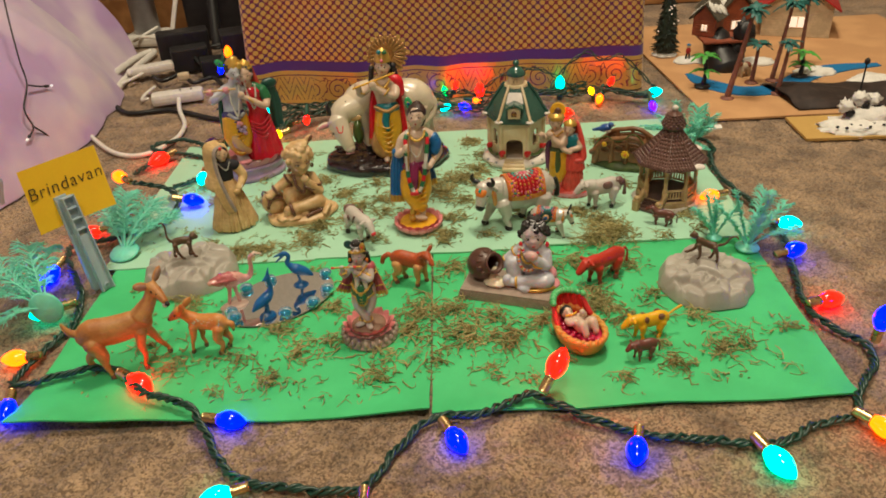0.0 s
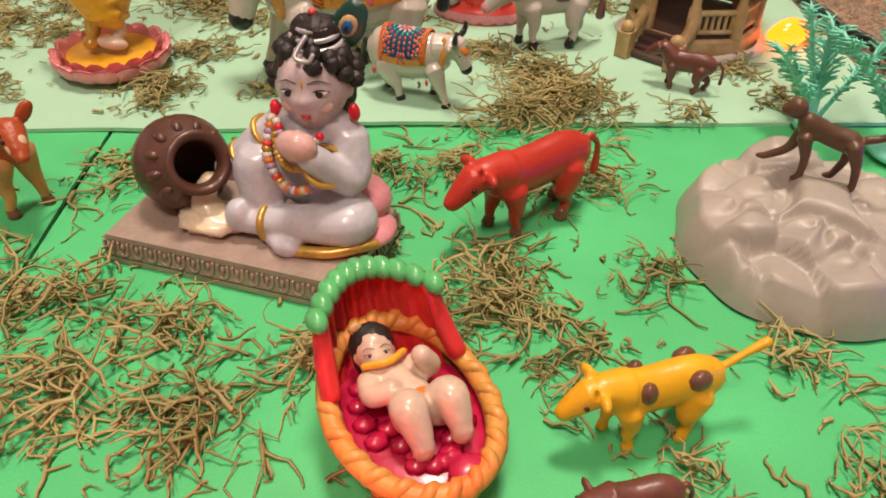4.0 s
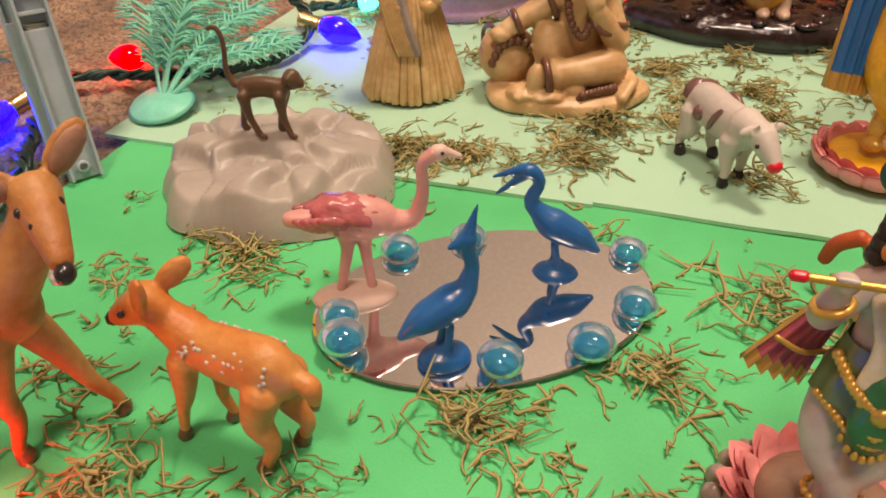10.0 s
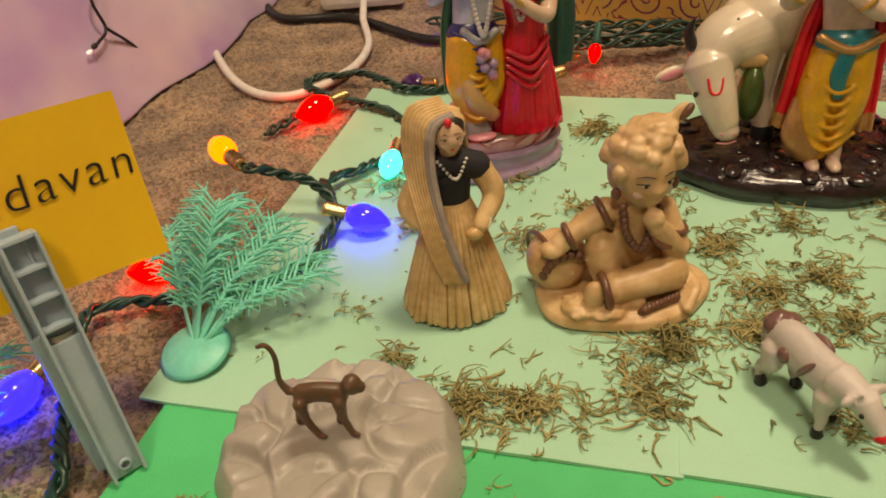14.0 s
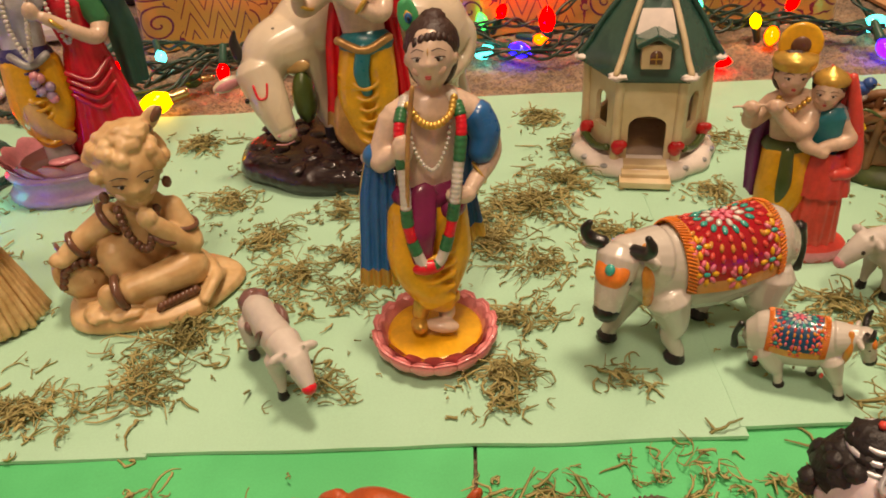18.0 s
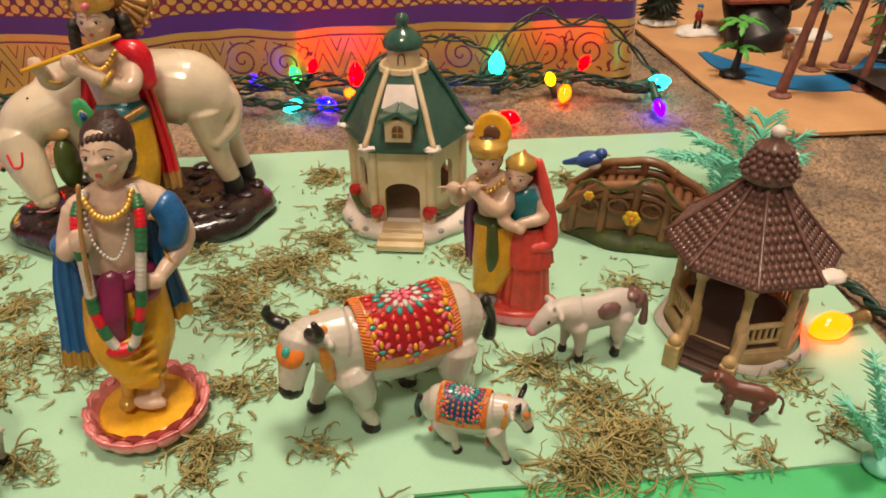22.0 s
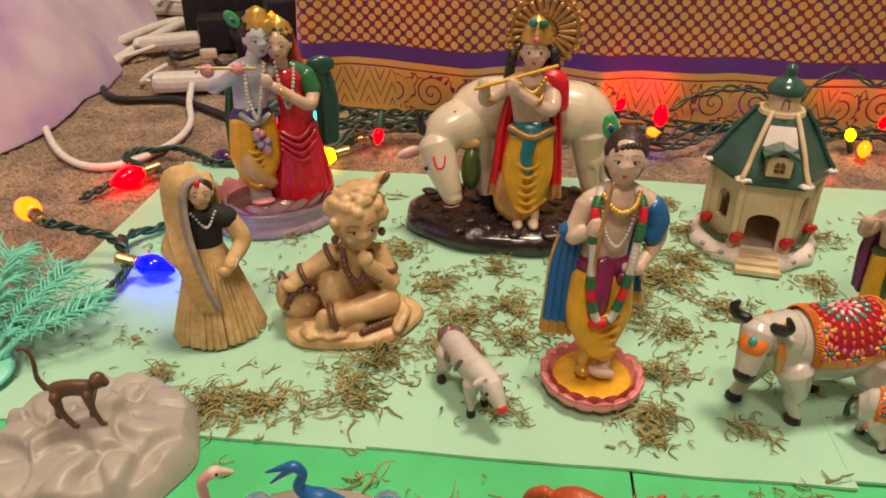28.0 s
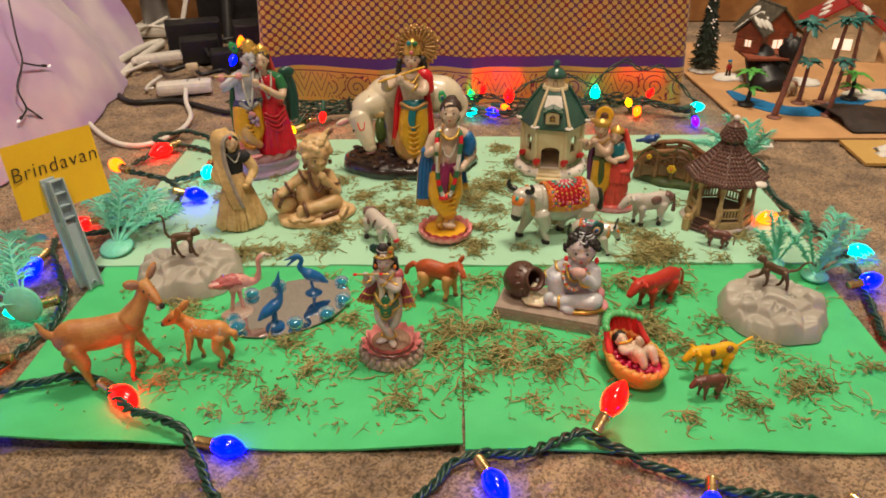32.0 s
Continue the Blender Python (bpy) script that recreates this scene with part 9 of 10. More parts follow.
nc = Clay().grid(rows, M_note).grid(rows[:, ::-1] + np.array([0, 0.0003, 0]), M_note)
note = thing("sticky_note", nc, note_m, "yellow sticky note with a handwritten place name, held upright", "note")
fc = bpy.data.curves.new("lettering", "FONT")
fc.offset = -0.0003
fc.body, fc.size, fc.extrude, fc.align_x, fc.align_y, fc.space_character, fc.shear = "Brindavan", 0.0245, 0.0001, "CENTER", "CENTER", 1.12, 0.08
fo = bpy.data.objects.new("lettering", fc)
scene.collection.objects.link(fo)
bpy.context.view_layer.update()
me = bpy.data.meshes.new_from_object(fo.evaluated_get(bpy.context.evaluated_depsgraph_get()))
bpy.data.objects.remove(fo)
for v in me.vertices:
    x, y = v.co.x, v.co.y
    u = x / W + 0.5
    v.co = Vector((x, 0.004 * math.sin(u * 3.0) - 0.0012 - v.co.z, y + 0.005 * x + 0.009))
me.materials.append(M_ink)
lettering = new("lettering", me)
lettering.parent = note
tagged(lettering, "black handwritten name")


def clothespin():
    foot, top = Vector((-0.459, 0.277, 0.004)), Vector((-0.486, 0.300, 0.140))
    up = (top - foot).normalized()
    side = (ux - up * ux.dot(up)).normalized()
    out = side.cross(up)
    m = Matrix(((side.x, -out.x, up.x, foot.x), (side.y, -out.y, up.y, foot.y), (side.z, -out.z, up.z, foot.z), (0, 0, 0, 1)))
    ob = thing("clothespin", None, m, "pale grey-blue plastic clothespin standing on the carpet", "clothespin")
    L, w = (top - foot).length, 0.0175
    arm = Clay()
    arm.box((0, 0.0, 0.30 * L), (w, 0.0042, 0.60 * L), M_pin, bev=0.001)
    for s in (-1, 1):
        arm.box((s * 0.46 * w, -0.003, 0.5 * L), (0.0018, 0.008, L), M_pin, bev=0.0006)
    arm.box((0, 0.003, 0.80 * L), (w, 0.003, 0.40 * L), M_pin, bev=0.001)
    for k in range(4):
        arm.box((0, -0.001, (0.66 + 0.11 * k) * L), (w * 0.9, 0.008, 0.0022), M_pin, bev=0.0005)
    arm.lathe([(0.0022, 0), (0.0038, 0), (0.0038, 0.0014), (0.0022, 0.0014)], M_pin, c=(0, -0.003, 0.05 * L), turn=rot(90, 0, 0), seg=16)
    part("front_arm", arm, ob)
    back = Clay().box((0, 0, 0.30 * L), (w, 0.004, 0.62 * L), M_pin, bev=0.001).box((0, 0.004, 0.80 * L), (w, 0.003, 0.4 * L), M_pin, bev=0.001)
    for s in (-1, 1):
        back.box((s * 0.46 * w, 0.003, 0.48 * L), (0.0018, 0.007, 0.96 * L), M_pin, bev=0.0006)
    part("back_arm", back, ob, m=pose(-0.003, 0.012, 0.004, 5, -1, 0))
    spring = Clay()
    for k in range(4):
        hoop(spring, (0, 0.006, (0.60 + 0.008 * k) * L), 0.0098, 0.0007, M_steel, rot(8, 4, 0), squash=0.7)
    part("spring", spring, ob, "steel spring")


clothespin()
# ---------------------------------------------------------------- mint plastic plants
M_frond = shade("mint_plastic", (0.22, 0.76, 0.58), rough=0.4, grain=0.05, size=300, bump=0.2, sub=0.3)
M_frond.node_tree.nodes["Principled BSDF"].inputs["Transmission Weight"].default_value = 0.12


def frond(pts, w=0.020, n=16, thick=0.0008, seed=0):
    """A flat stem with forked leaflets along both sides."""
    rng = random.Random(seed)
    line = catmull(pts, 30)
    c = Clay().tube(pts, [0.0020, 0.0015, 0.0008], M_frond, seg=6, n=16, squash=0.6)
    for k in range(n):
        t = 0.28 + 0.72 * k / n
        p = line[min(29, int(t * 29))]
        tan = line[min(29, int(t * 29) + 1)] - line[max(0, int(t * 29) - 1)]
        tan /= np.linalg.norm(tan) + 1e-9
        side = np.cross(tan, (0.1, 0.2, 1.0))
        side /= np.linalg.norm(side) + 1e-9
        ln = w * (0.5 + 0.6 * math.sin(math.pi * min(1, 0.15 + 0.85 * (1 - t) + 0.2))) * rng.uniform(0.8, 1.1)
        for s in (-1, 1):
            tip = p + (tan * 0.75 + s * side) * ln * 0.75 + np.array([0, 0, 0.25 * ln * rng.uniform(-1, 1)])
            mid = (p + tip) / 2 + np.array([0, 0, 0.12 * ln])
            c.tube([p, mid, tip], [0.0013, 0.0011, 0.0005], M_frond, seg=5, n=5, squash=0.55)
            for f in (-1, 1):
                c.tube([mid, mid + (tip - mid) * 0.7 + f * 0.35 * ln * np.cross((tip - mid) / (np.linalg.norm(tip - mid) + 1e-9), (0, 0, 1.0))], [0.0010, 0.0004], M_frond, seg=4, n=3, squash=0.55)
    return c


def plastic_plant(base, disc_turn, ways, label, w=0.020, r=0.017):
    """ways: the tips of its fronds, from the base disc."""
    ob = thing("plastic_plant", None, Matrix.Translation(base), label, "plastic plant", group="mint plastic plants")
    if r:
        part("base_disc", Clay().lathe([(0, -0.002), (r * 0.9, -0.002), (r, 0), (r * 0.9, 0.0022), (r * 0.3, 0.005), (0, 0.006)], M_frond, turn=rot(*disc_turn), seg=28), ob, "oval mint base")
    for k, (x, y, z) in enumerate(ways):
        pts = [(0, 0, 0), (0.45 * x, 0.45 * y, 0.45 * z + 0.12 * math.hypot(x, y)), (x, y, z)]
        part("frond", frond(pts, w=w, seed=k), ob)


plastic_plant((-0.463, 0.362, 0.0130), (12, 0, -10), [(-0.018, 0.089, 0.053), (0.017, 0.094, 0.038), (0.052, 0.084, 0.020), (-0.052, 0.074, 0.040), (-0.001, 0.069, 0.068), (0.068, 0.059, 0.028), (-0.034, 0.086, 0.030), (0.036, 0.074, 0.046)], "mint green plastic fern lying on its side", w=0.024, r=0.0225)
plastic_plant((-0.497, 0.190, 0.0360), (82, 0, 0), [(-0.084, 0.048, 0.003), (-0.069, 0.093, 0.018), (-0.089, 0.008, 0.023), (-0.064, -0.027, -0.010), (-0.044, 0.078, 0.052), (-0.099, 0.068, 0.038), (-0.034, 0.103, 0.033), (-0.080, 0.030, 0.045)], "mint green plastic fern fallen on the carpet", w=0.024, r=0.0225)
plastic_plant((0.445, 0.300, 0.008), (0, 0, 0), [(0.020, 0.000, 0.080), (-0.020, 0.020, 0.075), (0.055, 0.020, 0.055), (-0.045, 0.012, 0.060), (0.030, 0.040, 0.070), (0.005, -0.020, 0.060), (0.060, -0.010, 0.030)], "mint green branching plastic plant beside the grey rock", w=0.017)
plastic_plant((0.408, 0.330, 0.008), (0, 0, 0), [(0.000, 0.010, 0.055), (-0.030, 0.000, 0.045), (0.028, 0.000, 0.050), (-0.012, 0.020, 0.060)], "small mint green branching plastic plant", w=0.015, r=0.011)
plastic_plant((0.470, 0.650, 0.010), (0, 0, 0), [(-0.060, 0.000, 0.055), (-0.085, 0.020, 0.030), (-0.030, 0.020, 0.070), (0.010, 0.020, 0.065), (-0.050, -0.040, 0.050), (0.000, -0.050, 0.055), (-0.080, -0.020, 0.045), (0.02, -0.02, 0.06)], "mint green plastic fern leaning behind the bridge", w=0.022)
plastic_plant((0.425, 0.620, 0.010), (0, 0, 0), [(0.010, -0.040, 0.050), (0.030, -0.020, 0.060), (-0.010, -0.020, 0.055), (0.035, -0.055, 0.030)], "mint green plastic fern beside the gazebo", w=0.018, r=0.012)

# ---------------------------------------------------------------- dried moss
M_moss = shade("dried_moss", (0.44, 0.38, 0.16), rough=0.8, grain=0.15, size=200, bump=0, second=(0.22, 0.20, 0.07), mix=(0.3, 0.7), mix_size=26)


def moss_tufts(spots, seed, name, z):
    """Tangles of thin dry twigs: bent three-sided strands with short side shoots."""
    rng = np.random.default_rng(seed)
    V, F = [], []
    base = 0
    ang = np.array([0, 2.0944, 4.1888])
    for cx, cy, R, count, size in spots:
        for _ in range(int(count * 0.72)):
            rr, a = R * abs(rng.normal(0, 0.55)), rng.uniform(0, 2 * np.pi)
            x, y = cx + rr * np.cos(a), cy + 0.8 * rr * np.sin(a)
            h = max(0.0, 0.010 * size * (1 - rr / R)) * rng.random()
            n, ln = 8, size * (rng.uniform(0.006, 0.022) if rng.random() < 0.78 else rng.uniform(0.020, 0.042))
            th = rng.uniform(0, 2 * np.pi)
            pts = np.zeros((n, 3))
            p, bend = np.array([x, y, z + 0.0010 + h]), rng.normal(0, 0.6)
            lift = rng.uniform(-0.15, 0.45)
            for k in range(n):
                pts[k] = p
                th += bend * 0.5 + rng.normal(0, 0.5)
                lift += rng.normal(0, 0.15) - 0.10
                p = p + ln / n * np.array([np.cos(th), np.sin(th), lift])
                p[2] = max(p[2], z + 0.0008)
            kids = [(pts, rng.uniform(0.00050, 0.00135) * (0.7 + 0.3 * size))]
            if rng.random() < 0.75:
                k = rng.integers(1, 4)
                t2 = th + rng.choice((-1, 1)) * rng.uniform(0.5, 1.2)
                q = pts[k] + np.linspace(0, 1, 3)[:, None] * ln * 0.4 * np.array([np.cos(t2), np.sin(t2), rng.uniform(-0.1, 0.5)])
                q[:, 2] = np.maximum(q[:, 2], z + 0.0008)
                kids.append((q, kids[0][1] * 0.8))
            for q, r in kids:
                m = len(q)
                rad = r * np.linspace(1.0, 0.45, m)
                d = q[-1] - q[0]
                s = np.array([-d[1], d[0], 0]) / (np.hypot(d[0], d[1]) + 1e-9)
                ring = q[:, None] + rad[:, None, None] * (np.cos(ang)[None, :, None] * s + np.sin(ang)[None, :, None] * np.array([0, 0, 1.0]))
                V.append(ring.reshape(-1, 3))
                for i in range(m - 1):
                    for j in range(3):
                        k2 = (j + 1) % 3
                        F.append((base + 3 * i + j, base + 3 * i + k2, base + 3 * i + 3 + k2, base + 3 * i + 3 + j))
                base += 3 * m
    c = Clay().add(np.concatenate(V), F, M_moss)
    thing(name, c, Matrix(), "scattered tufts of dried olive brown moss", "dried moss", kind="stuff")


GREEN_TUFTS = [(-0.309, 0.097, 0.040, 120, 1.1), (-0.186, 0.064, 0.036, 120, 1.0), (-0.316, 0.022, 0.022, 26, 0.8), (-0.247, 0.044, 0.030, 50, 0.8), (-0.061, 0.061, 0.034, 120, 1.0), (-0.121, 0.127, 0.034, 120, 1.0), (-0.031, 0.143, 0.040, 150, 1.1),
               (0.039, 0.138, 0.044, 190, 1.2), (0.094, 0.123, 0.040, 170, 1.2), (0.139, 0.153, 0.030, 100, 1.1), (0.077, 0.170, 0.030, 110, 1.1), (0.026, 0.186, 0.036, 130, 1.1), (0.213, 0.178, 0.042, 220, 1.1), (0.215, 0.205, 0.036, 150, 1.1),
               (0.271, 0.273, 0.036, 130, 1.1), (0.342, 0.083, 0.036, 120, 1.0), (0.368, 0.102, 0.032, 90, 1.0), (0.429, 0.120, 0.026, 80, 0.9), (0.221, 0.042, 0.024, 50, 0.9), (0.282, 0.060, 0.034, 90, 1.0), (0.070, 0.062, 0.028, 60, 0.9),
               (0.114, 0.049, 0.022, 30, 0.8), (-0.163, 0.300, 0.024, 30, 0.9), (0.028, 0.287, 0.036, 120, 1.1), (-0.018, 0.177, 0.036, 120, 1.1), (-0.346, 0.247, 0.036, 110, 1.0), (-0.326, 0.228, 0.032, 110, 1.0), (-0.413, 0.263, 0.012, 18, 0.6),
               (-0.080, 0.260, 0.040, 130, 1.1), (-0.019, 0.200, 0.034, 90, 1.1), (0.197, 0.285, 0.040, 130, 1.1), (0.155, 0.290, 0.03, 70, 1.0), (-0.192, 0.160, 0.036, 130, 1.0), (-0.127, 0.203, 0.030, 110, 1.0), (-0.164, 0.115, 0.034, 110, 1.0), (-0.235, 0.106, 0.036, 100, 0.9),
               (0.110, 0.305, 0.040, 80, 1.0), (0.330, 0.150, 0.030, 70, 1.0), (0.290, 0.200, 0.030, 90, 1.0), (-0.05, 0.10, 0.04, 80, 1.0), (0.0, 0.09, 0.04, 80, 1.0), (0.16, 0.08, 0.03, 40, 0.8), (-0.385, 0.20, 0.03, 30, 0.8), (-0.35, 0.14, 0.04, 70, 0.9), (0.40, 0.05, 0.02, 14, 0.7),
               (0.32, 0.04, 0.03, 24, 0.8), (-0.12, 0.03, 0.04, 20, 0.6), (0.43, 0.25, 0.03, 40, 0.8), (0.24, 0.15, 0.03, 80, 1.0), (0.27, 0.10, 0.03, 60, 0.9), (-0.28, 0.30, 0.02, 20, 0.8), (0.18, 0.18, 0.03, 80, 1.0)]
MINT_TUFTS = [(-0.288, 0.352, 0.032, 120, 0.9), (-0.253, 0.358, 0.034, 130, 0.9), (-0.179, 0.414, 0.036, 110, 0.8), (-0.194, 0.383, 0.032, 80, 0.8), (-0.146, 0.527, 0.032, 110, 0.8), (-0.100, 0.565, 0.030, 70, 0.8), (-0.243, 0.696, 0.020, 100, 0.9), (-0.131, 0.441, 0.030, 90, 0.8),
              (-0.336, 0.382, 0.014, 30, 0.7), (-0.191, 0.585, 0.034, 110, 0.8), (-0.119, 0.480, 0.036, 110, 0.8), (-0.185, 0.366, 0.020, 40, 0.8), (-0.085, 0.371, 0.024, 50, 0.8), (-0.073, 0.454, 0.028, 70, 0.8), (0.018, 0.376, 0.026, 90, 0.9), (0.029, 0.426, 0.028, 90, 0.9),
              (0.048, 0.563, 0.044, 220, 0.9), (0.080, 0.600, 0.036, 130, 0.9), (0.017, 0.512, 0.040, 190, 0.9), (0.075, 0.720, 0.022, 100, 0.9), (0.088, 0.369, 0.022, 40, 0.8), (0.133, 0.445, 0.026, 60, 0.8), (0.223, 0.428, 0.030, 90, 0.9), (0.265, 0.361, 0.044, 260, 1.2), (0.238, 0.338, 0.034, 110, 1.1),
              (0.315, 0.514, 0.024, 60, 0.8), (0.254, 0.396, 0.034, 110, 1.0), (-0.082, 0.500, 0.034, 100, 0.8), (0.010, 0.545, 0.036, 110, 0.8), (-0.178, 0.430, 0.030, 60, 0.8), (0.015, 0.355, 0.024, 50, 0.8), (0.385, 0.40, 0.020, 40, 0.9), (0.10, 0.52, 0.034, 90, 0.8), (0.19, 0.57, 0.026, 80, 0.8),
              (-0.02, 0.70, 0.03, 30, 0.7), (-0.28, 0.52, 0.03, 60, 0.7), (-0.37, 0.52, 0.03, 60, 0.7), (-0.40, 0.58, 0.03, 60, 0.7), (-0.24, 0.56, 0.03, 70, 0.7), (0.05, 0.48, 0.03, 90, 0.8), (0.16, 0.50, 0.03, 60, 0.8), (-0.38, 0.42, 0.03, 20, 0.5), (0.30, 0.69, 0.02, 50, 0.8), (0.36, 0.68, 0.02, 50, 0.8),
              (0.40, 0.36, 0.02, 30, 0.8), (0.34, 0.34, 0.02, 24, 0.9), (-0.02, 0.59, 0.03, 60, 0.8), (0.09, 0.66, 0.03, 60, 0.8), (0.22, 0.66, 0.03, 60, 0.8), (-0.30, 0.60, 0.03, 40, 0.7)]
moss_tufts([(x, y, r * 1.1, int(0.72 * n), s) for x, y, r, n, s in GREEN_TUFTS], 11, "dried_moss", GREEN_Z)
moss_tufts([(x, y, r * 1.05, int(1.3 * n), s) for x, y, r, n, s in MINT_TUFTS], 12, "dried_moss", MINT_Z)
rng = np.random.default_rng(21)
crumbs = [(x, y, 0.03, 3, 0.35) for x, y in zip(rng.uniform(-0.44, 0.44, 230), rng.uniform(0.35, 0.74, 230))]
moss_tufts(crumbs, 13, "moss_crumbs", MINT_Z)
crumbs = [(x, y, 0.03, 3, 0.45) for x, y in zip(rng.uniform(-0.42, 0.43, 110), rng.uniform(0.03, 0.31, 110))]
moss_tufts(crumbs, 14, "moss_crumbs", GREEN_Z)
# ---------------------------------------------------------------- toy village on boards beside the cloth
M_tan = shade("tan_board", (0.60, 0.335, 0.155), rough=0.8, grain=0.04, size=200, bump=0.15, second=(0.52, 0.28, 0.125), mix_size=9)
M_ochre = shade("ochre_board", (0.58, 0.37, 0.11), rough=0.8, grain=0.04, size=200, bump=0.15, second=(0.52, 0.32, 0.09), mix_size=9)
M_river = shade("blue_felt", (0.005, 0.17, 0.42), rough=0.75, grain=0.06, size=500, bump=0.3)
M_trunk = shade("palm_trunk", (0.26, 0.10, 0.07), rough=0.6, grain=0.15, size=160, bump=0.5)
M_tealleaf = shade("teal_leaf", (0.03, 0.17, 0.15), rough=0.5, grain=0.15, size=160, bump=0.3)
M_lime = shade("lime_leaf", (0.09, 0.42, 0.06), rough=0.5, grain=0.1, size=160, bump=0.2)
M_darkbase = shade("dark_plastic", (0.016, 0.014, 0.016), rough=0.45, grain=0.2, size=90, bump=0.5)
M_snow = shade("cotton_snow", (0.80, 0.77, 0.72), rough=0.85, grain=0.04, size=160, bump=0.6, bump_size=120, depth=0.003)
M_hut = shade("red_brown_boards", (0.30, 0.075, 0.035), rough=0.6, grain=0.12, size=80, bump=0.4)
M_shingle = shade("grey_shingle", (0.10, 0.085, 0.06), rough=0.8, grain=0.2, size=120, bump=0.5)
M_redroof = shade("red_roof", (0.42, 0.02, 0.02), rough=0.5, grain=0.12, size=90, bump=0.3)
M_cream = shade("cream_wall", (0.62, 0.50, 0.34), rough=0.6, grain=0.08, size=90, bump=0.3)
M_pine = shade("dark_needles", (0.022, 0.038, 0.024), rough=0.6, grain=0.25, size=200, bump=0.5)
M_chasm = shade("dark_brown_paper", (0.035, 0.020, 0.016), rough=0.6, grain=0.15, size=60, bump=0.5, bump_size=30, depth=0.004)
M_lit = shade("lit_window", (0.9, 0.75, 0.6), rough=0.4, emit=(1.0, 0.72, 0.55), power=0.9, bump=0)


def slab(pts, z0, z1, mat):
    n = len(pts)
    v = [(x, y, z) for z in (z0, z1) for x, y in pts]
    return Clay().add(v, [tuple(range(n, 2 * n)), tuple(reversed(range(n)))] + [(k, (k + 1) % n, n + (k + 1) % n, n + k) for k in range(n)], mat, False)


thing("board", slab([(0.545, 0.775), (1.20, 0.775), (1.20, 1.45), (0.515, 1.45), (0.515, 1.207)], 0.0018, 0.0058, M_tan), Matrix(), "plain tan board lying on the carpet", "board", "village boards")
thing("board", slab([(0.68, 0.659), (1.12, 0.640), (1.12, 0.764), (0.683, 0.764)], 0.0018, 0.0068, M_ochre), Matrix(), "plain ochre board lying on the carpet", "board", "village boards")
TOP = 0.0058

mid = catmull([(0.575, 1.045, 0), (0.592, 0.985, 0), (0.640, 0.925, 0), (0.700, 0.915, 0), (0.760, 0.940, 0), (0.815, 0.990, 0), (0.90, 1.03, 0), (1.0, 1.04, 0)], 48)
dirs = np.gradient(mid, axis=0)
dirs /= np.linalg.norm(dirs, axis=1)[:, None]
sides = np.stack([-dirs[:, 1], dirs[:, 0], 0 * dirs[:, 0]], -1)
width = 0.026 * np.clip(np.sin(np.linspace(0.15, 2.9, 48)) * 1.6, 0.25, 1)[:, None]
lift = np.array([0, 0, TOP + 0.0022])
bed = np.stack([mid - sides * width + (0, 0, TOP), mid - sides * width + lift, mid + sides * width + lift, mid + sides * width + (0, 0, TOP)], 1)
thing("river_strip", Clay().grid(bed, M_river, smooth=False), Matrix(), "curved strip of blue felt laid as a river", "felt strip")


def bent_leaf(c, root, way, ln, drop, mat, w):
    """A drooping leaf with a ridge and a toothed outline."""
    way = np.array(way) / np.linalg.norm(way)
    side = np.array([-way[1], way[0], 0])
    rows = []
    for k, u in enumerate(np.linspace(0, 1, 8)):
        p = np.array(root) + way * ln * u + np.array([0, 0, ln * (0.35 * u - drop * u * u)])
        ww = w * math.sin(math.pi * (0.12 + 0.84 * u)) * (0.62 if k % 2 else 1.15)
        rows.append([p - side * ww - (0, 0, 0.35 * ww), p, p + side * ww - (0, 0, 0.35 * ww)])
    top = np.array(rows)
    low = top - (0, 0, 0.0008)
    c.grid(top, mat).grid(low[:, ::-1], mat)


def toy_palm(x, y, height, lean, label, crown=0.035, seed=0, trunk=0.0042):
    rng = random.Random(seed)
    ob = thing("toy_palm", None, Matrix.Translation((x, y, TOP)), label, "toy palm", "toy palms")
    part("foot", Clay().lathe([(0, 0), (0.014, 0), (0.013, 0.002), (0.006, 0.0045), (0, 0.0046)], M_trunk, seg=16), ob)
    top = np.array((lean * height, 0, height))
    rings = [trunk * (1.25 - 0.55 * u) * (1 + 0.10 * (k % 2)) for k, u in enumerate(np.linspace(0, 1, 20))]
    part("trunk", Clay().tube([(0, 0, 0.003), top * 0.5 + (0.004 * lean, 0, 0), top], rings, M_trunk, seg=8, n=20), ob)
    c = Clay()
    for k in range(26):
        a, e = rng.uniform(0, 2 * math.pi), rng.uniform(-0.15, 0.75)
        bent_leaf(c, top + (0, 0, -0.002), (math.cos(a), math.sin(a), e), crown * rng.uniform(0.6, 1.1), 0.75, M_tealleaf, crown * 0.16)
    part("crown", c, ob, "teal plastic leaf crown")


def green_palm(x, y, height, label, seed=0):
    rng = random.Random(seed)
    ob = thing("toy_palm", None, Matrix.Translation((x, y, TOP)), label, "toy palm", "toy palms")
    part("foot", Clay().ell((0, 0, 0.003), (0.017, 0.014, 0.006), M_darkbase, lumps=0.3, seed=seed), ob)
    part("trunk", Clay().tube([(0, 0, 0.002), (0.004, 0.002, height * 0.5), (-0.003, 0, height)], [0.0055, 0.004, 0.0045], M_darkbase, n=9), ob)
    for tier, n, ln in ((0.55, 5, 0.034), (1.0, 6, 0.038)):
        for k in range(n):
            a = 2 * math.pi * (k + rng.random() * 0.6) / n + tier
            c = Clay()
            bent_leaf(c, (0, 0, height * tier), (math.cos(a), math.sin(a), 0.25), ln * rng.uniform(0.8, 1.1), 0.8, M_lime, 0.0062)
            part("leaf", c, ob)


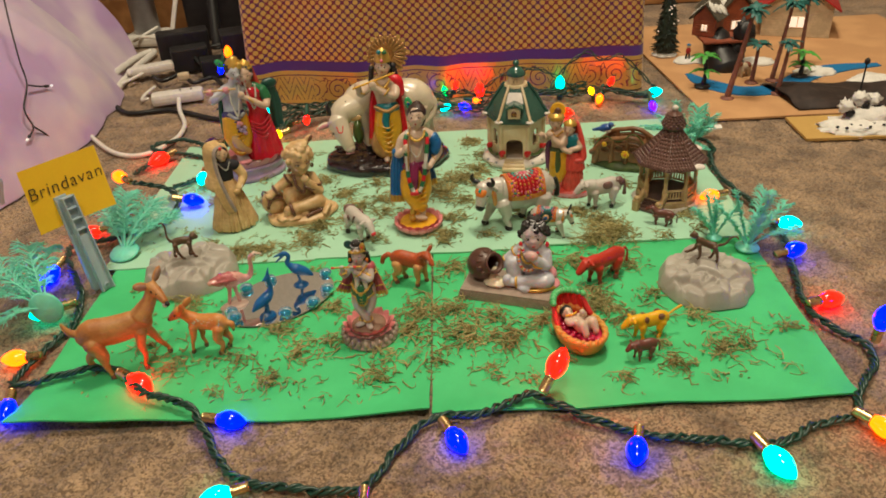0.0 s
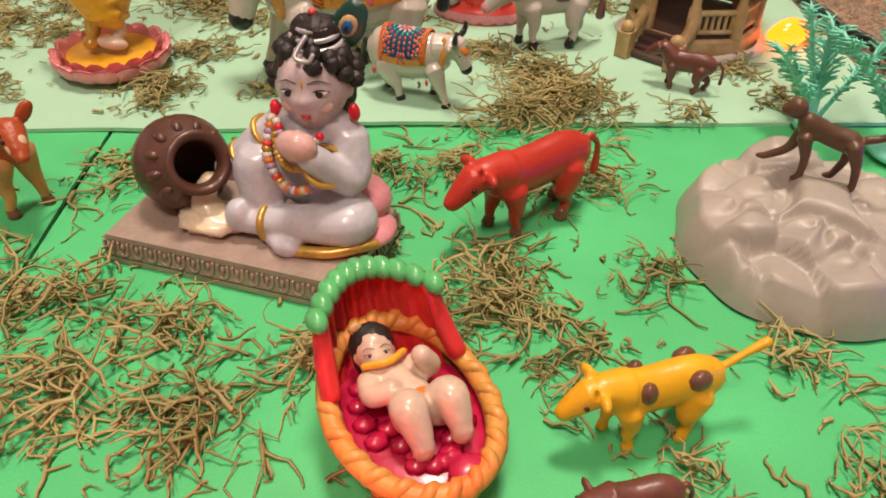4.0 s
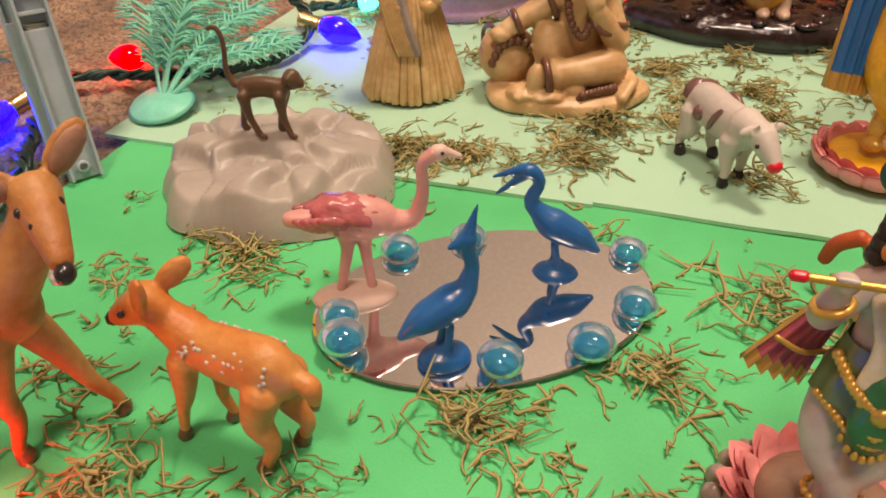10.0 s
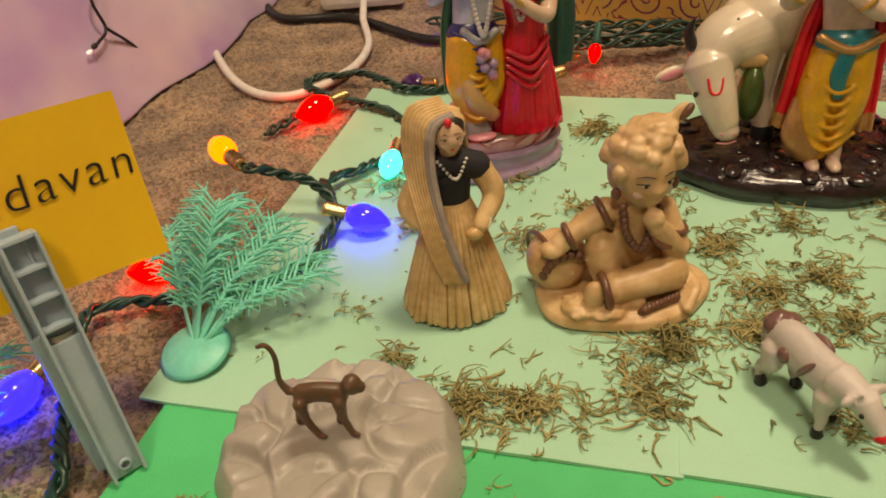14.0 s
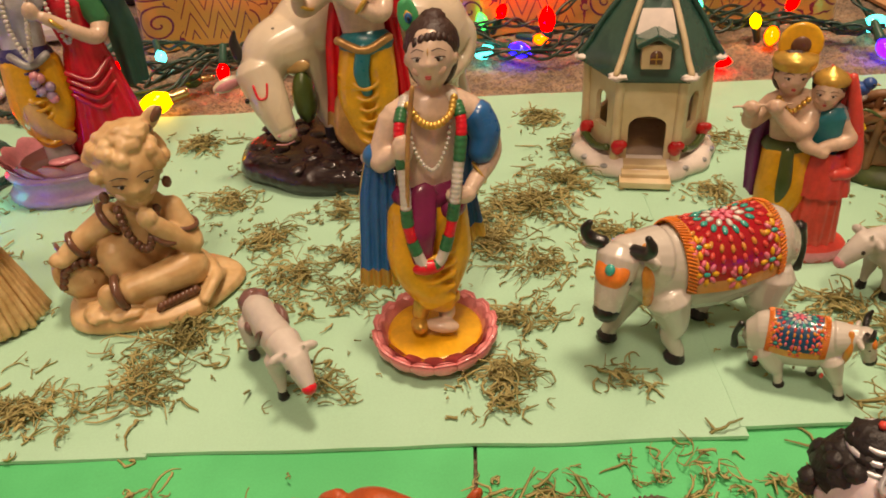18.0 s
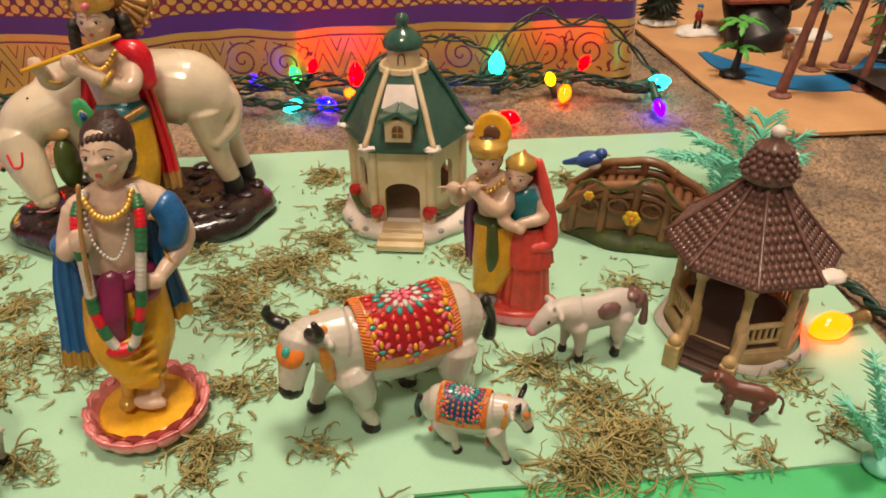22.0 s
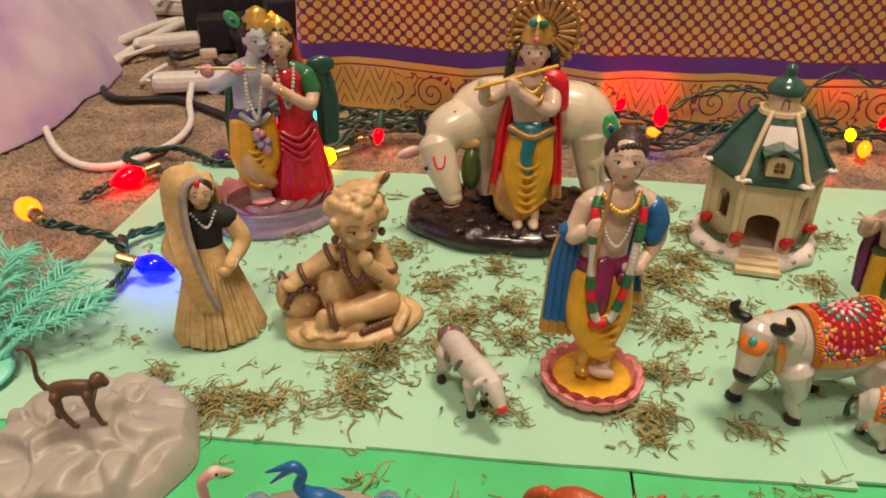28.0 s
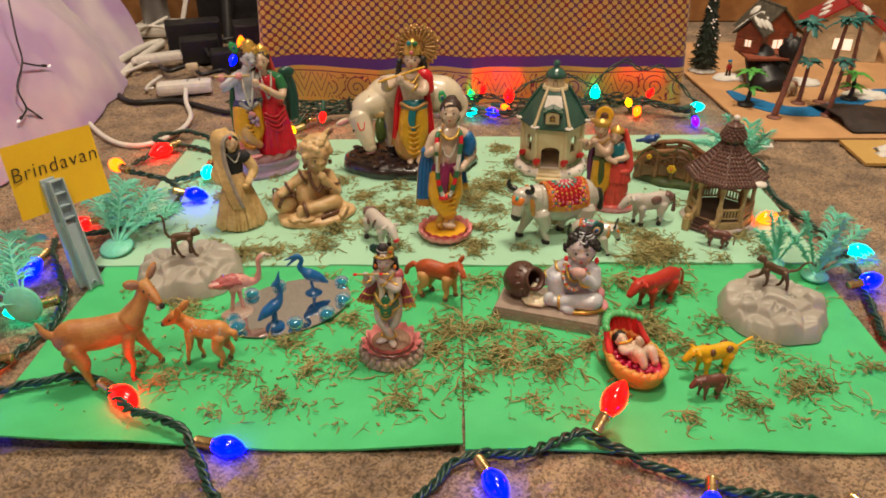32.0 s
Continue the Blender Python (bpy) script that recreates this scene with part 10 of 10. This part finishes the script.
toy_palm(0.610, 0.884, 0.180, 0.16, "tall toy palm with a reddish trunk and teal crown", 0.040, 1, 0.0050)
toy_palm(0.690, 0.968, 0.086, 0.05, "short toy palm with a reddish trunk and teal crown", 0.028, 2)
toy_palm(0.716, 0.893, 0.108, 0.08, "slim toy palm with a reddish trunk and teal crown", 0.026, 3)
toy_palm(0.737, 0.976, 0.165, 0.10, "tall toy palm with a reddish trunk and teal crown", 0.036, 4)
toy_palm(0.83, 1.06, 0.15, -0.03, "tall toy palm with a reddish trunk and teal crown", 0.034, 5)
green_palm(0.580, 0.953, 0.070, "small lime green toy palm on a dark foot", 6)
green_palm(0.800, 0.985, 0.055, "small lime green toy palm on a dark foot", 8)


def pine(x, y):
    rng = random.Random(3)
    ob = thing("toy_pine", None, Matrix.Translation((x, y, TOP)), "dark toy pine with tiny lights on a snowy foot", "toy tree")
    part("foot", Clay().ell((0, 0, 0.003), (0.030, 0.026, 0.007), M_snow, lumps=0.3), ob, "white snow foot")
    part("trunk", Clay().tube([(0, 0, 0.003), (0, 0, 0.05)], [0.005, 0.004], M_trunk), ob)
    c = Clay().lathe([(0.0, 0.012), (0.022, 0.014), (0.020, 0.05), (0.015, 0.10), (0.008, 0.15), (0.001, 0.18)], M_pine, seg=14)
    for k in range(420):
        h = 0.17 * rng.random() ** 1.15
        r = 0.034 * (1 - h / 0.215)
        a = rng.uniform(0, 2 * math.pi)
        d = np.array((math.cos(a), math.sin(a), 0))
        p = np.array((0, 0, 0.016 + h))
        c.tube([p + d * r * 0.5, p + d * r * rng.uniform(0.85, 1.15) - (0, 0, 0.007 * rng.random())], [0.0030, 0.0007], M_pine, seg=4, n=2)
    part("crown", c, ob)
    for k in range(12):
        h, a = rng.uniform(0.02, 0.15), rng.uniform(3.4, 6.2)
        r = 0.036 * (1 - h / 0.215)
        part("tiny_light", Clay().ell((r * math.cos(a), r * math.sin(a), 0.016 + h), 0.0016, M_lit, seg=6, rings=4), ob)


pine(0.560, 1.190)


def hut(m, w, d, h, peak, wall, roof, label, window=True, snow=True):
    """A toy house: gable walls, a thick overhanging roof with patches of snow."""
    ob = thing("toy_house", None, m, label, "toy house", "toy houses")
    c = Clay()
    v = [(-w / 2, -d / 2, 0), (w / 2, -d / 2, 0), (w / 2, d / 2, 0), (-w / 2, d / 2, 0), (-w / 2, -d / 2, h), (w / 2, -d / 2, h), (w / 2, d / 2, h), (-w / 2, d / 2, h), (0, -d / 2, peak), (0, d / 2, peak)]
    c.add(v, [(0, 1, 5, 8, 4), (2, 3, 7, 9, 6), (1, 2, 6, 5), (3, 0, 4, 7), (3, 2, 1, 0), (4, 8, 9, 7), (8, 5, 6, 9)], wall, False)
    body = part("wall", c, ob)
    for k in range(int(h / 0.007)):
        part("board", Clay().box((0, -d / 2 - 0.0006, 0.004 + 0.007 * k), (w * 0.99, 0.0016, 0.0060), wall, bev=0.0005), body)
    for s in (-1, 1):
        ln = math.hypot(w / 2, peak - h) * 1.28
        tilt = math.degrees(math.atan2(peak - h, w / 2))
        r = part("roof", Clay().box((s * (w / 4 + 0.004), 0, (h + peak) / 2 + 0.001), (ln, d * 1.25, 0.0045), roof, turn=rot(0, s * tilt, 0), bev=0.001), ob)
        if snow:
            sn = Clay()
            for k in range(3):
                sn.ell((s * (w / 4 + 0.004) + 0.006 * (k - 1), d * (0.35 * k - 0.35), (h + peak) / 2 + 0.0035 - s * (k - 1) * 0.006 * math.tan(math.radians(tilt))), (0.014, 0.012, 0.0035), M_snow, turn=rot(0, s * tilt, 0), lumps=0.5, seed=k + s)
            part("snow_patch", sn, r)
    if window:
        part("window", Clay().box((0.002, -d / 2 - 0.002, h * 0.5), (w * 0.26, 0.002, h * 0.34), M_lit, bev=0.0005), ob, "lit cross window")
        for k in (-1, 0, 1):
            part("mullion", Clay().box((0.002 + k * w * 0.13, -d / 2 - 0.0034, h * 0.5), (0.0018, 0.0012, h * 0.38), M_cream), ob)
    return ob


tree = thing("tree_stump", Clay().tube([(0.01, -0.05, 0.0), (0.004, -0.03, 0.028), (0.0, 0.0, 0.058)], [0.046, 0.034, 0.030], M_darkbase, seg=14, n=10).ell((0.035, -0.03, 0.035), (0.026, 0.024, 0.030), M_darkbase, lumps=0.4).ell((0.05, -0.04, 0.075), (0.024, 0.02, 0.030), M_darkbase, lumps=0.4, seed=4).box((0.0, -0.02, 0.061), (0.085, 0.075, 0.005), M_hut, bev=0.001),
             pose(0.655, 1.125, TOP), "dark lumpy stump with a brown deck under the toy hut", "toy stump")
hut(pose(0.638, 1.135, TOP + 0.0645, 0, 0, -38), 0.052, 0.055, 0.040, 0.068, M_hut, M_shingle, "red brown toy hut with a snowy roof and lit window")
hut(pose(0.93, 1.34, TOP, 0, 0, -20), 0.16, 0.12, 0.075, 0.13, M_cream, M_redroof, "cream toy house with a red roof")
hut(pose(0.76, 1.36, TOP, 0, 0, 10), 0.10, 0.09, 0.06, 0.11, M_hut, M_shingle, "brown toy house with a snowy roof")


def small_post(x, y, h, label):
    c = Clay().lathe([(0, 0), (0.006, 0), (0.005, 0.003), (0.0018, 0.006), (0.0016, h), (0.005, h + 0.003), (0.0055, h + 0.010), (0.002, h + 0.014), (0, h + 0.015)], M_darkbase, seg=12)
    thing("toy_lamp_post", c, pose(x, y, TOP), label, "toy lamp")


small_post(0.877, 0.872, 0.060, "small black toy lamp post")

# snowy mounds, lumps and the wagon
for x, y, z, r, label in ((0.603, 1.135, TOP, (0.034, 0.024, 0.010), "white snow mound under toy skiers"), (0.845, 1.01, TOP, (0.045, 0.03, 0.010), "white snow mound behind the river"), (0.74, 1.10, TOP, (0.05, 0.03, 0.009), "white snow mound on the board"), (0.93, 0.93, TOP, (0.05, 0.03, 0.016), "white snow mound on the board")):
    thing("snow_mound", Clay().ell((0, 0, 0.001), r, M_snow, lumps=0.35, seed=x * 9), pose(x, y, z), label, "snow mound", "snow mounds")
skier = Clay().tube([(-0.004, 0, 0.0), (-0.003, 0, 0.012)], 0.0022, M_darkbase).tube([(0.004, 0, 0.0), (0.003, 0, 0.012)], 0.0022, M_darkbase).ell((0, 0, 0.019), (0.006, 0.005, 0.008), M_redroof).ell((0, 0, 0.030), 0.0045, M_cream).ell((0, 0, 0.033), (0.0046, 0.0046, 0.0028), M_river)
thing("toy_figure", skier, pose(0.597, 1.128, TOP + 0.009), "tiny figure in a red coat on snow", "toy figure")
toy = Clay().ell((0, 0, 0.020), (0.017, 0.009, 0.010), M_cream).ell((0.014, 0, 0.028), (0.007, 0.006, 0.006), M_hut).ell((-0.006, 0, 0.024), (0.008, 0.0092, 0.007), M_hut)
for sx, sy in ((-1, -1), (-1, 1), (1, -1), (1, 1)):
    toy.tube([(0.010 * sx, 0.005 * sy, 0.016), (0.011 * sx, 0.005 * sy, 0.0)], [0.004, 0.0026], M_cream)
thing("toy_animal", toy, pose(0.690, 1.015, TOP, 0, 0, 200), "small cream and brown toy cow by the river", "toy animal", "toy animals")

fold = np.zeros((12, 22, 3))
for j in range(12):
    for i in range(22):
        u, v = i / 21, j / 11
        fold[j, i] = (0.722 + 0.26 * u - 0.02 * v * (1 - u), 0.795 + (0.16 - 0.04 * u) * v, TOP + 0.004 + 0.020 * math.sin(math.pi * v) * (0.6 + 0.4 * math.sin(9 * u)) + 0.006 * noise.noise(Vector((u * 7, v * 5, 2))))
under = fold[:, ::-1].copy()
under[..., 2] -= 0.003
thing("crumpled_paper", Clay().grid(fold, M_chasm).grid(under, M_chasm), Matrix(), "crumpled dark brown paper as a ravine", "paper")

ob = thing("snow_scene", None, pose(0.80, 0.700, 0.0068), "white snowy mound ornament with a maroon wagon and bare trees", "ornament")
part("mound", Clay().ell((0, 0, 0.0), (0.085, 0.042, 0.016), M_snow, lumps=0.4, seed=2, seg=24, rings=12).ell((0.02, 0.012, 0.012), (0.05, 0.026, 0.022), M_snow, lumps=0.5, seed=5, seg=20, rings=11), ob)
part("wagon_body", Clay().box((0.050, -0.020, 0.028), (0.034, 0.018, 0.012), M_redroof, bev=0.002).box((0.050, -0.020, 0.036), (0.022, 0.014, 0.006), M_darkbase, bev=0.001), ob, "maroon wagon")
for sx in (-0.011, 0.012):
    part("wheel", Clay().lathe([(0.0, -0.0012), (0.0052, -0.0012), (0.0056, 0.0), (0.0052, 0.0012), (0, 0.0012)], M_darkbase, turn=rot(90, 0, 0), seg=14, c=(0.050 + sx, -0.030, 0.021)), ob)
for x, y, h in ((-0.035, 0.01, 0.045), (-0.005, 0.02, 0.058), (0.02, 0.025, 0.05)):
    part("shrub", Clay().tube([(x, y, 0.01), (x + 0.002, y, h * 0.6)], [0.003, 0.0016], M_trunk).ell((x, y, h * 0.85), (0.013, 0.011, 0.011), M_snow, lumps=0.8, seed=h * 90).ell((x + 0.008, y - 0.004, h * 0.6), (0.008, 0.008, 0.007), M_darkbase, lumps=0.6, seed=h * 50), ob)
for k in range(9):
    part("pebble", Clay().ell((-0.06 + 0.014 * k, -0.024 - 0.008 * math.sin(k * 2.1), 0.0125), (0.0035, 0.003, 0.0025), M_darkbase, seg=6, rings=5), ob)

tag = slab([(-0.020, -0.008), (0.022, -0.004), (0.021, 0.009), (-0.019, 0.006)], 0, 0.003, M_snow)
thing("paper_tag", tag, pose(0.515, 0.700, 0.018, 8, -6, -10), "small white tag tied to the dark green cable", "tag")

# ---------------------------------------------------------------- clutter behind the satin cloth
M_black = shade("black_rubber", (0.012, 0.012, 0.013), rough=0.42, grain=0.1, size=200, bump=0.1)
M_white = shade("white_plastic", (0.74, 0.70, 0.64), rough=0.35, grain=0.04, size=120, bump=0.1, coat=0.1)
M_grey = shade("grey_metal", (0.42, 0.42, 0.44), rough=0.35, metal=0.3, grain=0.04, size=90, bump=0.1)


def cable(pts, rad, mat, label):
    thing("cable", Clay().tube(pts, rad, mat, seg=9, n=10 * len(pts)), Matrix(), label, "cable", "cables")


cable([(-0.829, 1.394, 0.02), (-0.851, 1.233, 0.01), (-0.80, 1.11, 0.012), (-0.731, 1.037, 0.006), (-0.674, 0.981, 0.006), (-0.583, 0.987, 0.006), (-0.463, 0.917, 0.006), (-0.40, 0.93, 0.006)], 0.0055, M_black, "thick black power cable on the carpet")
cable([(-0.77, 0.93, 0.012), (-0.751, 0.906, 0.006), (-0.66, 0.791, 0.006), (-0.60, 0.745, 0.006), (-0.555, 0.752, 0.006), (-0.524, 0.82, 0.006), (-0.528, 0.894, 0.006), (-0.56, 0.97, 0.01), (-0.575, 1.02, 0.02)], 0.0048, M_white, "white cable curving over the carpet")
cable([(-0.655, 1.045, 0.015), (-0.675, 1.06, 0.008), (-0.68, 1.10, 0.008), (-0.67, 1.14, 0.012)], 0.004, M_white, "short white cable leading to a plug")
cable([(-0.79, 1.09, 0.012), (-0.80, 1.20, 0.02), (-0.80, 1.40, 0.012), (-0.77, 1.44, 0.012), (-0.775, 1.30, 0.010), (-0.765, 1.15, 0.010)], 0.009, M_white, "white flat ribbon cable folded along the cloth")
cable([(-0.76, 1.17, 0.014), (-0.735, 1.21, 0.018), (-0.72, 1.235, 0.022)], 0.004, M_white, "white cable leading to the adapter")
for pts, label in (([(-0.70, 1.22, 0.012), (-0.66, 1.17, 0.016), (-0.62, 1.20, 0.02), (-0.58, 1.15, 0.014), (-0.54, 1.18, 0.014), (-0.50, 1.12, 0.012)], "black adapter cable in a tangle"),
                   ([(-0.62, 1.30, 0.05), (-0.58, 1.24, 0.03), (-0.53, 1.26, 0.02), (-0.48, 1.20, 0.02), (-0.44, 1.22, 0.02)], "black cable behind the figurines"),
                   ([(-0.78, 1.52, 0.02), (-0.72, 1.47, 0.05), (-0.67, 1.52, 0.03), (-0.62, 1.44, 0.02), (-0.56, 1.47, 0.02)], "black cable by the pole")):
    cable(pts, 0.005, M_black, label)
cable([(-0.80, 1.55, 0.01), (-0.76, 1.50, 0.03), (-0.80, 1.46, 0.05), (-0.84, 1.50, 0.03), (-0.79, 1.56, 0.05)], 0.004, M_white, "white cable looped at the foot of the pole")

bar = thing("power_adapter", None, pose(-0.705, 1.245, 0.020, 0, -4, 12), "flat white power adapter among cables", "adapter")
part("body", Clay().box((0, 0, 0.006), (0.105, 0.036, 0.020), M_white, bev=0.006), bar)
part("rounded_end", Clay().ell((-0.052, 0, 0.006), (0.014, 0.0178, 0.0098), M_white), bar)
plug = thing("extension_socket", None, pose(-0.585, 1.045, 0.004, 0, 0, 16), "white extension socket on the carpet", "socket")
part("body", Clay().box((0, 0, 0.014), (0.115, 0.040, 0.026), M_white, bev=0.009), plug)
for k in (-1, 1):
    part("slot", Clay().box((0.02 + 0.012 * k, 0, 0.0272), (0.003, 0.012, 0.001), M_black), plug)
for x, y, z, s, mat, label in ((-0.62, 1.285, 0.035, (0.09, 0.05, 0.06), M_black, "black power brick among cables"), (-0.545, 1.235, 0.026, (0.07, 0.05, 0.045), M_black, "black power brick among cables"), (-0.655, 1.36, 0.045, (0.13, 0.05, 0.085), M_darkbase, "dark box behind the cables"), (-0.605, 1.165, 0.026, (0.028, 0.018, 0.018), M_cream, "cream plug on a black brick"), (-0.475, 1.26, 0.055, (0.10, 0.07, 0.105), M_darkbase, "dark box behind the cables")):
    thing("power_brick", Clay().box((0, 0, 0), s, mat, bev=0.005), pose(x, y, z, 0, 0, 20), label, "adapter", "adapters")
pole = thing("floor_stand", None, pose(-0.825, 1.575, 0.0), "grey upright pole with a white foot", "stand")
part("pole", Clay().lathe([(0, 0.03), (0.036, 0.03), (0.036, 0.9), (0.030, 0.905), (0, 0.905)], M_grey, seg=24), pole)
part("foot", Clay().box((0, 0, 0.018), (0.11, 0.10, 0.032), M_white, bev=0.010), pole, "white plastic foot")
thing("floor_stand", Clay().lathe([(0, 0), (0.022, 0), (0.020, 0.004), (0.014, 0.010), (0.014, 0.9), (0, 0.905)], M_black, seg=16), pose(-0.612, 1.50, 0.0, 0, 5, 0), "thin black upright stand leg", "stand")
thing("white_stick", Clay().box((0, 0, 0.15), (0.012, 0.007, 0.34), M_white, bev=0.002), pose(-0.735, 1.46, 0.0, -12, 16, 0), "white plastic stick leaning among cables", "stick")
thing("storage_bin", Clay().box((0, 0, 0.024), (0.06, 0.50, 0.048), M_grey, bev=0.008), pose(-0.785, 0.80, 0.0, 0, 0, 2), "low grey bin hidden under the satin cloth", "bin")
thing("dark_crate", Clay().box((0, 0, 0.16), (0.30, 0.12, 0.32), M_darkbase, bev=0.01), pose(-0.56, 1.63, 0.0), "dark crate against the wall", "crate")

led = thing("fairy_lights", None, Matrix(), "thin black fairy light wire draped on the satin cloth", "string light")
M_led = shade("clear_led", (0.8, 0.8, 0.8), rough=0.1, emit=(1, 0.95, 0.85), power=0.6, bump=0)
for pts in ([(-0.80, 0.87, 0.31), (-0.78, 0.82, 0.245), (-0.765, 0.785, 0.19), (-0.758, 0.77, 0.15), (-0.75, 0.72, 0.12), (-0.745, 0.72, 0.085), (-0.742, 0.70, 0.078), (-0.742, 0.69, 0.076)], [(-0.745, 0.72, 0.085), (-0.742, 0.75, 0.055), (-0.735, 0.779, 0.013)], [(-0.757, 0.77, 0.148), (-0.752, 0.80, 0.135), (-0.75, 0.825, 0.127)]):
    line = np.array(pts)
    part("wire", Clay().tube(line, 0.0017, M_black, seg=6, n=40), led)
    part("led_socket", Clay().tube([line[-2] * 0.4 + line[-1] * 0.6, line[-1]], 0.0028, M_black, seg=8), led)
for p in ((-0.749, 0.836, 0.124), (-0.742, 0.682, 0.074)):
    part("led_tip", Clay().ell(p, (0.0022, 0.0045, 0.0022), M_led, seg=8, rings=6), led)
